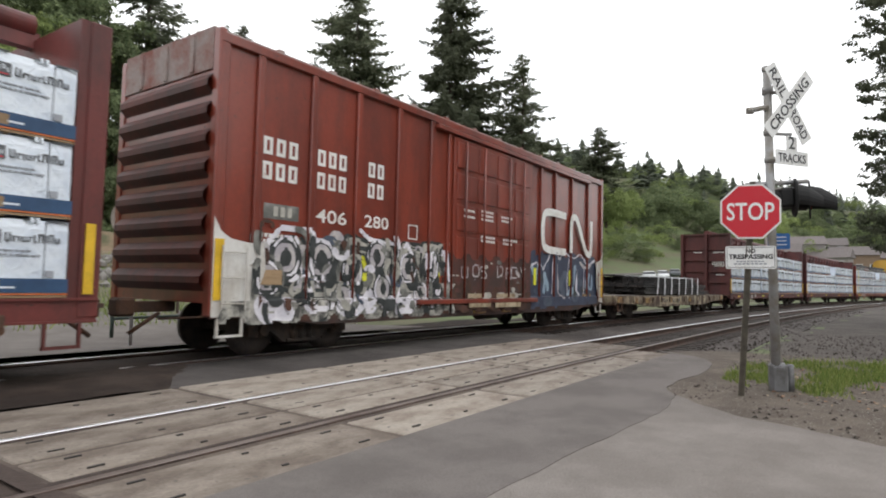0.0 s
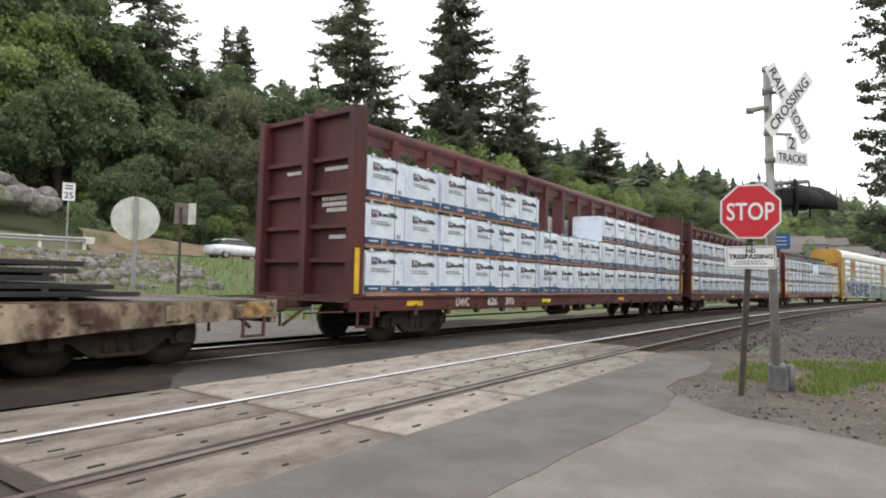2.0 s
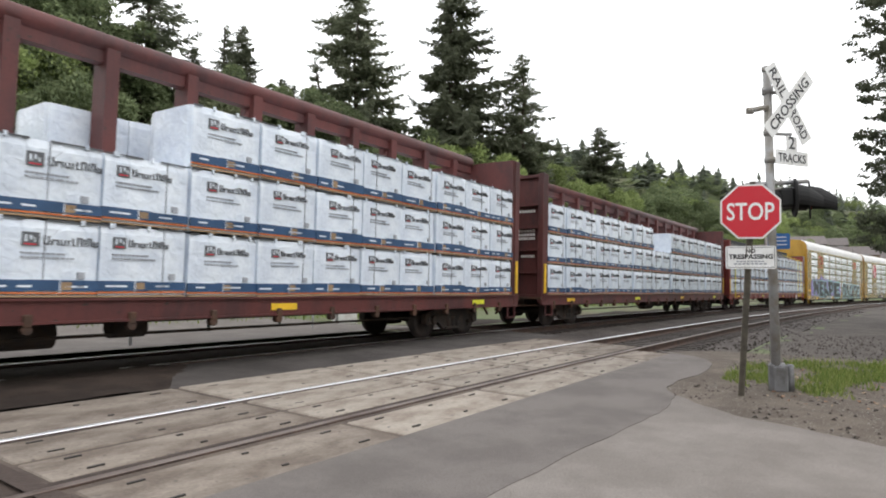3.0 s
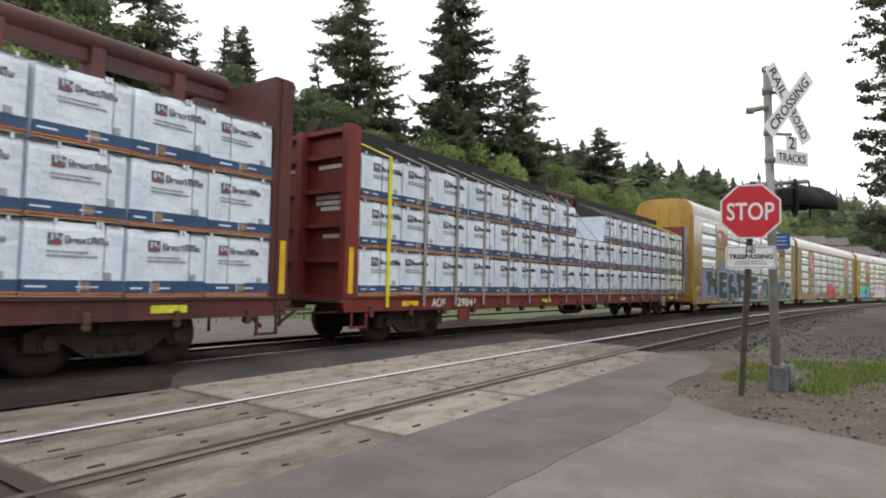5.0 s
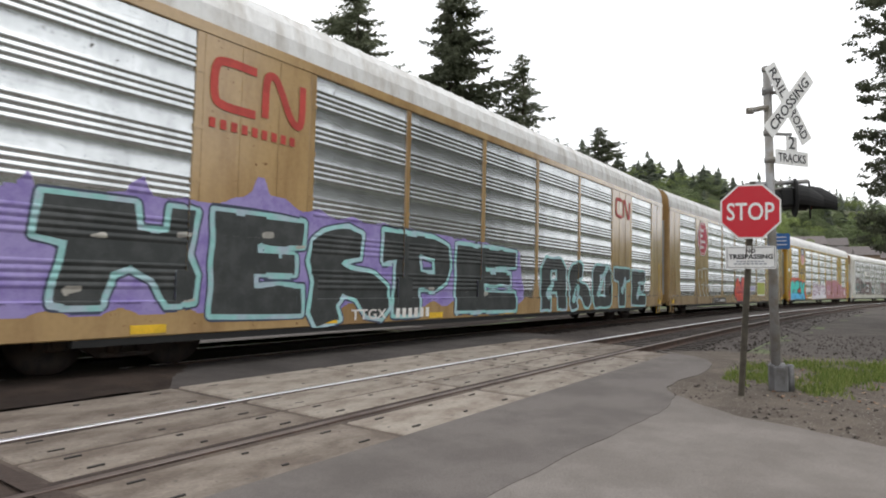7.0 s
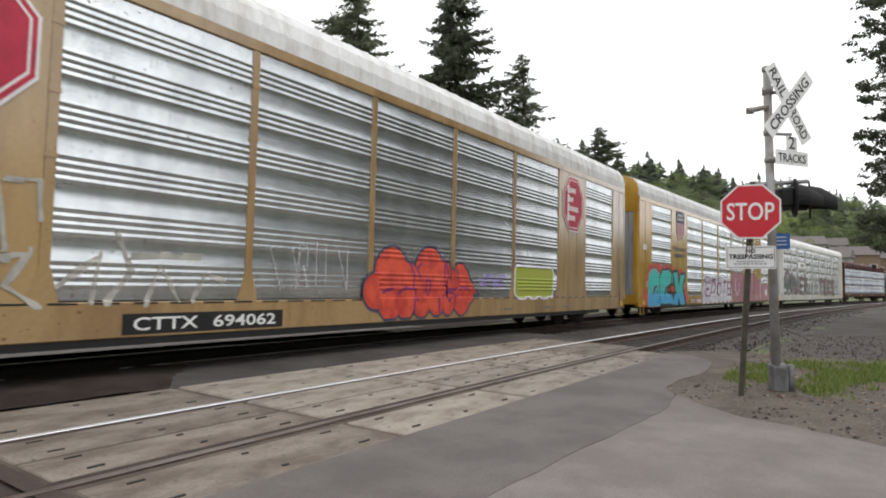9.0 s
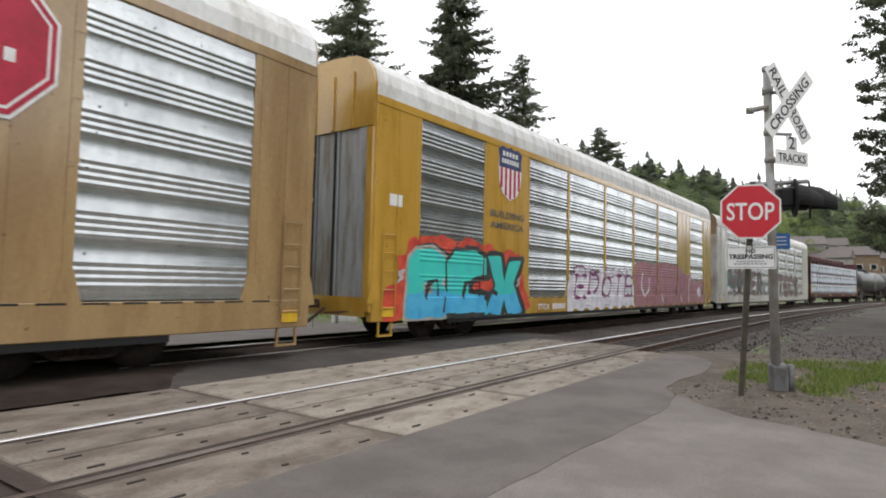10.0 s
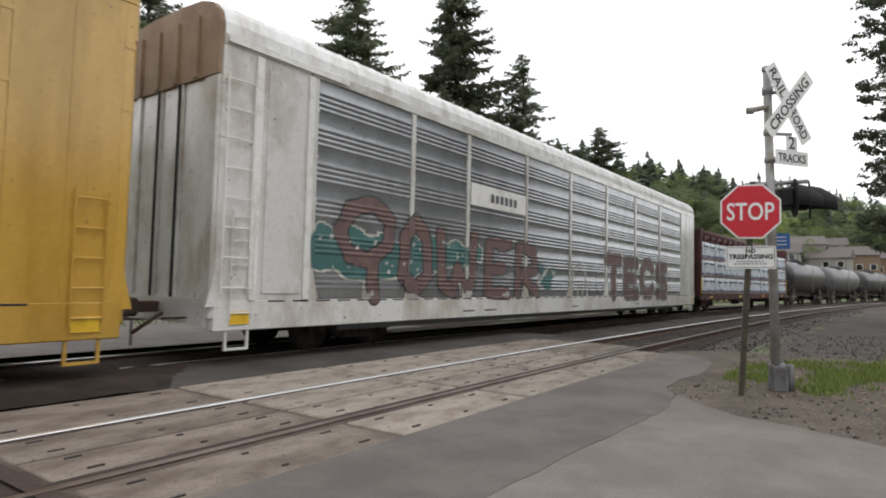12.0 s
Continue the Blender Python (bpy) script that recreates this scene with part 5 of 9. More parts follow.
def kcs_rack():
    car = autorack(34.5, 26.65, M["yellowcar"], M["screen"], KCS_BAYS, PLAINK, "dull yellow automobile carrier with red octagon heralds and graffiti", 6, M["doorgalv"])
    h = 13.325
    for cx in (5.15, 21.6):
        for r, m, d in ((0.98, M["signwhite"], 0.012), (0.93, M["crimson"], 0.018), (0.86, M["signwhite"], 0.02), (0.82, M["crimson"], 0.024)):
            bm = B()
            plate(bm, [(cx - h + r * math.cos(math.pi / 8 + i * math.pi / 4) * 0.9, 4.02 + r * math.sin(math.pi / 8 + i * math.pi / 4)) for i in range(8)], d)
            part("herald", bm, m, car, "red octagonal herald with white border", m=Matrix.Translation((0, -HW - 0.045, 0)))
        for k, (zz, w) in enumerate(((4.42, 0.62), (4.12, 0.42), (3.82, 0.85), (3.52, 0.6))):
            bars(car, cx - h - 0.45, zz - 0.04, w, 0.16, 5, M["signwhite"], 0.071, "herald_text")
            bars(car, cx - h - 0.5, zz - 0.08, 0.14, 0.27, 1, M["signwhite"], 0.073, "herald_text", 0.0)
    bm = B()
    bx(bm, 7.1 - h, 9.75 - h, -HW - 0.05, -HW - 0.045, 0.56, 0.84)
    part("number_plate", bm, M["black"], car, "black plate with white car number")
    lettering("number", "CTTX", 0.95, 0.18, M["signwhite"], car, side(7.25 - h, 0.61, 0.05))
    lettering("number", "694062", 1.15, 0.18, M["signwhite"], car, side(8.45 - h, 0.61, 0.05))
    lobes = [(x - h, z, r) for x, z, r in ((12.05, 1.15, 0.36), (12.55, 1.55, 0.50), (12.5, 0.98, 0.40), (13.1, 1.35, 0.40), (13.0, 0.88, 0.30), (13.85, 1.62, 0.50), (13.55, 0.93, 0.33), (14.35, 1.35, 0.48), (14.1, 0.92, 0.30), (14.6, 1.1, 0.35), (14.55, 0.86, 0.24), (15.08, 1.42, 0.37), (15.1, 0.95, 0.34), (15.4, 1.15, 0.28))]
    spike = [[(15.2 - h, 1.5), (15.45 - h, 1.42), (15.95 - h, 1.06), (15.4 - h, 1.12)]]
    shape("graffiti_outline", car, spike, 0.03, SPRAY_Z, screen_depth, M["spraynavy"], "dark sprayed outline", 0.004)
    bubbles("graffiti_outline", car, lobes, 0.055, SPRAY_Z, screen_depth, M["spraynavy"], "dark sprayed outline", 0.004)
    bubbles("graffiti", car, lobes, 0.0, SPRAY_Z, screen_depth, M["sprayred"], "orange-red bubble letters", 0.008)
    shape("graffiti", car, spike, -0.025, SPRAY_Z, screen_depth, M["sprayred"], "orange-red spike", 0.009)
    inner = [[(12.75, 1.1), (13.0, 1.22), (13.35, 1.2), (13.4, 0.95)], [(13.15, 1.75), (13.3, 1.5), (13.28, 1.25)], [(13.5, 1.45), (13.4, 1.65), (13.55, 1.75)], [(13.75, 1.4), (13.7, 1.2), (13.8, 1.05), (13.9, 1.25), (13.85, 1.4), (13.75, 1.4)], [(14.45, 1.9), (14.42, 1.35), (14.55, 1.2), (14.85, 1.2)], [(14.5, 1.75), (14.65, 1.4)], [(14.35, 1.0), (14.5, 1.15), (14.8, 1.1), (14.85, 0.9)], [(14.95, 1.65), (15.0, 1.3)], [(14.9, 1.05), (15.15, 1.25), (15.45, 1.2)], [(14.2, 1.0), (14.2, 0.7)], [(13.3, 1.0), (13.3, 0.68)], [(12.3, 1.15), (12.6, 1.2)], [(14.55, 1.0), (14.6, 0.92), (14.68, 1.0)]]
    spray("graffiti_line", car, [[(x - h, z) for x, z in l] for l in inner], 0.026, SPRAY_Z, screen_depth, M["sprayplum"], "dark lines inside the letters", 0.012)
    spray("graffiti", car, [[(x - h, 1.35 + 0.11 * k), (x - h + 1.2, 1.33 + 0.11 * k)] for k, x in enumerate((16.0, 15.9, 16.1))], 0.03, SPRAY_Z, screen_depth, M["sprayviolet"], "faint violet streaks", 0.003, 0.02, 2)
    pale = [[(4.35, 2.3), (4.85, 2.35), (4.9, 1.95), (5.1, 1.95), (5.05, 2.4), (5.6, 2.42), (5.7, 1.9), (5.75, 1.5)], [(4.4, 2.3), (4.5, 1.6), (4.75, 1.0)], [(4.95, 1.55), (5.4, 1.6), (5.2, 1.3), (5.5, 0.95)], [(5.6, 1.5), (6.0, 1.6), (5.75, 1.2), (6.1, 0.95)], [(5.7, 2.4), (6.05, 2.45), (6.08, 2.0)],
            [(6.3, 1.2), (6.8, 1.6), (6.7, 1.0)], [(6.9, 1.0), (7.2, 1.4), (7.0, 1.9)], [(7.4, 0.95), (7.6, 1.5), (7.9, 1.0)], [(8.1, 1.0), (8.3, 1.4), (8.6, 1.3)], [(7.2, 1.6), (8.2, 1.65)]]
    spray("graffiti", car, [[(x - h, z) for x, z in l] for l in pale], 0.032, SPRAY_Z, screen_depth, M["spraypale"], "faded white scrawl", 0.004, 0.02, 3)
    spray("graffiti", car, word("NYRHN", 9.5 - h, 1.15, 1.7, 0.75, 0, 0.8, 3), 0.011, SPRAY_Z, screen_depth, M["spraylilac"], "thin white scrawl", 0.004)
    gr = [[(17.95 - h, 1.2), (20.0 - h, 1.2)], [(17.95 - h, 1.65), (20.0 - h, 1.65)], [(17.95 - h, 1.42), (20.0 - h, 1.42)]]
    spray("graffiti_outline", car, gr, 0.26, SPRAY_Z, screen_depth, M["spraywhite"], "white sprayed border", 0.004, 0.03, 5)
    spray("graffiti", car, gr, 0.20, SPRAY_Z, screen_depth, M["spraylime"], "lime green sprayed patch", 0.008, 0.03, 5)


def up_rack():
    car = autorack(62.95, 27.4, M["yellowup"], M["screenup"], UP_BAYS, PLAIN, "bright yellow automobile carrier with a shield herald and teal graffiti", 7, M["doorgalv"])
    h = 13.7
    for cx in (5.30,):
        sh = [(a, b * 0.86) for a, b in ((-0.62, 0.72), (-0.42, 0.86), (-0.2, 0.80), (0, 0.88), (0.2, 0.80), (0.42, 0.86), (0.62, 0.72), (0.56, 0.5), (0.6, 0.1), (0.55, -0.35), (0.35, -0.68), (0, -0.84), (-0.35, -0.68), (-0.55, -0.35), (-0.6, 0.1), (-0.56, 0.5))]
        bm = B()
        plate(bm, [(cx - h + a, 4.35 + b) for a, b in sh], 0.008)
        part("herald", bm, M["signwhite"], car, "shield herald, blue above red and white stripes", m=Matrix.Translation((0, -HW - 0.047, 0)))
        bm = B()
        plate(bm, [(cx - h - 0.58, 4.50), (cx - h - 0.56, 4.35 + 0.42)] + [(cx - h + a, 4.35 + b) for a, b in sh[:7]] + [(cx - h + 0.56, 4.35 + 0.42), (cx - h + 0.58, 4.50)], 0.012)
        part("herald_top", bm, M["heraldblue"], car, m=Matrix.Translation((0, -HW - 0.047, 0)))
        bm = B()
        for i in range(5):
            x = cx - h - 0.46 + i * 0.23
            low = 4.35 - 0.72 + abs(x - cx + h) ** 2 * 1.3 + 0.04
            bx(bm, x - 0.055, x + 0.055, -HW - 0.06, -HW - 0.05, low, 4.50)
        part("herald_stripe", bm, M["crimson"], car)
        bars(car, cx - h - 0.42, 4.82, 0.84, 0.13, 5, M["signwhite"], 0.061, "herald_text")
        bars(car, cx - h - 0.46, 4.62, 0.92, 0.13, 7, M["signwhite"], 0.061, "herald_text")
        lettering("slogan", "BUILDING", 1.75, 0.19, M["ink"], car, side(cx - h - 0.95, 3.12, 0.046))
        lettering("slogan", "AMERICA", 1.75, 0.19, M["ink"], car, side(cx - h - 0.95, 2.82, 0.046))
    red = [[(0.3, 0.55), (0.35, 1.2), (0.8, 1.3), (0.75, 1.9), (1.0, 2.0), (1.2, 2.35), (2.4, 2.45), (2.9, 2.3), (3.4, 2.5), (3.7, 2.4), (4.4, 2.35), (4.6, 2.2), (5.9, 2.25), (6.0, 1.75), (6.15, 1.4), (6.4, 1.0), (6.6, 0.75), (6.3, 0.6)]]
    shape("graffiti_haze", car, [[(a - h, b) for a, b in lp] for lp in red], 0.0, SPRAY_Z, screen_depth, M["sprayred"], "red sprayed glow", 0.002, edge=0.05)
    for i, (c, x0, w, hh) in enumerate((("B", 1.02, 1.55, 1.58), ("C", 2.58, 1.62, 1.62), ("X", 4.15, 1.85, 1.55))):
        loops = [[(x0 + 0.08 - h + a * w, 0.55 + b * hh) for a, b in lp] for lp in BLOCK[c]]
        shape("graffiti_shadow", car, loops, 0.13, SPRAY_Z, screen_depth, M["sprayblack"], "black sprayed shadow", 0.0035 + 0.0008 * i, edge=0.02)
        block(car, h, c, x0, 0.55, w, hh, M["teal"], M["spraypale"] if i == 0 else M["sprayblack"], None, 0.0045 + 0.0008 * i, "teal block letter fading to sky blue", 0.0, (1.13, M["cyan"]))
    spray("graffiti_line", car, [[(x - h, z) for x, z in l] for l in ([(1.75, 1.0), (1.85, 1.35), (2.15, 1.4), (2.2, 1.1)], [(3.2, 1.0), (3.3, 1.35), (3.6, 1.4)], [(2.4, 0.7), (2.45, 1.0)], [(4.15, 1.0), (4.4, 1.15), (4.7, 1.1)])], 0.05, SPRAY_Z, screen_depth, M["sprayblack"], "black sprayed strokes", 0.014, 0.03, 2)
    spray("graffiti", car, [[(x - h, z), (x - h + 0.15, z + 0.1)] for x, z in ((5.7, 1.3), (5.78, 1.45), (0.75, 1.35), (0.8, 1.5))], 0.045, SPRAY_Z, screen_depth, M["spraylilac"], "small lilac marks", 0.014, 0.03, 2)
    span(car, 0.45 - h, 0.85 - h, 2.95, 3.2, -HW - 0.038, M["signwhite"], "notice", "small white notice", d=0.004)
    lettering("reporting_mark", "TTGX", 0.75, 0.17, M["spraywhite"], car, side(7.0 - h, 0.62, 0.046))
    bars(car, 7.95 - h, 0.62, 0.9, 0.17, 6, M["spraywhite"], 0.047, "number_text")
    base = [[(9.0, 0.55), (8.95, 1.2), (9.1, 1.75), (9.5, 1.7), (9.8, 2.05), (10.3, 1.95), (10.8, 2.1), (11.3, 1.75), (12.0, 2.0), (12.6, 1.8), (13.2, 2.05), (13.8, 1.85), (14.4, 2.05), (14.95, 1.9), (15.1, 0.6)]]
    shape("graffiti", car, [[(a - h, b) for a, b in lp] for lp in base], 0.0, SPRAY_Z, screen_depth, M["spraywhite"], "white sprayed field with a ragged top", 0.004, edge=0.05)
    for i, c in enumerate("EDOTE"):
        one = word(c, 9.4 - h + i * 1.12, 1.0 + 0.05 * (i % 2), 1.15, 0.72, 0.05, 0.4, 7 + i)
        spray("graffiti_line", car, one, 0.052, SPRAY_Z, screen_depth, M["sprayplum"], "plum strokes in the letters", 0.007 + 0.001 * (i % 2), 0.03, i)
    spray("graffiti_line", car, word("WSCN", 9.3 - h, 1.65, 5.2, 0.32, 0, 0.5, 12), 0.022, SPRAY_Z, screen_depth, M["sprayplum"], "thin dark scribble", 0.010)
    pk = [[(15.15, 0.56), (15.15, 2.3), (16.2, 2.42), (17.5, 2.35), (19.2, 2.5), (21.3, 2.42), (22.1, 2.0), (23.3, 2.05), (23.9, 1.7), (25.9, 1.75), (26.0, 0.6)]]
    shape("graffiti", car, [[(a - h, b) for a, b in lp] for lp in pk], 0.0, SPRAY_Z, screen_depth, M["spraypink"], "faded pink sprayed field", 0.004, edge=0.05)
    for x0, z0, x1, z1 in ((15.6, 1.45, 17.6, 1.75), (18.3, 1.95, 19.6, 2.15), (19.8, 1.35, 21.0, 1.65), (21.4, 1.5, 22.3, 1.9), (23.6, 1.35, 25.5, 1.5)):
        shape("graffiti", car, [[(x0 - h, z0), (x0 - h + 0.1, z1), (x1 - h, z1 + 0.05), (x1 - h - 0.1, z0)]], 0.03, SPRAY_Z, screen_depth, M["spraymauve"], "mauve sprayed patch", 0.006, edge=0.07)
    spray("graffiti_line", car, [[(x - h, z) for x, z in l] for l in ([(16.1, 1.9), (16.0, 1.3), (16.4, 1.0), (16.9, 1.2), (17.0, 1.7)], [(21.55, 1.0), (21.7, 0.7)], [(18.6, 1.0), (18.9, 0.65)], [(22.9, 0.75), (22.95, 1.7), (23.2, 1.85)])], 0.05, SPRAY_Z, screen_depth, M["spraywhite"], "white strokes over the pink", 0.010, 0.03, 1)
    spray("graffiti_line", car, [[(x - h, z) for x, z in l] for l in ([(18.9, 1.9), (19.2, 1.6), (19.25, 0.9), (18.8, 0.6)], [(21.5, 2.0), (21.5, 1.2), (21.9, 1.3)], [(22.2, 1.9), (22.1, 1.3), (22.4, 1.2)], [(23.4, 1.9), (23.6, 1.6), (23.5, 1.3)], [(17.5, 1.9), (17.6, 1.0)])], 0.02, SPRAY_Z, screen_depth, M["sprayplum"], "dark strokes over the pink", 0.010)
    bubbles("graffiti", car, [(24.75 - h, 1.2, 0.16), (24.95 - h, 1.28, 0.17), (25.1 - h, 1.12, 0.16), (24.9 - h, 0.98, 0.12)], 0.0, SPRAY_Z, screen_depth, M["spraywhite"], "white cloud patch", 0.012)


def white_rack():
    bays = [(2.25, 5.05), (5.05, 7.2), (7.2, 10.15), (10.15, 13.1), (13.1, 16.2), (16.2, 19.25), (19.25, 22.45), (22.45, 25.9)]
    car = autorack(91.85, 27.85, M["dirtywhite"], M["screenold"], [(a - 0.35, b - 0.35) for a, b in bays], [(0.0, 1.9), (25.55, 27.85)], "dirty white automobile carrier with ladders and brown graffiti", 8, M["dirtywhite"], M["dirtywhite"], top=5.86, hood=M["tanhood"])
    h = 14.275
    ladder(car, 0.42 - h, 0.92 - h, -HW - 0.1, list(np.arange(1.2, 4.9, 0.47)), M["white"])
    for x in (1.02, 2.12):
        span(car, x - h - 0.07, x - h + 0.07, 1.0, 5.0, -HW - 0.035, M["white"], "door_post", d=0.05, bev=0.01)
    span(car, 1.2 - h, 1.98 - h, 1.1, 4.85, -HW - 0.035, M["dirtywhite"], "side_door", "pale side access door", d=0.022, bev=0.008)
    span(car, 0.4 - h, 3.0 - h, 5.06, 5.16, -HW - 0.05, M["white"], "rain_gutter", d=0.05)
    span(car, 7.3 - h, 10.05 - h, 3.3, 3.85, -HW - 0.02, M["white"], "white_patch", d=0.03)
    bars(car, 8.2 - h, 3.45, 1.4, 0.22, 6, M["ink"], 0.052)
    teal = [[(2.25, 1.6), (2.2, 2.1), (2.45, 2.35), (2.9, 2.3), (3.2, 2.35), (4.6, 2.2), (5.8, 2.4), (6.4, 2.3), (7.9, 2.25), (7.8, 1.9), (6.2, 1.7), (5.0, 1.45), (4.0, 1.4), (3.2, 1.38), (2.8, 1.55)]]
    shape("graffiti_outline", car, [[(a - h, b) for a, b in lp] for lp in teal], 0.05, SPRAY_Z, screen_depth, M["spraypale"], "pale sprayed edge", 0.003, edge=0.05)
    shape("graffiti", car, [[(a - h, b) for a, b in lp] for lp in teal], 0.0, SPRAY_Z, screen_depth, M["deepteal"], "dark teal sprayed field", 0.005, edge=0.05)
    for i, l in enumerate(([(3.9, 1.05), (3.85, 1.75), (3.2, 1.85), (2.95, 2.3), (3.2, 2.75), (3.9, 2.9), (4.35, 2.6), (4.3, 2.1), (3.8, 1.8)], [(5.2, 1.15), (4.8, 1.5), (4.85, 2.3), (5.2, 2.7), (5.6, 2.3), (5.65, 1.5), (5.2, 1.15)], [(6.1, 2.5), (6.2, 1.3), (6.6, 1.15), (6.8, 1.7), (7.1, 1.2), (7.4, 1.3), (7.5, 2.5)], [(9.2, 2.4), (8.2, 2.4), (8.15, 1.15), (9.1, 1.1)], [(8.2, 1.75), (8.9, 1.75)], [(9.7, 1.1), (9.75, 2.4), (10.6, 2.3), (10.7, 1.8), (9.9, 1.6), (10.8, 1.15)])):
        st = [[(x - h, z) for x, z in l]]
        spray("graffiti_outline", car, st, 0.19, SPRAY_Z, screen_depth, M["sprayblack"], "dark sprayed outline", 0.0065 + 0.0004 * i, 0.02, i)
        spray("graffiti", car, st, 0.15, SPRAY_Z, screen_depth, M["maroon"], "brown bubble letters with dark outlines", 0.0095 + 0.0004 * i, 0.03, i)
    rr = random.Random(17)
    for k in range(34):
        x, z = 2.4 + 5.2 * rr.random() - h, 1.5 + 0.8 * rr.random()
        spray("graffiti_highlight", car, [[(x, z), (x + 0.02, z + 0.03)]], rr.uniform(0.02, 0.05), SPRAY_Z, screen_depth, M["spraypale"], "pale sprayed dots", 0.008 + 0.0001 * k)
    spray("graffiti", car, [[(x - h, z) for x, z in l] for l in ([(3.6, 1.3), (3.65, 1.05), (3.9, 1.1)], [(5.0, 1.05), (5.4, 1.0)], [(6.9, 1.3), (7.0, 1.05), (7.4, 1.1)], [(10.9, 1.4), (11.6, 1.9), (11.9, 1.7)], [(8.9, 1.05), (9.2, 1.1)])], 0.05, SPRAY_Z, screen_depth, M["spraypale"], "pale sprayed strokes", 0.015, 0.03, 3)
    spray("graffiti", car, [[(x - h, z) for x, z in l] for l in ([(11.0, 1.9), (11.5, 1.5), (11.9, 1.75)], [(11.1, 1.5), (11.6, 1.3)])], 0.12, SPRAY_Z, screen_depth, M["deepteal"], "dark teal patches", 0.014, 0.05, 3)
    spray("graffiti", car, [[(x - h, z) for x, z in l] for l in ([(13.2, 1.0), (13.4, 1.9), (13.9, 2.1), (14.3, 1.8), (14.5, 1.0)], [(13.7, 1.1), (13.8, 1.5)], [(14.1, 1.1), (14.15, 1.5)])], 0.045, SPRAY_Z, screen_depth, M["spraypale"], "pale arch scrawl", 0.006)
    for i, c in enumerate("TECS"):
        tag(car, h, c, 15.9 + i * 1.95, 1.05, 1.9, 1.25, M["maroon"], M["spraygrey"], 0.20, "brown block letters on grey", 23 + i, 0.2)


# ---- the boxcar ----
def boxcar():
    L = 15.9
    car = car_base("boxcar", L, -103.3, L / 2 - 2.2, "oxide red boxcar with white lettering and grey graffiti", "freight car")
    h = L / 2
    rng = random.Random(2)
    brake_gear(car, h, rng)
    bm = B()
    bx(bm, -h, h, -HW + 0.06, HW - 0.06, 0.95, 5.1)
    part("body", bm, M["boxred"], car)
    bm = B()
    bx(bm, -h, h, -HW - 0.02, -HW + 0.1, 5.04, 5.19, bev=0.01)
    bx(bm, -h, h, HW - 0.1, HW + 0.02, 5.04, 5.19, bev=0.01)
    part("top_rail", bm, M["boxred"], car)
    # side sheets stand back between upright posts
    for x in (0.10, 0.78, 1.95, 3.12, 4.35, 5.5, 6.2, 10.25, 11.0, 12.0, 13.25, 14.6, 15.8):
        bm = B()
        bx(bm, x - h - 0.07, x - h + 0.07, -HW - 0.015, -HW + 0.07, 0.92, 5.05, bev=0.02)
        part("side_post", bm, M["boxred"], car)
    bm = B()
    pts = [(-h, 1.0), (-h, 0.72), (-h + 1.2, 0.72), (-h + 2.2, 0.55), (h - 2.2, 0.55), (h - 1.2, 0.72), (h, 0.72), (h, 1.0)]
    plate(bm, pts, 0.06)
    part("side_sill", bm, M["boxsill"], car, m=Matrix.Translation((0, -HW + 0.05, 0)))
    # plug door with raised panels
    bm = B()
    bx(bm, 6.3 - h, 10.15 - h, -HW - 0.05, -HW + 0.07, 0.98, 4.86, bev=0.01)
    part("door", bm, M["boxred"], car, "sliding plug door with stamped panels")
    door = car.children[-1]
    for i in range(4):
        for j in range(5):
            bm = B()
            bx(bm, 6.42 - h + i * 0.94, 7.26 - h + i * 0.94, -HW - 0.075, -HW - 0.045, 1.08 + j * 0.76, 1.72 + j * 0.76, bev=0.02)
            part("door_panel", bm, M["boxred"], door)
    bm = B()
    for x in (6.75, 7.6, 8.9, 9.7):
        tube(bm, (x - h, -HW - 0.11, 1.0), (x - h, -HW - 0.11, 4.8), 0.025, n=8)
    part("door_bar", bm, M["boxred"], door)
    bm = B()
    bx(bm, 5.0 - h, 10.6 - h, -HW - 0.12, -HW + 0.02, 0.86, 0.97, bev=0.01)
    bx(bm, 5.6 - h, 14.6 - h, -HW - 0.1, -HW + 0.02, 4.90, 5.0, bev=0.01)
    part("door_track", bm, M["boxred"], car)
    # roof
    bm = B()
    for i in range(13):
        x0 = -h + i * L / 13
        bx(bm, x0 + 0.02, x0 + L / 13 - 0.1, -HW + 0.03, HW - 0.03, 5.15, 5.23)
        bx(bm, x0 + L / 13 - 0.12, x0 + L / 13 + 0.02, -HW + 0.02, HW - 0.02, 5.15, 5.27)
    part("roof", bm, M["boxroof"], car)
    # corrugated ends
    for sgn in (-1, 1):
        bm = B()
        z = 1.1
        while z < 4.2:
            v = []
            for dz, d in ((0, 0), (0.06, 0.03), (0.16, 0.10), (0.26, 0.10), (0.36, 0.03), (0.40, 0)):
                v.append([bm.verts.new((sgn * (h - 0.02 + d * 1.3), y, z + dz)) for y in (-HW + 0.16, HW - 0.16)])
            for p, q in zip(v, v[1:]):
                bm.faces.new((p[0], p[1], q[1], q[0]))
            z += 0.44
        part("end_ribs", bm, M["boxend"], car, "stamped corrugated end, darkened for the shade between cars")
        xa, xb = sorted((sgn * (h - 0.1), sgn * (h + 0.03)))
        for y0, y1 in ((-HW - 0.01, -HW + 0.17), (HW - 0.17, HW + 0.01)):
            bm = B()
            bx(bm, xa, xb, y0, y1, 0.75, 5.26, bev=0.02)
            part("corner_post", bm, M["boxred"], car)
        bm = B()
        bx(bm, xa, xb, -HW + 0.17, HW - 0.17, 4.62, 5.3)
        for y in (-0.8, 0, 0.8):
            bx(bm, *sorted((sgn * h, sgn * (h + 0.06))), y - 0.05, y + 0.05, 4.65, 5.25)
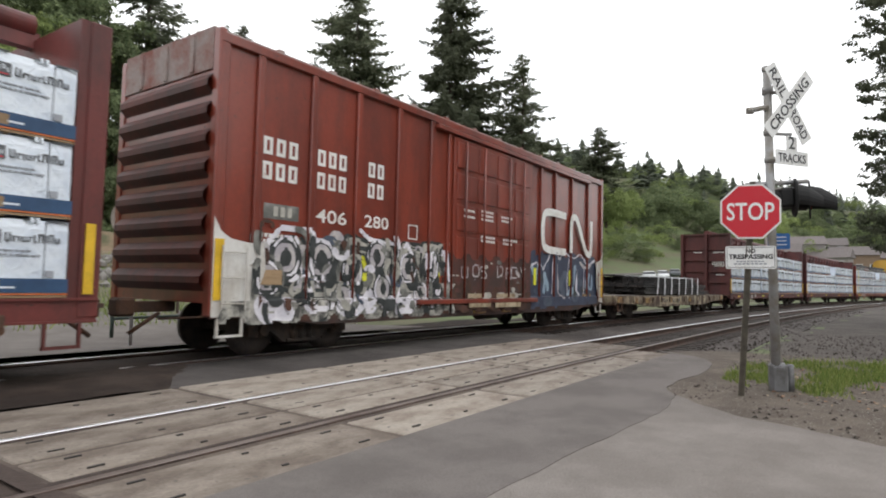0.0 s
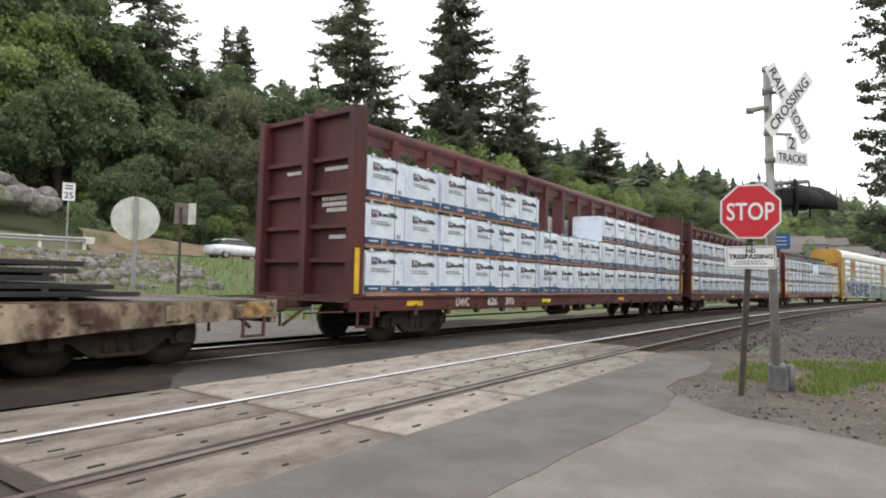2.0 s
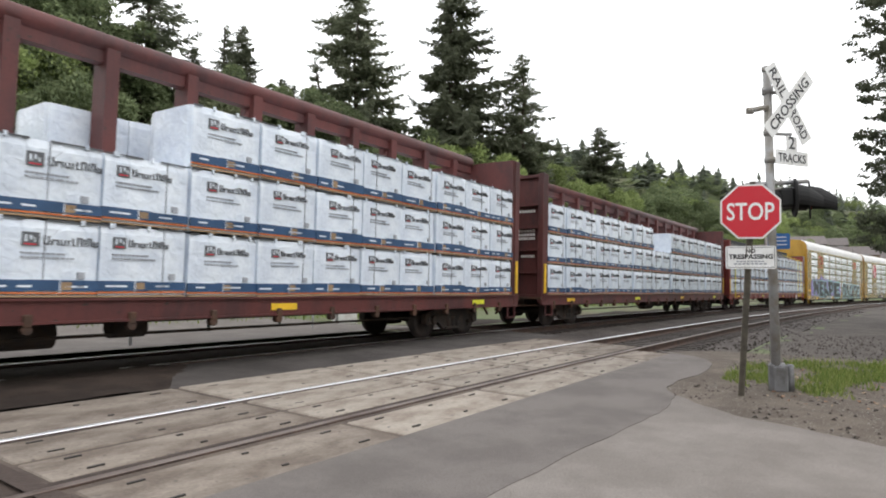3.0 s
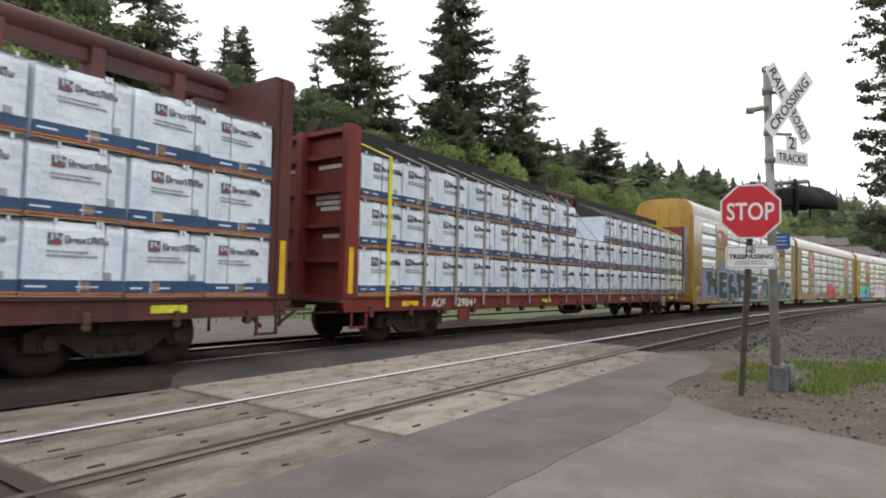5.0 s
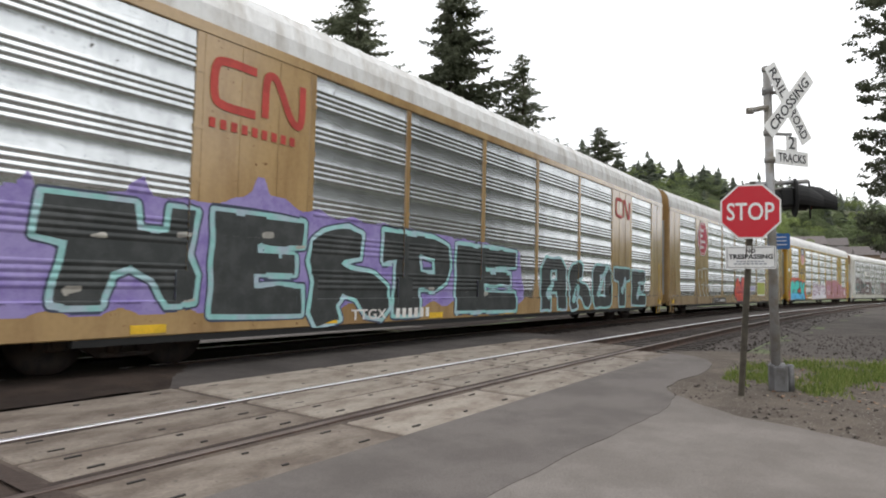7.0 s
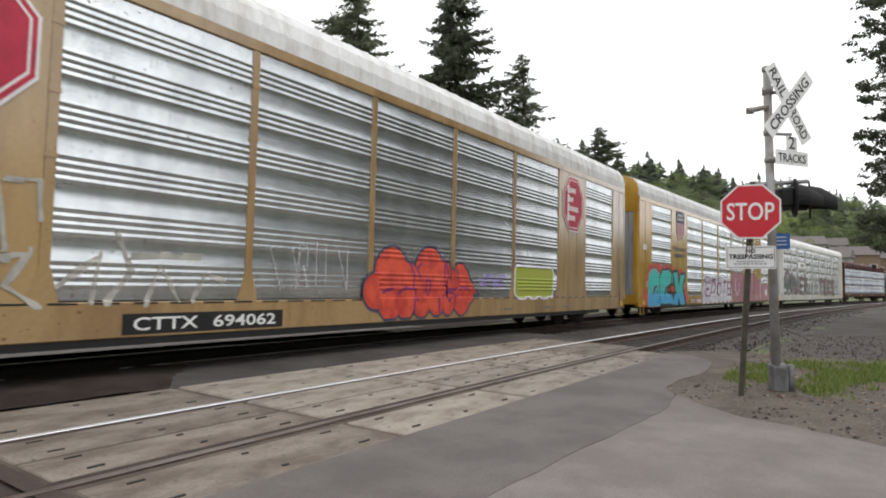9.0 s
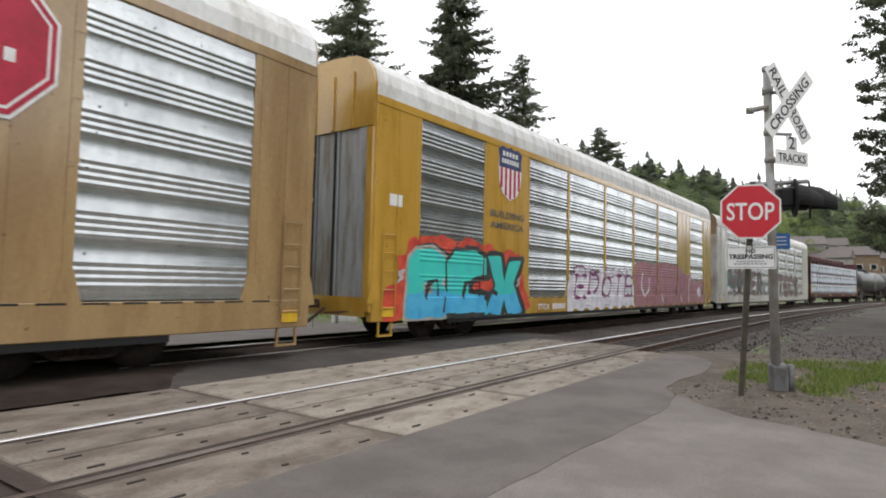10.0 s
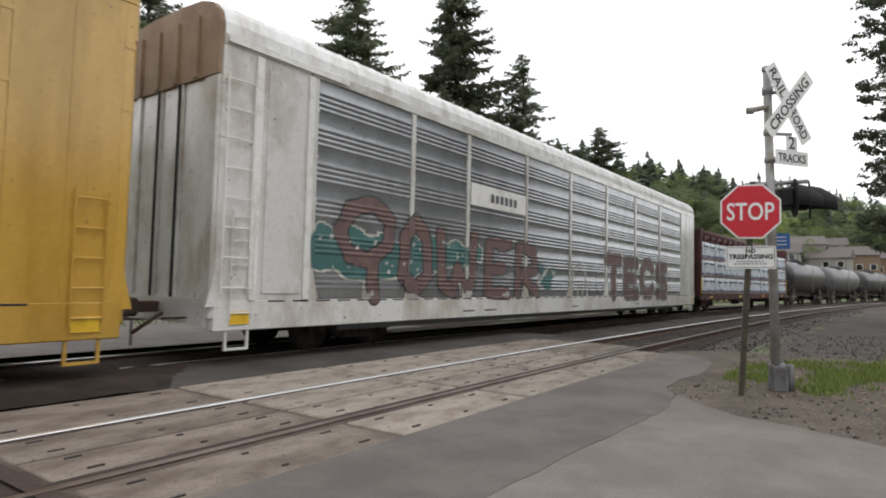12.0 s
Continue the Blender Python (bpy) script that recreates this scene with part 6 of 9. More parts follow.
        part("end_cap", bm, M["boxroof"], car, "paint-worn upper end panel")
        x0 = sgn * (h - 0.35)
        ladder(car, x0 - 0.22, x0 + 0.22, -HW - 0.08, list(np.arange(0.95, 2.0, 0.4)), M["dirtywhite"] if sgn < 0 else M["boxred"])
        stirrup(car, x0 - 0.22, x0 + 0.22, 0.76, M["dirtywhite"])
    # lettering stands as plain white blocks between the posts
    for x0, n, z in ((0.90, 3, 3.44), (2.1, 3, 3.44), (3.45, 2, 3.44), (0.90, 3, 3.02), (2.1, 3, 3.02), (3.45, 2, 3.02)):
        bm = B()
        for i in range(n):
            a, w = x0 - h + i * 0.27, 0.19
            for p, q, r, s in ((0, 0.065, 0, 0.30), (w - 0.065, w, 0, 0.30), (0.065, w - 0.065, 0.24, 0.30), (0.065, w - 0.065, 0.0, 0.06)):
                bx(bm, a + p, a + q, -HW + 0.053, -HW + 0.055, z + r, z + s)
        part("company_name", bm, M["white"], car, "white blocks of the faded company name")
    span(car, 0.95 - h, 1.70 - h, 2.36, 2.62, -HW + 0.056, M["spraygrey"], "faded_patch", "faded grey paint patch", d=0.003)
    bars(car, 1.15 - h, 2.41, 0.45, 0.17, 3, M["spraypale"], -0.052, "reporting_mark", 0.4)
    lettering("number", "406", 0.78, 0.25, M["white"], car, side(2.1 - h, 2.40, -0.06))
    lettering("number", "280", 0.72, 0.25, M["white"], car, side(3.38 - h, 2.42, -0.06))
    for x, z, w in ((6.7, 3.1, 0.5), (6.7, 2.95, 0.5), (7.5, 3.15, 0.6), (7.5, 3.05, 0.6), (7.5, 2.95, 0.6), (7.5, 2.5, 0.7), (7.5, 2.4, 0.7), (8.5, 3.1, 0.6), (8.5, 3.0, 0.4), (8.6, 2.5, 0.8), (8.6, 2.4, 0.5), (0.9, 2.05, 0.5), (0.9, 1.95, 0.4)):
        bars(car, x - h, z, w, 0.06, 6, M["white"], 0.076 if x > 6.3 else -0.055, "stencil", 0.3)
    bm = B()
    for a, b, c, d in ((0, 0.32, 0, 0.025), (0, 0.32, 0.295, 0.32), (0, 0.025, 0, 0.32), (0.295, 0.32, 0, 0.32)):
        bx(bm, 4.75 - h + a, 4.75 - h + b, -HW + 0.05, -HW + 0.055, 2.28 + c, 2.28 + d)
    part("data_box", bm, M["white"], car)
    worm(car, 11.05 - h, 2.42, 3.75, 1.2, M["white"], 0.022, "white ribbon emblem")
    # paint-worn white corner, reflectors
    wz = sorted(set([round(z, 3) for z in np.arange(0.6, 2.6, 0.035)]))
    box_depth = lambda z: 0.0125 if z < 1.0 else -0.058
    ZONES.clear()
    posts = (0.10, 0.78, 1.95, 3.12, 4.35, 5.5, 6.2, 10.25, 11.0, 12.0, 13.25, 14.6, 15.8)
    for a, b in zip(posts, posts[1:]):
        ZONES.append((a - h - 0.072, a - h + 0.072, 0.017, None))
        ZONES.append((a - h + 0.072, b - h - 0.072, 0.078 if 6.1 < a < 10 else None, None))
    bm = B()
    plate(bm, [(0.0 - h, 0.74), (0.0 - h, 2.3), (0.12 - h, 2.08), (0.3 - h, 1.97), (0.64 - h, 1.92), (0.94 - h, 1.93), (0.98 - h, 1.5), (0.84 - h, 1.1), (0.8 - h, 0.74)], 0.006)
    part("white_corner", bm, M["dirtywhite"], car, "worn white primer patch", m=Matrix.Translation((0, -HW - 0.012, 0)))
    span(car, 0.02 - h, 0.18 - h, 1.0, 1.95, -HW - 0.019, M["reflector"], "reflector", "yellow reflective strip", d=0.012)
    bm = B()
    plate(bm, [(15.32 - h, 1.3), (15.3 - h, 2.2), (15.55 - h, 2.25), (15.75 - h, 2.35), (15.88 - h, 2.6), (15.88 - h, 0.76), (15.5 - h, 0.8), (15.42 - h, 1.2)], 0.006)
    part("white_corner", bm, M["dirtywhite"], car, "worn white primer patch", m=Matrix.Translation((0, -HW - 0.012, 0)))
    span(car, 15.70 - h, 15.86 - h, 0.95, 2.0, -HW - 0.019, M["reflector"], "reflector", "yellow reflective strip", d=0.012)
    for x in (3.3, 5.75, 10.6, 13.1):
        span(car, x - h, x - h + 0.16, 1.35, 1.85, -HW + 0.045, M["lime"], "reflector", "lime reflective strip", d=0.012)
    z0 = 0.75
    fld = [[(0.5 - h, 0.95), (6.0 - h, 0.9)], [(0.9 - h, 1.3), (6.0 - h, 1.35)], [(1.6 - h, 1.75), (5.8 - h, 1.75)]]
    spray("graffiti_field", car, fld, 0.33, wz, box_depth, M["spraymix"], "grey sprayed field", 0.006, 0.12, 6)
    grng = random.Random(77)
    tones = ("spraypale", "spraygrey", "spraylilac", "spraywhite", "sprayblack", "spraypale", "spraysteel", "spraylilac", "spraygrey")
    for i in range(80):
        gx, gz = 0.75 + 5.1 * grng.random(), 0.85 + 1.15 * grng.random() ** 1.2
        a0, rr = grng.uniform(0, 6.28), grng.uniform(0.06, 0.24)
        arc = [(gx - h + rr * 0.8 * math.cos(a0 + k * 0.55), gz + rr * math.sin(a0 + k * 0.55)) for k in range(grng.randint(4, 9))]
        spray("graffiti", car, [arc], grng.uniform(0.02, 0.085), wz, box_depth, M[tones[i % 9]], "overlapping grey and white bubble strokes", 0.0150 + 0.00015 * i, 0.04, i)
    for x, z, r in ((1.42, 1.72, 0.36), (2.25, 1.70, 0.40), (3.05, 1.55, 0.30), (3.75, 1.85, 0.34), (3.95, 1.2, 0.3), (4.75, 1.65, 0.33), (5.55, 1.7, 0.34), (1.05, 1.35, 0.3), (5.2, 1.1, 0.26), (2.8, 1.05, 0.24)):
        bubbles("graffiti", car, [(x - h, z, r), (x - h + 0.15, z - 0.3, r * 0.6)], 0.0, wz, box_depth, M["sprayblack"], "black sprayed bubble", 0.0295)
        for k, rr in enumerate((r * 0.95, r * 0.6)):
            ring = [(x - h + rr * 0.85 * math.cos(a * 0.42 + x * 3), z + rr * math.sin(a * 0.42 + x * 3)) for a in range(12 + 2 * k)]
            spray("graffiti_line", car, [ring], 0.022 + 0.03 * k, wz, box_depth, M[("spraywhite", "spraylilac")[k]], "white sprayed ring", 0.0305 + 0.0008 * k, 0.02, x)
    for i in range(90):
        gx, gz = 0.8 + 5.2 * grng.random(), 0.78 + 1.35 * grng.random()
        a0, rr = grng.uniform(0, 6.28), grng.uniform(0.05, 0.3)
        arc = [(gx - h + rr * 0.8 * math.cos(a0 + k * 0.5), gz + rr * math.sin(a0 + k * 0.5)) for k in range(grng.randint(3, 8))]
        spray("graffiti", car, [arc], grng.choice((0.012, 0.02, 0.03, 0.06)), wz, box_depth, M[("sprayblack", "spraypale", "spraygrey", "spraywhite", "sprayblack", "spraygrey", "grime")[i % 7]], "overlapping black, white and grey strokes", 0.0325 + 0.0001 * i, 0.03, i)
    tag(car, h, "COBOSE", 1.15, 1.12, 4.9, 0.92, M["spraypale"], M["sprayblack"], 0.075, "pale grey bubble letters", 31, 0.45, depth=box_depth)
    for x0, x1, z0, z1 in ((6.95, 7.95, 0.76, 0.86), (8.2, 9.55, 0.74, 0.86), (6.95, 7.6, 0.99, 1.1), (8.3, 9.3, 0.99, 1.1)):
        span(car, x0 - h, x1 - h, z0, z1, -HW - (0.122 if z0 < 0.9 else 0.08), M["cream"], "paint_patch", "worn cream paint patch", d=0.004)
    for x0, x1 in ((7.3, 7.9), (8.7, 9.2)):
        span(car, x0 - h, x1 - h, 0.60, 0.68, -HW - 0.012, M["oldpatch"], "reflector", "faded yellow strip", d=0.006)
    spray("graffiti_line", car, [[(1.0 - h, 1.9), (1.3 - h, 2.2), (1.9 - h, 2.22), (2.3 - h, 1.95)], [(3.25 - h, 2.35), (3.5 - h, 2.18), (4.3 - h, 2.12), (4.45 - h, 1.95)], [(4.5 - h, 1.9), (4.7 - h, 2.15), (4.9 - h, 1.95)], [(5.5 - h, 1.4), (5.55 - h, 2.0), (6.1 - h, 2.05), (6.2 - h, 1.4)]], 0.045, wz, box_depth, M["spraywhite"], "white outline arcs over the letters", 0.017)
    spray("grime", car, [[(6.3 - h, 1.25), (10.2 - h, 1.2)], [(6.4 - h, 1.7), (10.1 - h, 1.75)]], 0.30, wz, box_depth, M["doorgrime"], "dark brown grime on the door", 0.002, 0.14, 5)
    spray("grime", car, [[(5.6 - h, 1.05), (10.2 - h, 1.02)], [(6.3 - h, 1.3), (7.0 - h, 1.25)], [(8.8 - h, 1.35), (9.9 - h, 1.3)], [(0.7 - h, 0.78), (15.6 - h, 0.78)]], 0.13, wz, box_depth, M["grime"], "dark brown grime low on the side", 0.003, 0.09, 5)
    for i in range(16):
        gx, gz = 6.3 + 3.7 * grng.random(), 1.0 + 1.1 * grng.random()
        spray("graffiti", car, [[(gx - h, gz), (gx - h + grng.uniform(0.03, 0.2), gz + grng.uniform(-0.1, 0.1))]], grng.uniform(0.02, 0.06), wz, box_depth, M[("spraypale", "grime", "spraygrey", "grime", "spraylilac")[i % 5]], "small smudged paint marks on the door", 0.0035 + 0.0002 * i, 0.05, i)
    spray("graffiti_line", car, word("COBOSE", 1.15 - h, 1.12, 4.9, 0.92, 0, 0.6, 33), 0.03, wz, box_depth, M["sprayblack"], "black strokes in the letters", 0.016)
    spray("graffiti", car, word("SCOXBS", 0.8 - h, 0.78, 5.2, 0.35, 0, 0.6, 37), 0.07, wz, box_depth, M["spraywhite"], "white scribbles low on the side", 0.010, 0.03, 2)
    spray("graffiti", car, word("UOS DREY", 6.6 - h, 1.52, 3.3, 0.26, 0, 0.4, 41), 0.017, wz, box_depth, M["spraylilac"], "small white scrawl on the door", 0.004)
    spray("graffiti", car, [[(7.3 - h, 1.06), (8.0 - h, 1.06)], [(8.4 - h, 1.05), (9.6 - h, 1.06)]], 0.075, wz, box_depth, M["spraypale"], "pale patches on the door", 0.004, 0.05, 3)
    nv = [[(10.35, 0.66), (10.3, 2.15), (10.9, 2.2), (11.0, 2.4), (11.6, 2.3), (12.1, 2.4), (12.9, 2.3), (13.3, 2.45), (14.2, 2.3), (15.3, 2.35), (15.5, 1.9), (15.4, 0.72)]]
    shape("graffiti_field", car, [[(a - h, b) for a, b in lp] for lp in nv], 0.0, wz, box_depth, M["spraynavy"], "dark blue sprayed field", 0.006, edge=0.05)
    for i in range(16):
        gx, gz = 10.6 + 4.9 * grng.random(), 0.95 + 1.1 * grng.random()
        a0, rr = grng.uniform(0, 6.28), grng.uniform(0.15, 0.4)
        arc = [(gx - h + rr * 0.8 * math.cos(a0 + k * 0.5), gz + rr * math.sin(a0 + k * 0.5)) for k in range(grng.randint(3, 7))]
        spray("graffiti", car, [arc], grng.uniform(0.04, 0.15), wz, box_depth, M[("spraysteel", "spraynavy", "sprayblack", "spraysteel")[i % 4]], "dark blue overlapping strokes", 0.0065 + 0.0002 * i, 0.05, i)
    for pts_, rr, mt_ in (([(11.3, 1.2), (11.35, 1.65), (11.55, 1.25)], 0.09, "spraypaleblue"), ([(13.0, 1.05), (13.4, 1.3), (13.6, 1.95)], 0.10, "spraypaleblue"), ([(13.75, 1.9), (13.7, 1.2), (13.9, 1.05)], 0.05, "spraywhite"), ([(12.2, 2.0), (12.3, 1.1), (12.6, 0.95)], 0.05, "spraylilac"), ([(14.6, 1.75), (14.5, 1.3), (15.0, 1.25), (15.05, 1.7)], 0.06, "spraypaleblue"),
                          ([(10.5, 1.9), (10.75, 1.5), (10.9, 1.95)], 0.06, "spraypaleblue"), ([(14.0, 2.15), (14.4, 1.95), (14.9, 2.1)], 0.07, "spraylilac")):
        spray("graffiti", car, [[(x - h, z) for x, z in pts_]], rr, wz, box_depth, M[mt_], "pale blue shapes on dark blue", 0.0115, 0.04, 3)
    spray("graffiti_line", car, [[(x - h, z) for x, z in ((10.15, 1.85), (10.8, 2.0), (11.2, 1.8), (11.8, 2.38), (12.4, 2.2), (12.8, 2.42), (13.4, 2.2), (14.0, 2.42), (14.6, 2.1), (15.3, 2.25), (15.6, 1.8), (15.62, 0.95))], [(x - h, z) for x, z in ((11.9, 2.2), (11.85, 1.1))], [(x - h, z) for x, z in ((13.1, 2.2), (12.95, 1.5), (13.0, 0.9))], [(x - h, z) for x, z in ((14.35, 2.0), (14.3, 1.0))]], 0.022, wz, box_depth, M["spraywhite"], "white outline of the letters", 0.013, 0.01, 3)
    span(car, 14.2 - h, 14.9 - h, 0.92, 1.08, -HW + 0.035, M["stud"], "placard", "tan placard board")
    span(car, 0.75 - h, 1.35 - h, 1.25, 1.5, -HW + 0.035, M["stud"], "placard", "tan placard board")


# ---- flatcar with stacked steel ----
def flatcar():
    L = 16.3
    car = car_base("flatcar", L, -85.92, L / 2 - 2.3, "rusty cream-painted flatcar loaded with dark steel bars", "freight car")
    h = L / 2
    rng = random.Random(9)
    brake_gear(car, h, rng)
    bm = B()
    plate(bm, [(-h, 0.98), (-h, 0.72), (-h + 2.6, 0.62), (-h + 4.2, 0.50), (h - 4.2, 0.50), (h - 2.6, 0.62), (h, 0.72), (h, 0.98)], 0.07)
    part("side_sill", bm, M["flat"], car, "cream paint flaking to rust", m=Matrix.Translation((0, -HW + 0.09, 0)))
    bm = B()
    plate(bm, [(-h, 0.98), (-h, 0.72), (-h + 2.6, 0.62), (h - 2.6, 0.62), (h, 0.72), (h, 0.98)], 0.07)
    part("side_sill", bm, M["flat"], car, "cream paint flaking to rust", m=Matrix.Translation((0, HW, 0)))
    for sgn in (-1, 1):
        bm = B()
        bx(bm, *sorted((sgn * (h - 0.06), sgn * (h + 0.08))), -HW + 0.02, HW - 0.02, 0.62, 1.0, bev=0.02)
        part("end_sill", bm, M["flat"], car)
        x0 = sgn * (h - 0.4)
        stirrup(car, x0 - 0.2, x0 + 0.2, 0.74, M["rust"])
        span(car, x0 - 0.25, x0 + 0.3, 0.74, 0.95, -HW + 0.015, M["oldpatch"], "reflector", "faded orange reflector panel", d=0.012)
    for i in range(34):
        bm = B()
        x = -h + 0.02 + i * L / 34
        bx(bm, x, x + L / 34 - 0.015, -HW + 0.1, HW - 0.1, 0.94, 1.0 + rng.uniform(-0.006, 0.006))
        part("deck_plank", bm, M["deckwood"], car)
    for i in range(14):
        x = -h + 0.7 + i * (L - 1.4) / 13
        bm = B()
        bx(bm, x - 0.08, x + 0.08, -HW - 0.035, -HW + 0.02, 0.70, 0.93, bev=0.02)
        part("stake_pocket", bm, M["flat"], car)
    span(car, 5.3 - h, 8.3 - h, 0.60, 0.93, -HW + 0.0185, M["cream"], "paint_patch", "worn cream paint patch", d=0.003)
    bars(car, 5.5 - h, 0.67, 1.0, 0.19, 6, M["signink"], -0.015, "company_mark", 0.6)
    lettering("number", "510", 0.72, 0.2, M["signink"], car, side(6.85 - h, 0.66, -0.015))
    bars(car, 7.6 - h, 0.66, 0.4, 0.2, 2, M["signink"], -0.015, "number_text", 0.25)
    for x, w in ((6.55, 0.3), (3.2, 0.6), (9.4, 0.5), (1.9, 0.45)):
        span(car, x - h, x - h + w, 0.68, 0.9, -HW + 0.012, M["oldpatch"], "faded_panel", "faded orange paint patch", d=0.006)
    # layers of long bars on cross battens
    for k in range(8):
        z = 1.06 + k * 0.098
        x0, x1 = (3.6 if k < 5 else 4.3 + 0.12 * k) + rng.uniform(-0.15, 0.15), (13.2 if k < 5 else 12.2 - 0.15 * k) + rng.uniform(-0.2, 0.25)
        if k in (0, 1):
            x1 += 0.7
        for j in range(10):
            y = -1.22 + j * 0.265 + rng.uniform(-0.01, 0.01)
            bm = B()
            bx(bm, x0 - h + rng.uniform(-0.1, 0.1), x1 - h + rng.uniform(-0.1, 0.1), y - 0.115, y + 0.115, z, z + 0.066, bev=0.006)
            part("steel_bar", bm, M["darksteel"], car)
        for x in np.arange(x0 + 0.4, x1 - 0.2, 1.5):
            bm = B()
            bx(bm, x - h - 0.04, x - h + 0.04, -1.33, 1.33, z - 0.032, z)
            part("batten", bm, M["darksteel"], car)
    bm = B()
    bx(bm, 4.1 - h, 12.5 - h, 0.2, 1.3, 1.84, 1.9)
    part("steel_sheet", bm, M["darksteel"], car)
    for i, x in enumerate((5.11, 6.13, 7.13, 8.3, 9.35, 10.5, 11.5)):
        lean = (0.18, 0.05, 0.06, 0.03, 0.12, 0.02, 0.05)[i]
        bm = B()
        for dx in (-0.035, 0.045):
            v = [(x - h + dx, -1.38, 1.02), (x - h + dx + lean, -1.38, 1.86), (x - h + dx + lean, 1.36, 1.88)]
            for a, b in zip(v, v[1:]):
                a, b = Vector(a), Vector(b)
                w = Vector((0.032, 0, 0))
                t = Vector((0, -0.012, 0.012))
                q = [bm.verts.new(p) for p in (a - w, a + w, b + w, b - w)]
                r = [bm.verts.new(p) for p in (a - w + t, a + w + t, b + w + t, b - w + t)]
                for f in ((r[0], r[1], r[2], r[3]), (q[3], q[2], q[1], q[0]), (q[0], q[1], r[1], r[0]), (q[1], q[2], r[2], r[1]), (q[2], q[3], r[3], r[2]), (q[3], q[0], r[0], r[3])):
                    bm.faces.new(f)
        bx(bm, x - h - 0.06 + lean * 0.4, x - h + 0.08 + lean * 0.4, -1.42, -1.385, 1.36, 1.5, bev=0.02)
        part("strap", bm, M["strap"], car, "white webbing strap with ratchet")


# ---- centerbeam cars with wrapped bundles ----
PACKS = {}


def pack_mesh(length, tall, depth, seed):
    """A wrapped bundle: slightly slack film over a stack of boards."""
    bm = B()
    bmesh.ops.create_cube(bm, size=1.0)
    bmesh.ops.subdivide_edges(bm, edges=bm.edges[:], cuts=7, use_grid_fill=True)
    for v in bm.verts:
        c = Vector((v.co.x * length, v.co.y * depth, (v.co.z + 0.5) * tall))
        n = noise.noise(Vector((c.x * 3.1, c.z * 3.7 + seed, c.y * 3 + seed * 7))) + 0.5 * noise.noise(Vector((c.x * 8 + c.z * 5, c.z * 3 + seed, seed * 3.0)))
        c.y += math.copysign(0.013 * n, v.co.y)
        c.z += 0.012 * n if v.co.z > 0.4 else 0
        if abs(v.co.z) > 0.49 and abs(v.co.y) > 0.49:
            c.z -= math.copysign(0.015, v.co.z)
            c.y -= math.copysign(0.02, v.co.y)
        if abs(v.co.x) > 0.49 and abs(v.co.y) > 0.49:
            c.x -= math.copysign(0.02, v.co.x)
            c.y -= math.copysign(0.012, v.co.y)
        v.co = c
    return bm


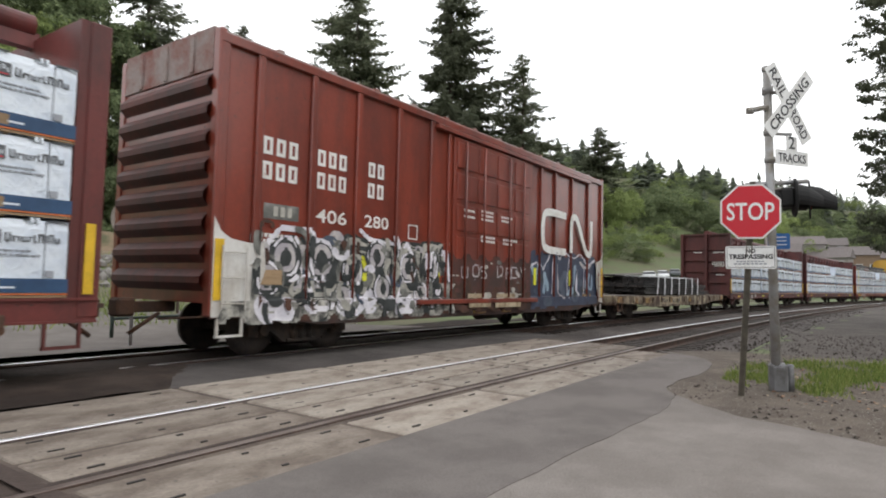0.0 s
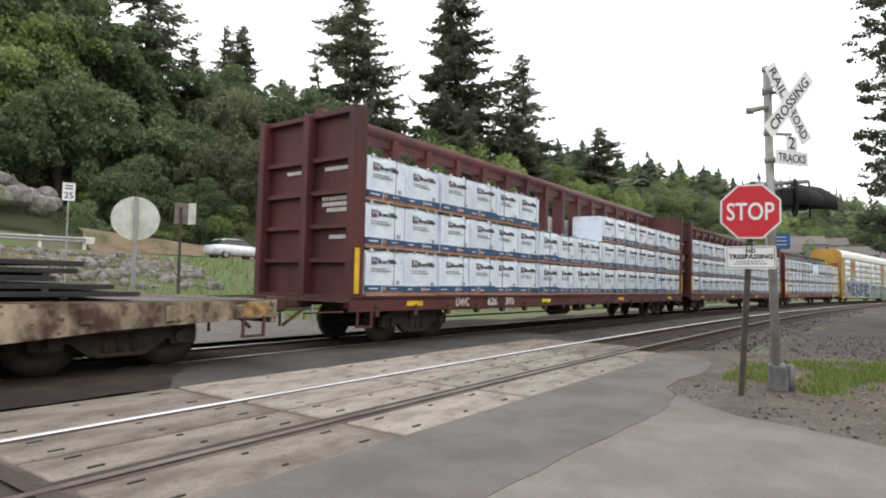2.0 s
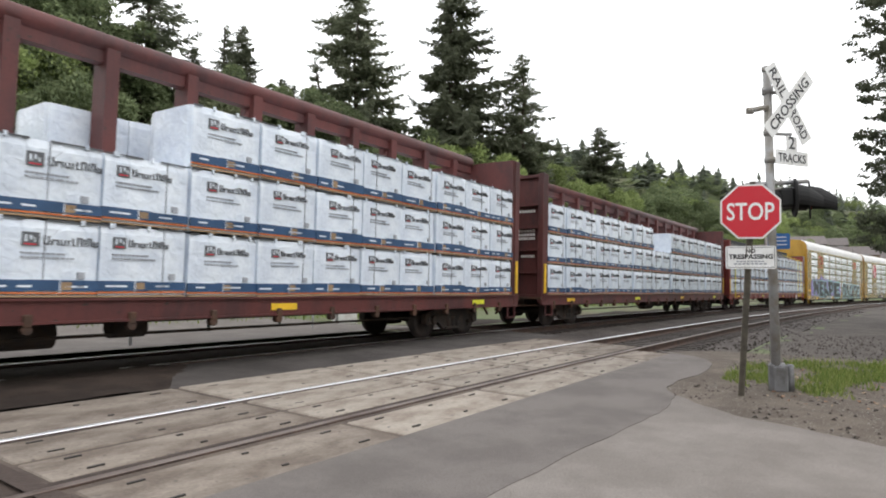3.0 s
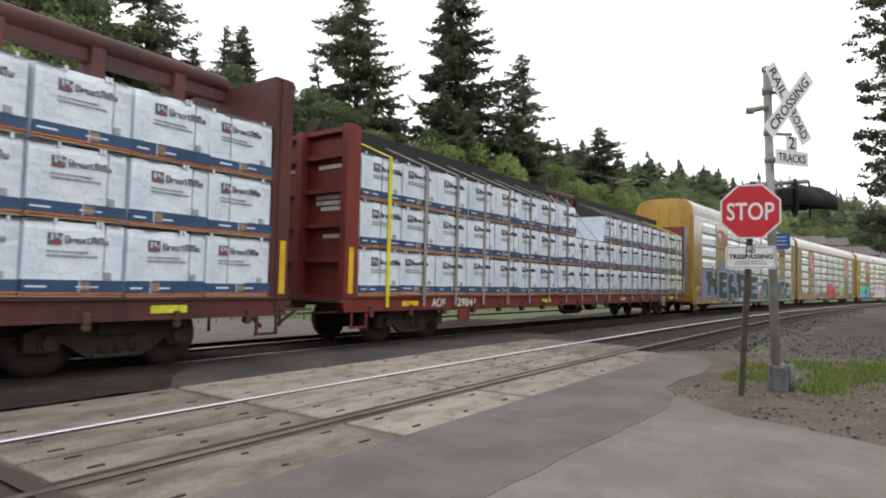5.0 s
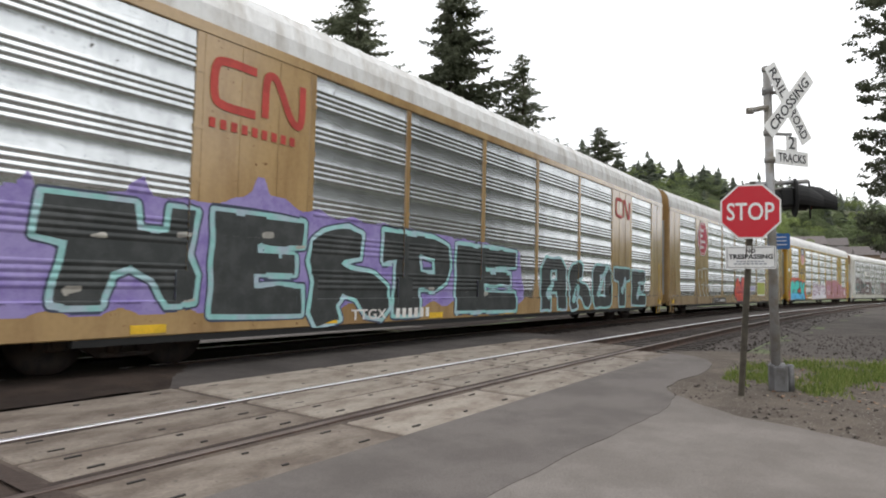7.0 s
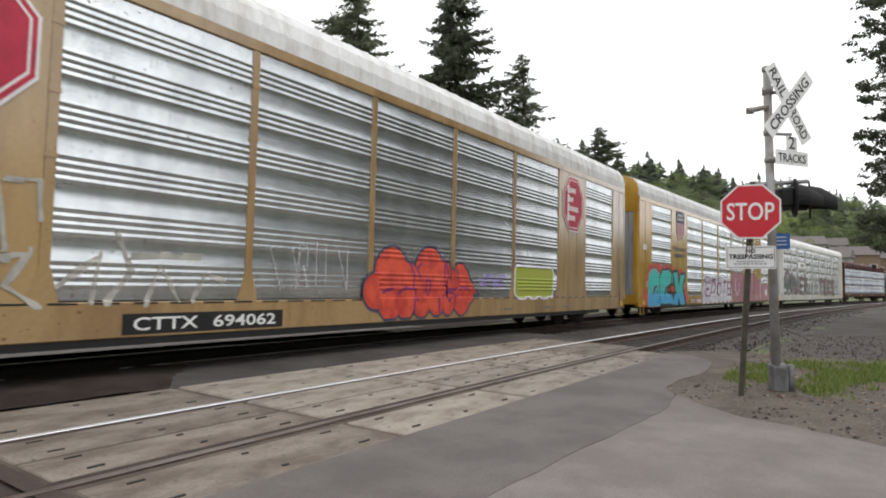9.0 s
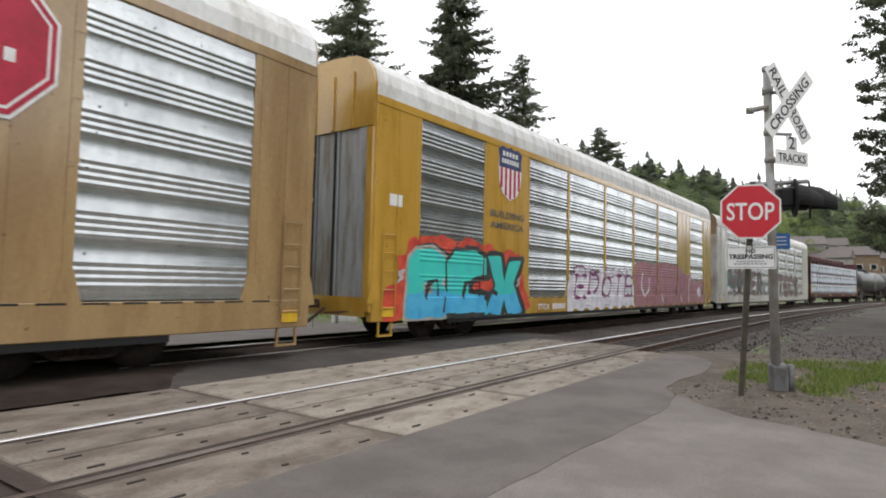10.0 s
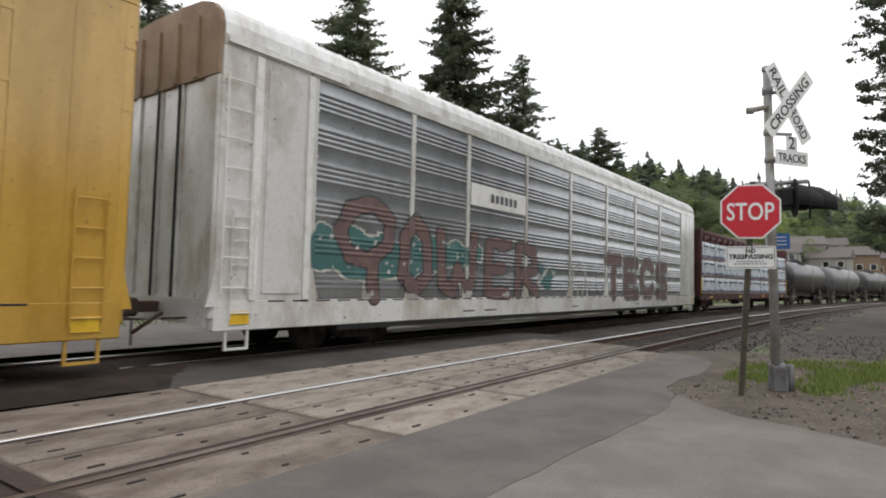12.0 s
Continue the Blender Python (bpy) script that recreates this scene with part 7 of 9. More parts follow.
def print_mesh(length, tall, depth, seed):
    """Printing on the film: a navy band over an orange line, a dark square mark, bars for the words, staples and folds."""
    rng = random.Random(seed + 40)
    bm = B()
    y = -depth / 2 - 0.022
    h = length / 2
    b0, b1 = 0.075 + rng.uniform(-0.015, 0.01), 0.215 + rng.uniform(-0.015, 0.02)
    cut = rng.uniform(-0.3, 0.3)
    bx(bm, -h + 0.003, cut, y, y + 0.03, b0, b1, 0)
    bx(bm, cut, h - 0.003, y, y + 0.03, b0 + rng.uniform(-0.012, 0.012), b1 + rng.uniform(-0.02, 0.02), 0)
    bx(bm, -h + 0.006, h - 0.006, y, y + 0.03, b0 - 0.028, b0 - 0.008, 1)
    bx(bm, -h + 0.01, h - 0.01, y + 0.004, y + 0.03, 0.0, 0.022, 3)
    for i in range(rng.randint(2, 4)):
        x = rng.uniform(-h + 0.05, h - 0.25)
        bx(bm, x, x + rng.uniform(0.12, 0.24), y - 0.002, y, b0 + 0.05, b0 + 0.075, 6)
    bx(bm, h - 0.26, h - 0.17, y, y + 0.03, b1 + 0.02, b1 + 0.105, 4)
    lx = rng.uniform(-h + 0.1, h - 0.4)
    bx(bm, lx, lx + 0.12, y - 0.002, y, b0 + 0.02, b1 - 0.02, 3)
    bx(bm, lx - 0.02, lx - 0.008, y - 0.002, y, b0 - 0.02, b1 + 0.012, 6)
    x = -h + 0.10 + rng.uniform(0.0, 0.24)
    k = rng.uniform(0.92, 1.1)
    z = 0.62 + rng.uniform(-0.03, 0.04)
    a = x
    bx(bm, x, x + 0.17 * k, y, y + 0.03, z, z + 0.15 * k, 2)
    bx(bm, x + 0.025, x + 0.145 * k, y - 0.002, y + 0.03, z + 0.012, z + 0.028, 5)
    bx(bm, x + 0.03, x + 0.052, y - 0.003, y + 0.02, z + 0.05, z + 0.13, 6)
    bx(bm, x + 0.082, x + 0.104, y - 0.003, y + 0.02, z + 0.075, z + 0.13, 6)
    bx(bm, x + 0.128, x + 0.142, y - 0.003, y + 0.02, z + 0.05, z + 0.10, 6)
    # the name beside it, as bars
    x += 0.215 * k
    for i, wd in enumerate((0.055, 0.075, 0.05, 0.03, 0.03, 0.055, 0.012, 0.05, 0.05)):
        if x + wd * k < h - 0.02:
            up = (0.10 if i in (0, 5, 7) else 0.085 if i in (4, 6) else 0.062) * k
            for q in ((0.0, wd - 0.013) if wd > 0.03 else (0.0,)):
                bx(bm, x + q * k, x + (q + 0.012) * k, y, y + 0.03, z + 0.025, z + 0.025 + up, 2)
            if wd > 0.02:
                bx(bm, x, x + wd * k, y + 0.001, y + 0.03, z + 0.025 + (up - 0.014) * (i % 2), z + 0.039 + (up - 0.014) * (i % 2), 2)
        x += (wd + 0.02) * k
    for i, w in enumerate((0.50, 0.62)):
        for q in range(int(w / 0.055)):
            if a + q * 0.055 + 0.06 < h:
                bx(bm, a + q * 0.055, a + q * 0.055 + rng.uniform(0.03, 0.05), y + 0.004, y + 0.03, z - 0.095 - i * 0.05, z - 0.074 - i * 0.05, 4)
    if rng.random() < 0.6:
        sx = rng.uniform(-0.4, 0.45)
        bx(bm, sx, sx + 0.007, y + 0.003, y + 0.03, 0.03, 0.93, 4)
    x = -h + 0.02
    while x < h - 0.08:
        w = rng.uniform(0.05, 0.3)
        if rng.random() < 0.72:
            bx(bm, x, min(x + w, h - 0.01), y + 0.006, y + 0.03, 0.927 + rng.uniform(-0.006, 0.004), 0.944, 2)
        x += w + 0.01
    for i in range(rng.randint(1, 3)):
        x = rng.uniform(-h + 0.05, h - 0.1)
        bx(bm, x, x + 0.035, y, y + 0.03, 0.90, 0.965, 6)
    return bm


def pack(car, x, tier, near, seed, plain=False, pitch=1.232):
    """One bundle in tier 0 to 2 at x (its middle), on the near or the far side of the beam."""
    tall, depth, length = 0.946, 1.2, 1.222
    key = (round(length, 2), seed * 5 % 9)
    y = -0.91 if near else 0.91
    m = Matrix.Translation((x, y, 1.06 + tier * 0.962)) @ pose(((seed * 13) % 5 - 2) * 0.006, ((seed * 29) % 9 - 4) * 0.006, 0, ((seed * 11) % 5 - 2) * 0.25, ((seed * 17) % 7 - 3) * 0.12, ((seed * 37) % 7 - 3) * 0.22) @ Matrix.Diagonal((pitch / 1.232, 1, 0.985 + ((seed * 7) % 5) * 0.005, 1))
    if key not in PACKS:
        o = part("lumber_pack", pack_mesh(length, tall, depth, seed * 5 % 9), M["wrap"], car, m=m, smooth=False)
        PACKS[key] = [o, None]
    else:
        o = again(PACKS[key][0], car, m)
    o["label"] = "white film-wrapped pack of siding boards"
    if near and not plain:
        if PACKS[key][1] is None:
            PACKS[key][1] = part("wrap_print", print_mesh(length, tall, depth, seed * 5 % 9), [M["blue"], M["orange"], M["ink"], M["stud"], M["greyink"], M["redink"], M["wrap"]], o, "navy and orange printed band with dark marks")
        else:
            p = again(PACKS[key][1], o)
            p["label"] = "navy and orange printed band with dark marks"


def centerbeam(front, L, paint, step, label, seed, mark="", number="", straps=False, plain=False, bulk=4.62, chord=4.83, net=False):
    """step: (x where the third tier of the front half ends, x where it begins again)."""
    car = car_base("centerbeam_flatcar", L, front, L / 2 - 2.6, label, "freight car")
    h = L / 2
    rng = random.Random(seed)
    brake_gear(car, h, rng)
    for sgn in (-1, 1):
        bm = B()
        plate(bm, [(-h, 1.05), (-h, 0.74), (h, 0.74), (h, 1.05)], 0.06)
        bx(bm, -h, h, -0.10, 0.0, 1.02, 1.05)
        bx(bm, -h, h, -0.10, 0.0, 0.74, 0.77)
        part("side_sill", bm, paint, car, m=Matrix.Translation((0, -HW + 0.08, 0)) if sgn < 0 else Matrix.Translation((0, HW, 0)))
    bm = B()
    bx(bm, -h, h, -HW + 0.1, HW - 0.1, 0.96, 1.045)
    part("deck", bm, paint, car)
    for i in range(int(L / 1.24)):
        x = -h + 0.75 + i * 1.24
        bm = B()
        bx(bm, x - 0.05, x + 0.05, -HW - 0.03, -HW + 0.05, 0.70, 0.86, bev=0.015)
        tube(bm, (x, -HW - 0.02, 0.68), (x, -HW + 0.1, 0.68), 0.06, n=8)
        part("winch", bm, M["rust"], car)
    for i in range(4):
        x = -h + 1.7 + i * (L - 4.1) / 3
        span(car, x, x + 0.55, 0.83, 0.94, -HW + 0.016, M["lime"] if i % 2 else M["reflector"], "reflector", "yellow reflective strip", d=0.008)
    # end bulkheads with ribs and a walk
    for sgn in (-1, 1):
        bm = B()
        xa, xb = sorted((sgn * (h - 0.36), sgn * (h - 0.24)))
        bx(bm, xa, xb, -HW + 0.04, HW - 0.04, 1.0, bulk)
        part("bulkhead", bm, paint, car, "ribbed steel end bulkhead")
        bk = car.children[-1]
        ribs = []
        for y in (-HW + 0.1, -0.05, HW - 0.1):
            bm = B()
            bx(bm, *sorted((sgn * (h - 0.24), sgn * (h + 0.02))), y - 0.09, y + 0.09, 0.8, bulk, bev=0.015)
            part("bulkhead_post", bm, paint, bk)
        for z in (1.0, 1.75, 2.45, 3.15, 3.85, bulk - 0.06):
            bm = B()
            bx(bm, *sorted((sgn * (h - 0.24), sgn * (h - 0.10))), -HW + 0.06, HW - 0.06, z - 0.04, z + 0.05)
            part("bulkhead_rib", bm, paint, bk)
        span(car, sgn * (h - 0.13) - 0.06, sgn * (h - 0.13) + 0.06, 1.1, 2.0, -HW + 0.005, M["reflector"], "reflector", "yellow reflective strip")
        if sgn < 0:
            for z, w, y in ((3.62, 0.55, 0.25), (3.62, 0.7, -1.1), (3.0, 0.75, -1.1), (2.88, 0.75, -1.1), (2.76, 0.6, -1.1), (2.2, 0.5, -1.1)):
                bm = B()
                for q in range(7):
                    bx(bm, -h + 0.21, -h + 0.242, y + q * w / 7, y + (q + 0.65) * w / 7, z, z + 0.08)
                part("stencil", bm, M["white"], bk)
        bm = B()
        bx(bm, *sorted((sgn * (h - 0.3), sgn * (h + 0.1))), -HW + 0.02, HW - 0.02, 0.92, 0.98)
        part("end_platform", bm, M["rust"], car)
        x0 = sgn * (h - 0.4)
        stirrup(car, x0 - 0.2, x0 + 0.2, 0.76, paint)
        ladder(car, x0 - 0.0, x0 + 0.3, HW - 0.02, list(np.arange(1.2, 4.2, 0.4)), paint)
    # centre beam
    bm = B()
    tube(bm, (-h + 0.36, 0, chord), (h - 0.36, 0, chord), 0.17, n=16)
    bx(bm, -h + 0.3, h - 0.3, -0.10, 0.10, chord - 0.32, chord - 0.1)
    part("top_chord", bm, M["shadowsteel"] if net else paint, car, "heavy top chord of the centre beam")
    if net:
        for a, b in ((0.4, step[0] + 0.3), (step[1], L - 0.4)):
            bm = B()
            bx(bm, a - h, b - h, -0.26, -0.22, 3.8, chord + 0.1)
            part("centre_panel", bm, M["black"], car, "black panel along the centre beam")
    n = int(L / 1.3)
    for i in range(1, n):
        x = -h + i * L / n
        bm = B()
        bx(bm, x - 0.1, x + 0.1, -0.2, 0.2, 1.04, chord - 0.1)
        part("beam_post", bm, paint, car)
        if i % 3 == 1:
            bm = B()
            for sg in (0, 1):
                a, b = Vector((x, 0, 2.6 if sg else chord - 0.3)), Vector((x + L / n, 0, chord - 0.3 if sg else 2.6))
                tube(bm, a, b, 0.07, n=6)
            part("brace", bm, paint, car)
    # load
    i = 0
    pitch = (L - 0.74) / 18
    for tier in range(3):
        x = -h + 0.37
        while x + 1.0 < h - 0.34:
            gone = tier == 2 and step and step[0] - h < x + 0.6 < step[1] - h
            for near in (True, False):
                gone_far = tier == 2 and step and step[0] - h < x + 0.6 < step[1] - h - 1.2
                if not (gone if near else gone_far):
                    pack(car, x + pitch / 2, tier, near, i + seed, plain, pitch)
            x += pitch
            i += 1
    # spacers under the tiers
    for tier in (1, 2):
        spacer = None
        for x in np.arange(-h + 0.7, h - 0.5, 0.62):
            if tier == 2 and step and step[0] - h < x < step[1] - h:
                continue
            mm = Matrix.Translation((x, -0.91, 1.06 + tier * 0.962))
            if spacer is None:
                bm = B()
                bx(bm, -0.045, 0.045, -0.59, 0.59, -0.018, 0.0)
                spacer = part("spacer", bm, M["stud"], car, m=mm)
            else:
                again(spacer, car, mm)
    if mark:
        w = 0.19 * len(mark)
        lettering("reporting_mark", mark, w, 0.21, M["white"], car, side(number[1] - h, 0.795, -0.017))
        x = number[2] - h
        for t in number[0].split():
            w = 0.155 * len(t)
            lettering("number", t, w, 0.2, M["white"], car, side(x, 0.795, -0.017))
            x += w + 0.42
    if net:
        bm = B()
        for a, b, c, d in ((0, 0.44, 0, 0.03), (0, 0.44, 0.37, 0.40), (0, 0.03, 0, 0.40), (0.41, 0.44, 0, 0.40), (0.2, 0.22, 0, 0.4), (0.0, 0.44, 0.18, 0.20)):
            bx(bm, 19.72 - h + a, 19.72 - h + b, -HW - 0.03, -HW - 0.012, 0.56 + c, 0.56 + d)
        part("data_box", bm, M["white"], car, "white framed data panel")
        span(car, 3.82 - h, 4.30 - h, 0.42, 0.70, -HW + 0.05, M["aokred"], "brake_placard", "red panel hung below the sill", d=0.03)
    if straps:
        for k in range(18):
            x = -h + 1.20 + k * 1.2205
            top = 1.06 + 0.962 * (2 if step[0] - h < x < step[1] - h else 3)
            col = M["yellow"] if k in (0, 16, 17) else M["strapgrey"]
            bm = B()
            bx(bm, x - 0.045, x + 0.045, -1.555, -1.535, 0.82, top)
            part("tie_strap", bm, col, car, "tie-down strap over the bundles")
            bm = B()
            v = [Vector((x - 0.045, -1.55, top - 0.01)), Vector((x + 0.045, -1.55, top - 0.01)), Vector((x + 0.045, -0.3, 4.5)), Vector((x - 0.045, -0.3, 4.5))]
            q = [bm.verts.new(p) for p in v]
            r = [bm.verts.new(p + Vector((0, -0.01, 0.014))) for p in v]
            for f in ((r[0], r[1], r[2], r[3]), (q[3], q[2], q[1], q[0]), (q[0], q[1], r[1], r[0]), (q[1], q[2], r[2], r[1]), (q[2], q[3], r[3], r[2]), (q[3], q[0], r[0], r[3])):
                bm.faces.new(f)
            part("tie_strap", bm, col, car, "tie-down strap over the bundles")
    return car


M["strapgrey"] = mat("grey_web", (0.30, 0.28, 0.25), 0.7, bump=0.1)


# ---- tank cars ----
def tankcar(front, paint, seed):
    L = 16.2
    car = car_base("tank_car", L, front, L / 2 - 2.2, "dark painted tank car with a walkway and ladders", "freight car")
    h = L / 2
    bm = B()
    R_, zc = 1.45, 2.55
    prof = [(0.0, 0.05), (0.06, 0.6), (0.22, 1.1), (0.5, 1.36), (0.8, R_)] + [(L - 1.6 - 0.8, R_), (L - 1.6 - 0.5, 1.36), (L - 1.6 - 0.22, 1.1), (L - 1.6 - 0.06, 0.6), (L - 1.6, 0.05)]
    turned(bm, prof, ((-h + 0.8, 0, zc), (1, 0, 0)), 36)
    part("tank", bm, paint, car, "horizontal cylindrical tank with domed ends")
    bm = B()
    bx(bm, -h, h, -0.35, 0.35, 0.8, 1.15)
    for sgn in (-1, 1):
        bx(bm, *sorted((sgn * (h - 1.6), sgn * h)), -1.4, 1.4, 0.98, 1.05)
        bx(bm, *sorted((sgn * (h - 3.0), sgn * (h - 2.2))), -1.1, 1.1, 0.9, 1.5)
    part("underframe", bm, M["shadowsteel"], car)
    bm = B()
    tube(bm, (0, 0, zc + R_ - 0.1), (0, 0, zc + R_ + 0.35), 0.45, n=18)
    bx(bm, -1.3, 1.3, -0.9, 0.9, zc + R_ - 0.02, zc + R_ + 0.03)
    for x in (-1.3, 1.3):
        for y in (-0.9, 0.9):
            tube(bm, (x, y, zc + R_ - 0.1), (x, y, zc + R_ + 0.8), 0.02, n=6)
    for y in (-0.9, 0.9):
        tube(bm, (-1.3, y, zc + R_ + 0.8), (1.3, y, zc + R_ + 0.8), 0.02, n=6)
    part("dome", bm, paint, car)
    ladder(car, -0.25, 0.25, -1.52, list(np.arange(1.2, 4.1, 0.35)), M["strapgrey"])
    for sgn in (-1, 1):
        bm = B()
        for y in (-1.35, 1.35):
            tube(bm, (sgn * (h - 0.1), y, 1.0), (sgn * (h - 0.1), y, 2.1), 0.02, n=6)
        tube(bm, (sgn * (h - 0.1), -1.35, 2.1), (sgn * (h - 0.1), 1.35, 2.1), 0.02, n=6)
        part("handrail", bm, M["strapgrey"], car)


centerbeam(-127.9, 22.9, M["beamred"], None, "dark red centerbeam flatcar stacked with white-wrapped siding", 61)
boxcar()
flatcar()
centerbeam(-67.7, 22.9, M["beammid"], (7.5, 12.5), "dark red centerbeam flatcar with three tiers of white-wrapped siding", 3, "DWC", ("626 395", 3.54, 4.96), bulk=4.85, chord=4.90)
centerbeam(-43.2, 22.6, M["beammid"], (10.4, 13.0), "dark red centerbeam flatcar fully stacked with white-wrapped siding", 17, bulk=4.8, chord=4.88)
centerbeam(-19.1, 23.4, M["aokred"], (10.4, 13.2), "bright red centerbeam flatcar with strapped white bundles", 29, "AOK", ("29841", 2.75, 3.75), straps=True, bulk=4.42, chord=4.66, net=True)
cn_rack()
kcs_rack()
up_rack()
white_rack()
centerbeam(121.1, 22.9, M["beamdark"], None, "dark centerbeam flatcar with plain white-wrapped lumber", 43)
tankcar(145.9, M["tank"], 1)
tankcar(163.6, M["tankgrey"], 2)
tankcar(181.4, M["tank"], 3)
tankcar(199.2, M["tank"], 4)


# ---- signs at the crossing ----
def octagon(r):
    return [(r * math.cos(math.pi / 8 + i * math.pi / 4) / math.cos(math.pi / 8), r * math.sin(math.pi / 8 + i * math.pi / 4) / math.cos(math.pi / 8)) for i in range(8)]


def rect(w, h, r=0.02):
    pts = []
    for cx, cz, a0 in ((w / 2 - r, h / 2 - r, 0), (-w / 2 + r, h / 2 - r, 90), (-w / 2 + r, -h / 2 + r, 180), (w / 2 - r, -h / 2 + r, 270)):
        for k in range(3):
            a = radians(a0 + 45 * k)
            pts.append((cx + r * math.cos(a), cz + r * math.sin(a)))
    return pts


def facing(p, bearing):
    """A pose at p whose local -y points along the bearing (degrees from +x)."""
    return Matrix.Translation(p) @ Euler((0, 0, radians(bearing + 90))).to_matrix().to_4x4()


def plate_part(name, pts, thick, material, parent, m, label="", dy=0.0):
    bm = B()
    plate(bm, pts, thick)
    return part(name, bm, material, parent, label, m=m @ Matrix.Translation((0, -dy, 0)))


def stop_sign():
    base, top = Vector((8.52, 1.28, -0.12)), Vector((8.43, 1.07, 2.66))
    st = empty("stop_sign", Matrix.Translation(base), label="red octagonal stop sign with a small notice on a steel post", category="road sign")
    bm = B()
    d = (top - base)
    plate(bm, [(-0.03, 0), (0.03, 0), (0.03, 1), (-0.03, 1)], 0.012)
    bx(bm, -0.036, -0.024, -0.04, 0.0, 0, 1)
    bx(bm, 0.024, 0.036, -0.04, 0.0, 0, 1)
    shear = Matrix(((1, 0, d.x, 0), (0, 1, d.y, 0), (0, 0, d.z, 0), (0, 0, 0, 1)))
    rot = Euler((0, 0, radians(192 + 90))).to_matrix().to_4x4()
    for v in bm.verts:
        v.co = shear @ (rot @ v.co)
    part("post", bm, M["postgreen"], st, "brown-stained steel channel post")
    m = facing(Vector((8.384, 1.099, 2.275)) - base, 192) @ pose(0, 0, 0, 0, 1.0, 0)
    face = plate_part("sign_face", octagon(0.342), 0.004, M["signwhite"], st, m)
    plate_part("red_field", octagon(0.321), 0.003, M["stopred"], face, Matrix.Identity(4), "red reflective field", 0.004)
    lettering("letters", "STOP", 0.535, 0.225, M["signwhite"], face, Matrix.Translation((-0.2675, -0.0075, -0.1125)))
    m2 = facing(Vector((8.43, 1.115, 1.70)) - base, 192) @ pose(0, 0, 0, 0, 0.3, 0)
    nt = plate_part("notice", rect(0.57, 0.285), 0.004, M["signwhite"], st, m2, "weathered white no trespassing notice")
    bm = B()
    for a, b, c, d_ in ((-0.27, 0.27, 0.122, 0.128), (-0.27, 0.27, -0.128, -0.122), (-0.27, -0.264, -0.128, 0.128), (0.264, 0.27, -0.128, 0.128)):
        bx(bm, a, b, -0.0055, -0.004, c, d_)
    part("border", bm, M["signink"], nt)
    lettering("letters", "NO", 0.11, 0.055, M["signink"], nt, Matrix.Translation((-0.055, -0.004, 0.055)), bold=0.035)
    lettering("letters", "TRESPASSING", 0.50, 0.06, M["signink"], nt, Matrix.Translation((-0.25, -0.004, -0.02)), bold=0.035)
    bm = B()
    for z, w in ((-0.06, 0.32), (-0.09, 0.38)):
        for i in range(8):
            bx(bm, -w / 2 + i * w / 8, -w / 2 + (i + 0.75) * w / 8, -0.0055, -0.004, z, z + 0.018)
    part("small_print", bm, M["greyink"], nt)


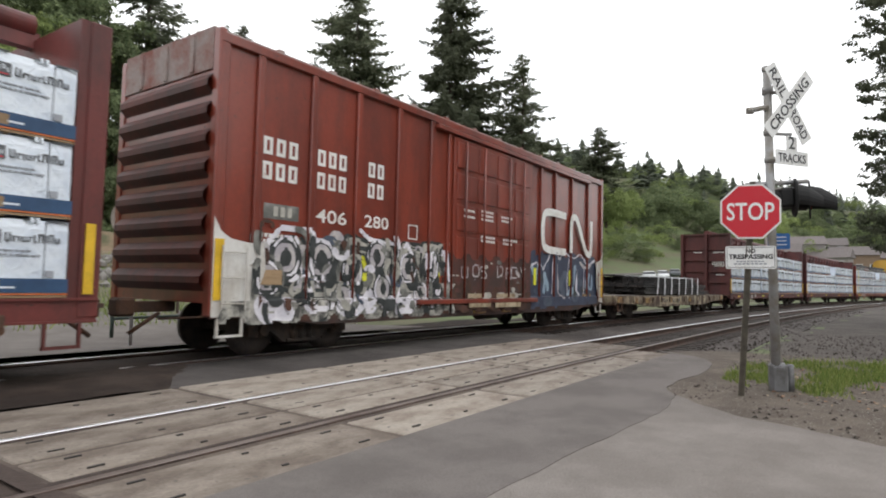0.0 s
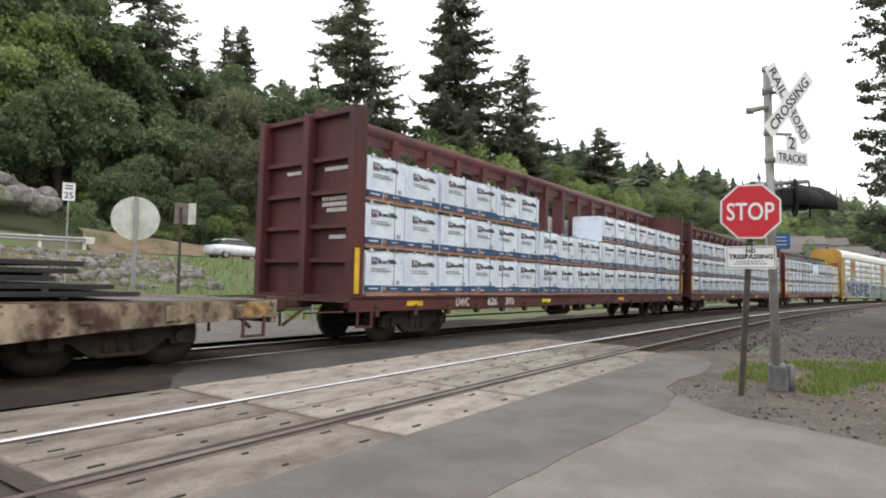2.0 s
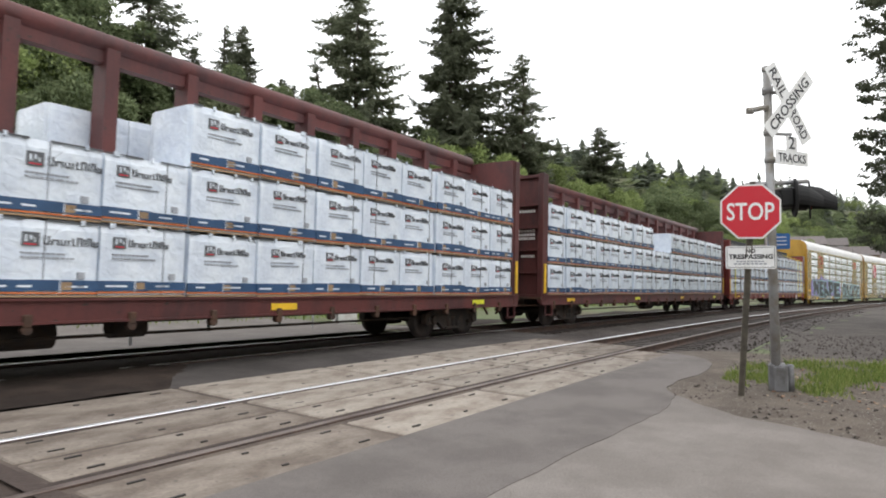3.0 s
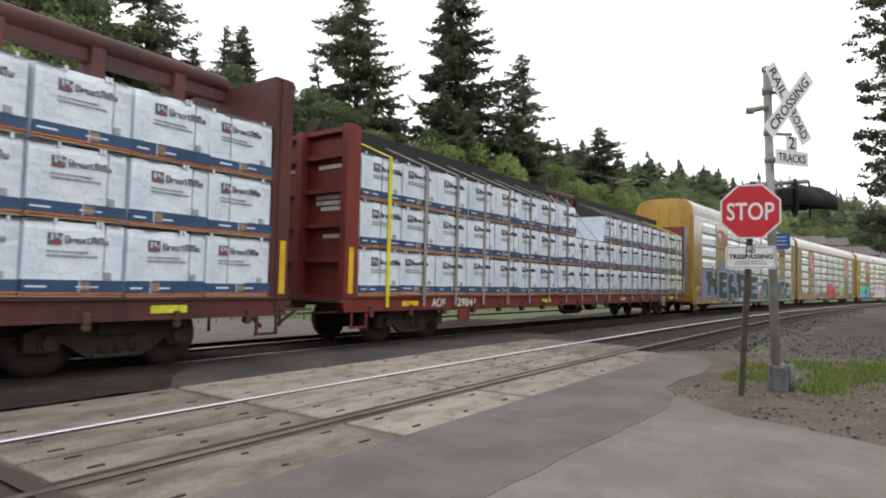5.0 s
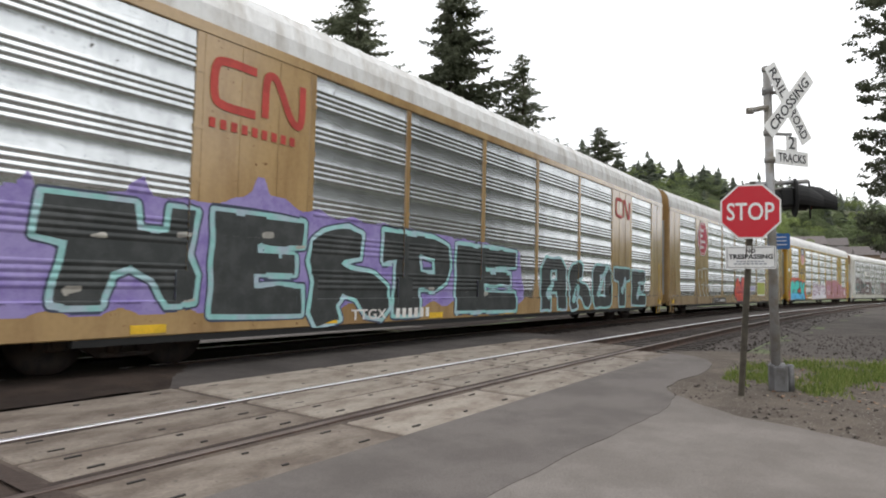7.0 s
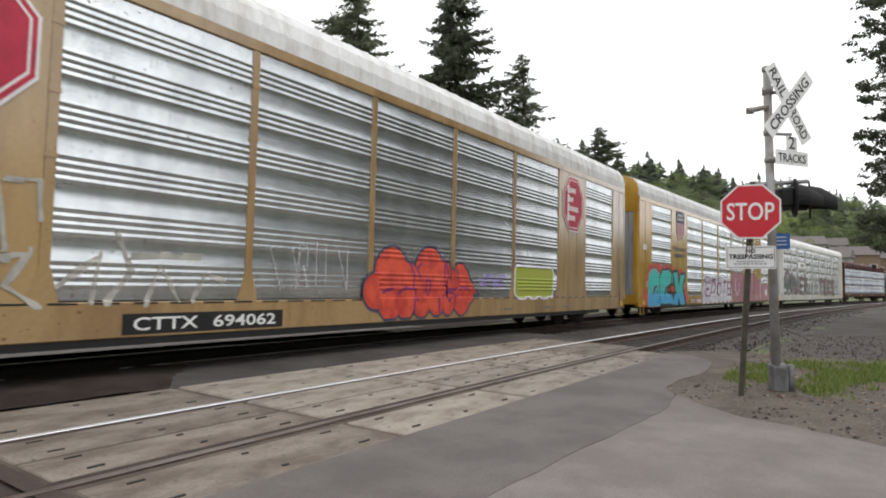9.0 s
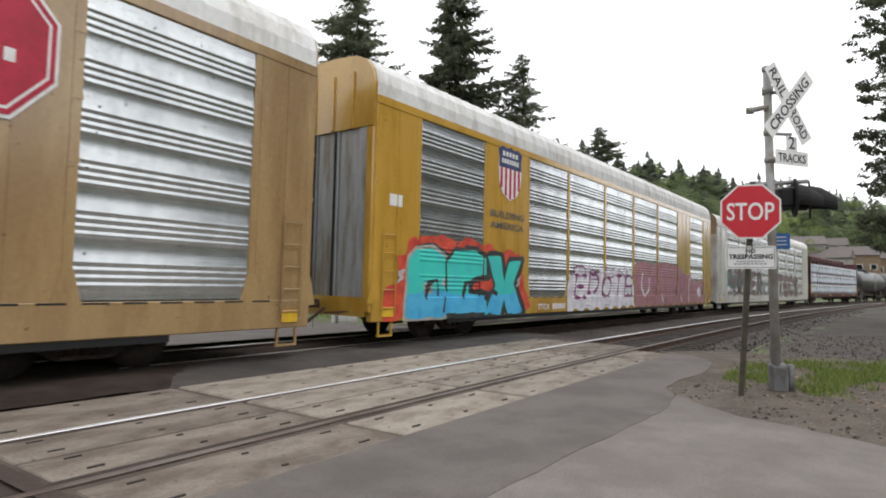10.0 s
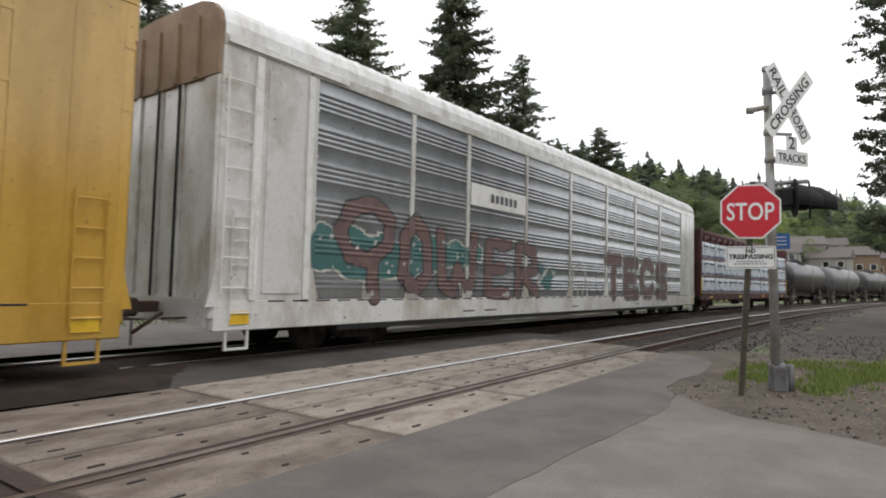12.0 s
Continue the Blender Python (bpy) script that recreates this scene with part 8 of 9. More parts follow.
def crossbuck_mast():
    base = Vector((9.24, 0.95, -0.12))
    ms = empty("crossing_signal", Matrix.Translation(base), label="grey crossing signal mast with white crossbuck and hooded lamps", category="crossing signal")
    bm = B()
    tube(bm, (0, 0, 0.0), (-0.30, -0.02, 4.36), 0.058, 0.051, n=20)
    part("mast", bm, M["galvpole"], ms, "grey painted steel mast, stained near the foot")
    bm = B()
    turned(bm, [(0.0, 0.061), (0.02, 0.064), (0.06, 0.063), (0.065, 0.052)], ((-0.30, -0.02, 4.33), (0, 0, 1)), 18)
    part("cap", bm, M["galvpole"], ms)
    bm = B()
    turned(bm, [(0.0, 0.07), (0.10, 0.07)], ((-0.275, -0.02, 4.02), (0, 0, 1)), 18)
    part("clamp", bm, M["galvpole"], ms)
    bm = B()
    plate(bm, rect(0.46, 0.44, 0.03), 0.035)
    part("base_plate", bm, M["castgrey"], ms, m=Matrix.Translation((0, 0, 0.03)) @ pose(0, 0, 0, 90, 0, 10))
    bm = B()
    bx(bm, -0.10, 0.10, -0.11, 0.11, 0.03, 0.44, bev=0.03)
    bx(bm, -0.115, -0.10, -0.07, 0.07, 0.08, 0.40, bev=0.008)
    tube(bm, (0.0, -0.15, 0.05), (0.0, -0.15, 0.43), 0.04, n=12)
    part("junction_base", bm, M["castgrey"], ms, "cast junction box round the foot of the mast", m=pose(0.02, -0.02, 0, 0, 0, 15))
    BEAR = 236
    c = Vector((9.03, 0.70, 3.75)) - base
    m = facing(c, BEAR)
    for ang, txt in ((-56, "RAIL ROAD"), (47, "CROSSING")):
        mm = m @ pose(0, -0.014 if ang > 0 else 0.0, 0, 0, 0, 0) @ Matrix.Rotation(radians(-ang), 4, 'Y')
        bl = plate_part("crossbuck_blade", rect(1.16, 0.215, 0.015), 0.006, M["signwhite"], ms, mm, "white reflective blade with black letters")
        if txt == "CROSSING":
            lettering("letters", txt, 0.98, 0.135, M["signink"], bl, Matrix.Translation((-0.49, -0.0065, -0.067)))
        else:
            lettering("letters", "RAIL", 0.40, 0.135, M["signink"], bl, Matrix.Translation((-0.52, -0.0065, -0.067)))
            lettering("letters", "ROAD", 0.42, 0.135, M["signink"], bl, Matrix.Translation((0.10, -0.0065, -0.067)))
    t = plate_part("track_count_sign", [(-0.30, -0.10), (0.30, -0.10), (0.30, 0.10), (0.10, 0.10), (0.10, 0.29), (-0.10, 0.29), (-0.10, 0.10), (-0.30, 0.10)], 0.005, M["signwhite"], ms, facing(Vector((9.12, 0.685, 3.04)) - base, BEAR), "white inverted-T sign with the track count")
    lettering("letters", "TRACKS", 0.50, 0.115, M["signink"], t, Matrix.Translation((-0.25, -0.0055, -0.06)))
    lettering("letters", "2", 0.11, 0.17, M["signink"], t, Matrix.Translation((-0.055, -0.0055, 0.12)))
    for z, p in ((3.98, (9.05, 0.68, 3.88)), (3.42, (9.13, 0.68, 3.36)), (3.05, (9.13, 0.68, 2.98))):
        bm = B()
        x = 9.24 - 0.30 * (z + 0.12) / 4.42
        tube(bm, Vector((x, 0.94, z - 0.04)) - base, Vector(p) - base, 0.022, n=8)
        turned(bm, [(0, 0.07), (0.07, 0.07)], ((-0.30 * (z + 0.12) / 4.42, -0.02, z + 0.06), (0, 0, 1)), 16)
        part("bracket", bm, M["galvpole"], ms)
    bm = B()
    tube(bm, Vector((8.92, 0.93, 3.72)) - base, Vector((8.83, 1.15, 3.68)) - base, 0.035, n=10)
    tube(bm, Vector((8.85, 1.09, 3.68)) - base, Vector((8.82, 1.17, 3.68)) - base, 0.045, n=10)
    part("bell_bracket", bm, M["galvpole"], ms)
    # lamp arm and hooded lamps, facing both ways along the road
    bm = B()
    tube(bm, Vector((8.92, 1.22, 2.70)) - base, Vector((9.28, 0.52, 2.74)) - base, 0.03, n=8)
    tube(bm, Vector((8.92, 1.20, 2.62)) - base, Vector((9.28, 0.54, 2.66)) - base, 0.02, n=8)
    part("lamp_arm", bm, M["galvpole"], ms)
    for p, bear in (((9.20, 0.66, 2.52), BEAR + 48), ((9.36, 0.50, 2.50), BEAR + 36), ((8.97, 1.14, 2.49), BEAR + 48)):
        m = facing(Vector(p) - base, bear)
        bm = B()
        turned(bm, [(0, 0.255), (0.012, 0.258), (0.02, 0.25)], ((0, 0.02, 0), (0, -1, 0)), 28)
        turned(bm, [(0, 0.10), (0.16, 0.13), (0.17, 0.05)][::-1], ((0, 0.16, 0), (0, 1, 0)), 18)
        bx(bm, -0.11, 0.11, 0.02, 0.20, -0.13, 0.13, bev=0.03)
        lamp = part("lamp", bm, M["black"], ms, "black crossing lamp with round backboard", m=m)
        bm = B()
        n = 14
        inner = [[bm.verts.new((0.165 * math.cos(a) * k, y, 0.165 * math.sin(a) * k - fall)) for a in np.linspace(radians(-35), radians(215), n)] for y, k, fall in ((0.0, 1.08, 0.0), (-0.13, 0.98, 0.02), (-0.30, 0.62, 0.085))]
        outer = [[bm.verts.new((0.175 * math.cos(a) * k, y, 0.175 * math.sin(a) * k - fall)) for a in np.linspace(radians(-35), radians(215), n)] for y, k, fall in ((0.0, 1.08, 0.0), (-0.13, 0.98, 0.02), (-0.30, 0.62, 0.085))]
        for i in range(n - 1):
            for q in (0, 1):
                bm.faces.new((inner[q][i], inner[q][i + 1], inner[q + 1][i + 1], inner[q + 1][i]))
                bm.faces.new((outer[q][i + 1], outer[q][i], outer[q + 1][i], outer[q + 1][i + 1]))
            bm.faces.new((inner[2][i], inner[2][i + 1], outer[2][i + 1], outer[2][i]))
        part("hood", bm, M["black"], lamp)
        bm = B()
        turned(bm, [(0, 0.15), (0.02, 0.12), (0.028, 0.0)], ((0, 0.0, 0), (0, -1, 0)), 20)
        part("lens", bm, M["lampglass"], lamp, "unlit dark red lens")
    b = plate_part("blue_plate", rect(0.26, 0.21), 0.004, M["signblue"], ms, facing(Vector((9.1, 0.86, 1.94)) - base, 196), "small blue information plate")
    bm = B()
    for i in range(3):
        bx(bm, -0.09, 0.09, -0.0055, -0.004, 0.05 - i * 0.05, 0.06 - i * 0.05)
    part("small_print", bm, M["signwhite"], b)


# ---- signs and roadside things beyond the tracks ----
def post_sign(name, x, y, zc, pts, material, label, bearing, post=0.03, below=None, wood=False, thick=0.005):
    g = height(x, y) if so(x, y)[1] > 9 else 0.05
    th = empty(name, Matrix.Translation((x, y, g)), label=label, category="road sign")
    bm = B()
    top = zc - g + max(b for _, b in pts) * (0.9 if not wood else 0.6)
    bx(bm, -post, post, -post * 0.6, post * 0.6, -0.05, top, bev=0.006)
    part("post", bm, M["bark"] if wood else M["galvpole"], th, m=facing(Vector((0, 0, 0)), bearing))
    plate_part("sign_plate", pts, thick, material, th, facing(Vector((0, 0, zc - g)), bearing) @ Matrix.Translation((0, -post * 0.7, 0)))
    return th


def disc(r, n=40):
    return [(r * math.cos(2 * math.pi * i / n), r * math.sin(2 * math.pi * i / n)) for i in range(n)]


def far_signs():
    d = post_sign("advance_warning_sign", 6.62, 12.3, 2.68, disc(0.455), M["signpale"], "pale back of a round sign with its post in front", 60, 0.035)
    bm = B()
    bx(bm, -0.04, 0.04, -0.05, -0.006, -1.7, 0.44, bev=0.008)
    part("channel", bm, M["signgrey"], d, m=Matrix.Translation((0, 0, 2.68 - d.location.z)) @ facing(Vector((0, 0, 0)), 242))
    o = post_sign("stop_sign", 13.57, 14.37, 3.05, octagon(0.37), M["signgrey"], "grey back of an octagonal sign on a post", 50, 0.03)
    bm = B()
    bx(bm, -0.03, 0.03, -0.04, -0.006, -2.0, 0.36, bev=0.006)
    part("channel", bm, M["galvpole"], o, m=Matrix.Translation((0, 0, 3.05 - o.location.z)) @ facing(Vector((0, 0, 0)), 228))
    s = post_sign("speed_limit_sign", 11.61, 26.85, 5.17, rect(0.46, 0.74), M["signwhite"], "white speed limit sign with black numerals", 247, 0.03)
    lettering("letters", "25", 0.32, 0.26, M["ink"], s, facing(Vector((0, 0, 5.17 - s.location.z)), 247) @ Matrix.Translation((-0.16, -0.03, -0.28)))
    bm = B()
    for i in range(2):
        bx(bm, -0.14, 0.14, -0.032, -0.026, 0.1 + i * 0.12, 0.16 + i * 0.12)
    part("small_print", bm, M["ink"], s, m=facing(Vector((0, 0, 5.17 - s.location.z)), 247))
    t = post_sign("street_sign", 12.58, 20.29, 3.95, rect(0.42, 0.78), M["signbrown"], "weathered backs of two small signs on a wooden post", 60, 0.05, wood=True)
    plate_part("sign_plate", rect(0.34, 0.78), 0.005, M["signpale"], t, facing(Vector((0.30, -0.22, 3.95 - t.location.z)), 20))
    p = post_sign("pedestrian_sign", 38.05, 23.88, 4.6, [(0, 0.55), (0.55, 0), (0, -0.55), (-0.55, 0)], M["signyellow"], "yellow-green diamond crossing sign", 212, 0.04)
    bm = B()
    bx(bm, -0.09, 0.09, -0.035, -0.03, -0.26, 0.1)
    bx(bm, -0.05, 0.05, -0.035, -0.03, 0.14, 0.24)
    part("symbol", bm, M["ink"], p, m=facing(Vector((0, 0, 4.6 - p.location.z)), 212))
    post_sign("street_sign", 42.99, 25.53, 4.67, rect(0.36, 0.6), M["signblue"], "small blue sign on a thin post", 212, 0.035)
    post_sign("street_sign", 60.0, 29.0, 5.6, rect(0.7, 0.6), M["signpale"], "pale back of a square sign", 212, 0.06)
    post_sign("street_sign", 15.9, 15.6, 3.42, rect(0.24, 0.24), M["signpale"], "small pale sign above a cabinet", 225, 0.02)
    cb = empty("signal_cabinet", facing(Vector((16.6, 15.9, height(16.6, 15.9))), 225), label="white metal equipment cabinet beside the tracks", category="cabinet")
    bm = B()
    bx(bm, -0.46, 0.46, -0.35, 0.35, 0.0, 2.78, bev=0.03)
    part("body", bm, M["white"], cb)
    bm = B()
    bx(bm, -0.50, 0.50, -0.39, 0.39, 2.78, 2.86, bev=0.03)
    part("roof", bm, M["white"], cb)
    bm = B()
    bx(bm, -0.40, 0.40, -0.375, -0.35, 0.1, 2.65, bev=0.01)
    part("door", bm, M["white"], cb)
    # street lamp
    x, y = 49.9, 33.3
    g = height(x, y)
    la = empty("street_lamp", Matrix.Translation((x, y, g)), label="tall galvanised street lamp with a curved arm", category="street lamp")
    bm = B()
    tube(bm, (0, 0, 0), (0, 0, 8.5 - g), 0.10, 0.07, n=12)
    part("pole", bm, M["galvpole"], la)
    bm = B()
    tube(bm, (0, 0, 8.45 - g), (0.5, -0.7, 8.9 - g), 0.05, n=8)
    tube(bm, (0.5, -0.7, 8.9 - g), (1.3, -1.8, 9.0 - g), 0.045, n=8)
    part("arm", bm, M["galvpole"], la)
    bm = B()
    tube(bm, (1.2, -1.65, 8.97 - g), (1.6, -2.2, 8.97 - g), 0.11, 0.07, n=10)
    part("lamp_head", bm, M["galvpole"], la)
    # shed
    x, y = 49.5, 37.5
    sh = empty("shed", Matrix.Translation((x, y, height(x, y) - 0.1)) @ pose(0, 0, 0, 0, 0, 20), label="small white shed with a gable roof", category="shed")
    bm = B()
    bx(bm, -0.8, 0.8, -0.8, 0.8, 0, 1.2)
    part("wall", bm, M["white"], sh)
    bm = B()
    a = [(-0.9, 1.2), (0.9, 1.2), (0, 1.75)]
    plate(bm, a, 1.8)
    part("roof", bm, M["signpale"], sh, m=Matrix.Translation((0, 0.9, 0)))


def guard_rail():
    gr = empty("guard_rail", label="galvanised guard rail with white posts beside the hill road", category="guard rail")
    post = None
    pts = []
    for k in range(11):
        p, _ = track(16.2 - (10 - k) * 2.2, 32.6)
        p.z = height(p.x, p.y)
        pts.append(p)
        m = Matrix.Translation(p)
        if post is None:
            bm = B()
            bx(bm, -0.08, 0.08, -0.08, 0.08, -0.1, 0.82, bev=0.012)
            post = part("post", bm, M["signpale"], gr, m=m)
        else:
            again(post, gr, m)
    for a, b in zip(pts, pts[1:]):
        bm = B()
        d = (b - a)
        v = []
        for dz, dy in ((0.45, -0.10), (0.52, -0.15), (0.58, -0.10), (0.64, -0.10), (0.70, -0.15), (0.77, -0.10)):
            v.append([bm.verts.new(a + Vector((0, dy, dz))), bm.verts.new(b + Vector((0, dy, dz)))])
        for p, q in zip(v, v[1:]):
            bm.faces.new((p[0], p[1], q[1], q[0]))
        part("beam", bm, M["signgrey"], gr)
    bm = B()
    bx(bm, pts[-1].x - 0.02, pts[-1].x + 0.5, pts[-1].y - 0.17, pts[-1].y - 0.12, pts[-1].z + 0.40, pts[-1].z + 0.80, bev=0.02)
    part("end_terminal", bm, M["signpale"], gr, "flared pale end piece")


def pipe_railing():
    """A low pipe railing between the far track and the grass."""
    rl = empty("pipe_railing", label="low dark green pipe railing along the grass", category="railing")
    pts = [Vector((7.6, 15.0, 0)), Vector((10.4, 15.2, 0)), Vector((13.2, 15.5, 0)), Vector((16.0, 15.7, 0)), Vector((18.8, 16.0, 0))]
    for p in pts:
        p.z = height(p.x, p.y)
        bm = B()
        tube(bm, p - Vector((0, 0, 0.1)), p + Vector((0, 0, 1.15)), 0.045, n=10)
        part("post", bm, M["railgreen"], rl)
    for a, b in zip(pts, pts[1:]):
        for z in (1.1, 0.6):
            bm = B()
            tube(bm, a + Vector((0, 0, z)), b + Vector((0, 0, z)), 0.035, n=8)
            part("bar", bm, M["railgreen"], rl)


M["railgreen"] = mat("dark_green_paint", (0.03, 0.05, 0.04), 0.6, bump=0.05)


def boulders():
    rng = random.Random(5)
    vs = None
    for i in range(10):
        x, y = 17.0 + (i % 5) * 1.1 + rng.uniform(-0.3, 0.3), 50.5 + (i // 5) * 1.6 + (i % 5) * 0.45
        r = rng.uniform(0.7, 1.15)
        bm = B()
        bmesh.ops.create_icosphere(bm, subdivisions=2, radius=r)
        for v in bm.verts:
            v.co *= 1 + 0.35 * noise.noise(v.co * 0.9 + Vector((i * 5, 0, 0)))
            v.co.z *= 0.8
        th = part("boulder", bm, M["stone"], m=Matrix.Translation((x, y, 7.6 + (i // 5) * 1.1 + rng.uniform(-0.2, 0.3))))
        tagged(th, "pale grey boulder in a dry stone bank", "boulder", "boulders in the bank")
    # riprap below the guard rail
    rs = np.random.RandomState(12)
    bm = B()
    for i in range(420):
        p, _ = track(rs.uniform(2, 19), rs.uniform(22, 29.5))
        t = B()
        r = rs.uniform(0.1, 0.36)
        bmesh.ops.create_icosphere(t, subdivisions=1, radius=r)
        for v in t.verts:
            v.co *= rs.uniform(0.7, 1.2)
        merge(bm, t, 0, Matrix.Translation((p.x, p.y, height(p.x, p.y) + r * 0.2)))
    tagged(part("riprap", bm, M["stone"]), "pale grey broken rock on the bank", "rocks", kind="stuff")


def vehicle(name, m, paint, label):
    """A small car: body shell, glasshouse, four wheels; it points along local +x."""
    car = empty(name, m, label=label, category="car")
    secs = [(-2.2, 0.45, 0.95, 0.78), (-2.05, 0.32, 1.02, 0.86), (-1.2, 0.28, 1.05, 0.9), (0.6, 0.28, 1.0, 0.9), (1.5, 0.28, 0.93, 0.88), (2.1, 0.34, 0.78, 0.8), (2.22, 0.45, 0.65, 0.7)]
    bm = B()
    rings = []
    for x, z0, z1, w in secs:
        rings.append([bm.verts.new((x, y * w, z)) for y, z in ((-0.9, z0), (-1, (z0 + z1) / 2), (-0.93, z1), (0.93, z1), (1, (z0 + z1) / 2), (0.9, z0))])
    for a, b in zip(rings, rings[1:]):
        for i in range(6):
            bm.faces.new((a[i], b[i], b[(i + 1) % 6], a[(i + 1) % 6]))
    bm.faces.new(rings[0])
    bm.faces.new(rings[-1][::-1])
    bmesh.ops.recalc_face_normals(bm, faces=bm.faces[:])
    part("body", bm, paint, car, smooth=True)
    for nm, mt, secs2 in (("glasshouse", M["glass"], [(-2.0, 1.0, 0.74), (-1.55, 1.4, 0.68), (0.2, 1.44, 0.68), (1.0, 1.0, 0.76)]), ("roof", paint, [(-1.62, 1.40, 0.66), (-1.3, 1.49, 0.62), (-0.2, 1.51, 0.62), (0.25, 1.42, 0.66)])):
        bm = B()
        rings = [[bm.verts.new((x, -w, z)), bm.verts.new((x, w, z))] for x, z, w in secs2]
        low = [[bm.verts.new((x, -max(w, 0.78), 0.98 if nm == "glasshouse" else z - 0.06)), bm.verts.new((x, max(w, 0.66), 0.98 if nm == "glasshouse" else z - 0.06))] for x, z, w in secs2]
        for a, b, c, d in zip(rings, rings[1:], low, low[1:]):
            bm.faces.new((a[0], b[0], b[1], a[1]))
            bm.faces.new((c[0], d[0], b[0], a[0]))
            bm.faces.new((a[1], b[1], d[1], c[1]))
        bmesh.ops.recalc_face_normals(bm, faces=bm.faces[:])
        part(nm, bm, mt, car)
    for x in (-1.35, 1.4):
        for y in (-0.76, 0.76):
            bm = B()
            tube(bm, (0, -0.1, 0), (0, 0.1, 0), 0.33, n=16)
            w = part("wheel", bm, M["black"], car, m=Matrix.Translation((x, y, 0.33)))
            bm = B()
            tube(bm, (0, -0.11, 0), (0, 0.11, 0), 0.2, n=12)
            part("rim", bm, M["signgrey"], w)
    return car


def houses():
    # x, y, width, depth, height of the ridge, siding, turn
    for x, y, w, d, top, mat_, rot in ((172.5, 13.0, 12, 8, 15.0, "siding", 10), (193.3, 9.2, 13, 9, 15.8, "siding", 4), (165.8, 5.4, 8, 7, 11.4, "siding", -8), (174.8, 1.1, 9, 8, 12.3, "sidingtan", 14), (183.8, -3.1, 10, 8, 11.9, "sidingtan", 5), (159.6, 15.4, 9, 7, 12.3, "siding", 0), (200.0, -9.0, 10, 8, 12.5, "siding", 8)):
        g = height(x, y)
        h = min(6.2, max(2.8, top - 2.4 - g))
        hs = empty("house", Matrix.Translation((x, y, g + 0.2)) @ pose(0, 0, 0, 0, 0, rot), label="grey-brown timber house with a gable roof on the slope", category="house", group="houses on the slope")
        bm = B()
        bx(bm, -d / 2, d / 2, -w / 2, w / 2, -2.5, h)
        part("wall", bm, M[mat_], hs)
        bm = B()
        a = [bm.verts.new(p) for p in ((-d / 2 - 0.5, -w / 2 - 0.5, h - 0.1), (-d / 2 - 0.5, w / 2 + 0.5, h - 0.1), (d / 2 + 0.5, w / 2 + 0.5, h - 0.1), (d / 2 + 0.5, -w / 2 - 0.5, h - 0.1), (0, -w / 2 - 0.5, h + 2.2), (0, w / 2 + 0.5, h + 2.2))]
        for f in ((0, 4, 5, 1), (2, 5, 4, 3), (0, 3, 4), (1, 5, 2), (0, 1, 2, 3)):
            bm.faces.new([a[i] for i in f])
        bmesh.ops.recalc_face_normals(bm, faces=bm.faces[:])
        part("roof", bm, M["roofing"], hs)
        for yy in np.arange(-w / 2 + 1.4, w / 2 - 1, 2.8):
            for zz in ((1.0, 3.4) if h > 5 else (1.2,)):
                bm = B()
                bx(bm, -d / 2 - 0.06, -d / 2 + 0.02, yy - 0.7, yy + 0.7, zz - 0.1, zz + 1.3)
                wd = part("window", bm, M["white"], hs)
                bm = B()
                bx(bm, -d / 2 - 0.09, -d / 2 - 0.05, yy - 0.58, yy + 0.58, zz, zz + 1.2)
                part("pane", bm, M["glass"], wd)


# ---- trees ----
def quads_mesh(name, quads, material):
    """quads: an array of n x 4 x 3."""
    q = np.asarray(quads, dtype=np.float32)
    me = bpy.data.meshes.new(name)
    n = len(q)
    me.from_pydata(q.reshape(-1, 3).tolist(), [], np.arange(n * 4).reshape(n, 4).tolist())
    me.materials.append(material)
    return me


def leaf_quads(rs, centres, size, flat=0.5):
    """A small leaf clump at each centre, bent along its middle, turned at random."""
    n = len(centres)
    u = rs.normal(size=(n, 3))
    u /= np.linalg.norm(u, axis=1)[:, None]
    w = rs.normal(size=(n, 3))
    w[:, 2] *= flat
    w -= (w * u).sum(1)[:, None] * u
    w /= np.linalg.norm(w, axis=1)[:, None] + 1e-6
    s = (size * rs.uniform(0.5, 1.3, n))[:, None]
    c = np.asarray(centres)
    return np.stack([c - u * s, c + w * s * 0.55, c + u * s, c - w * s * 0.55], 1)


def broadleaf_mesh(seed, material, n=15000, lobes=44):
    """A crown about 1 wide in radius: leaf clumps on many overlapping lobes, with gaps between them."""
    rs = np.random.RandomState(seed)
    lo = rs.normal(size=(lobes, 3))
    lo /= np.linalg.norm(lo, axis=1)[:, None]
    lo *= (rs.uniform(0.25, 0.85, lobes))[:, None]
    lo[:, 2] = lo[:, 2] * 1.05
    r = rs.uniform(0.14, 0.36, lobes)
    k = rs.randint(0, lobes, n)
    d = rs.normal(size=(n, 3))
    d /= np.linalg.norm(d, axis=1)[:, None]
    d[:, 2] = np.where(d[:, 2] < -0.3, -d[:, 2], d[:, 2])
    c = lo[k] + d * (r[k] * rs.uniform(0.75, 1.08, n))[:, None]
    return quads_mesh("crown", leaf_quads(rs, c, 0.031), material)


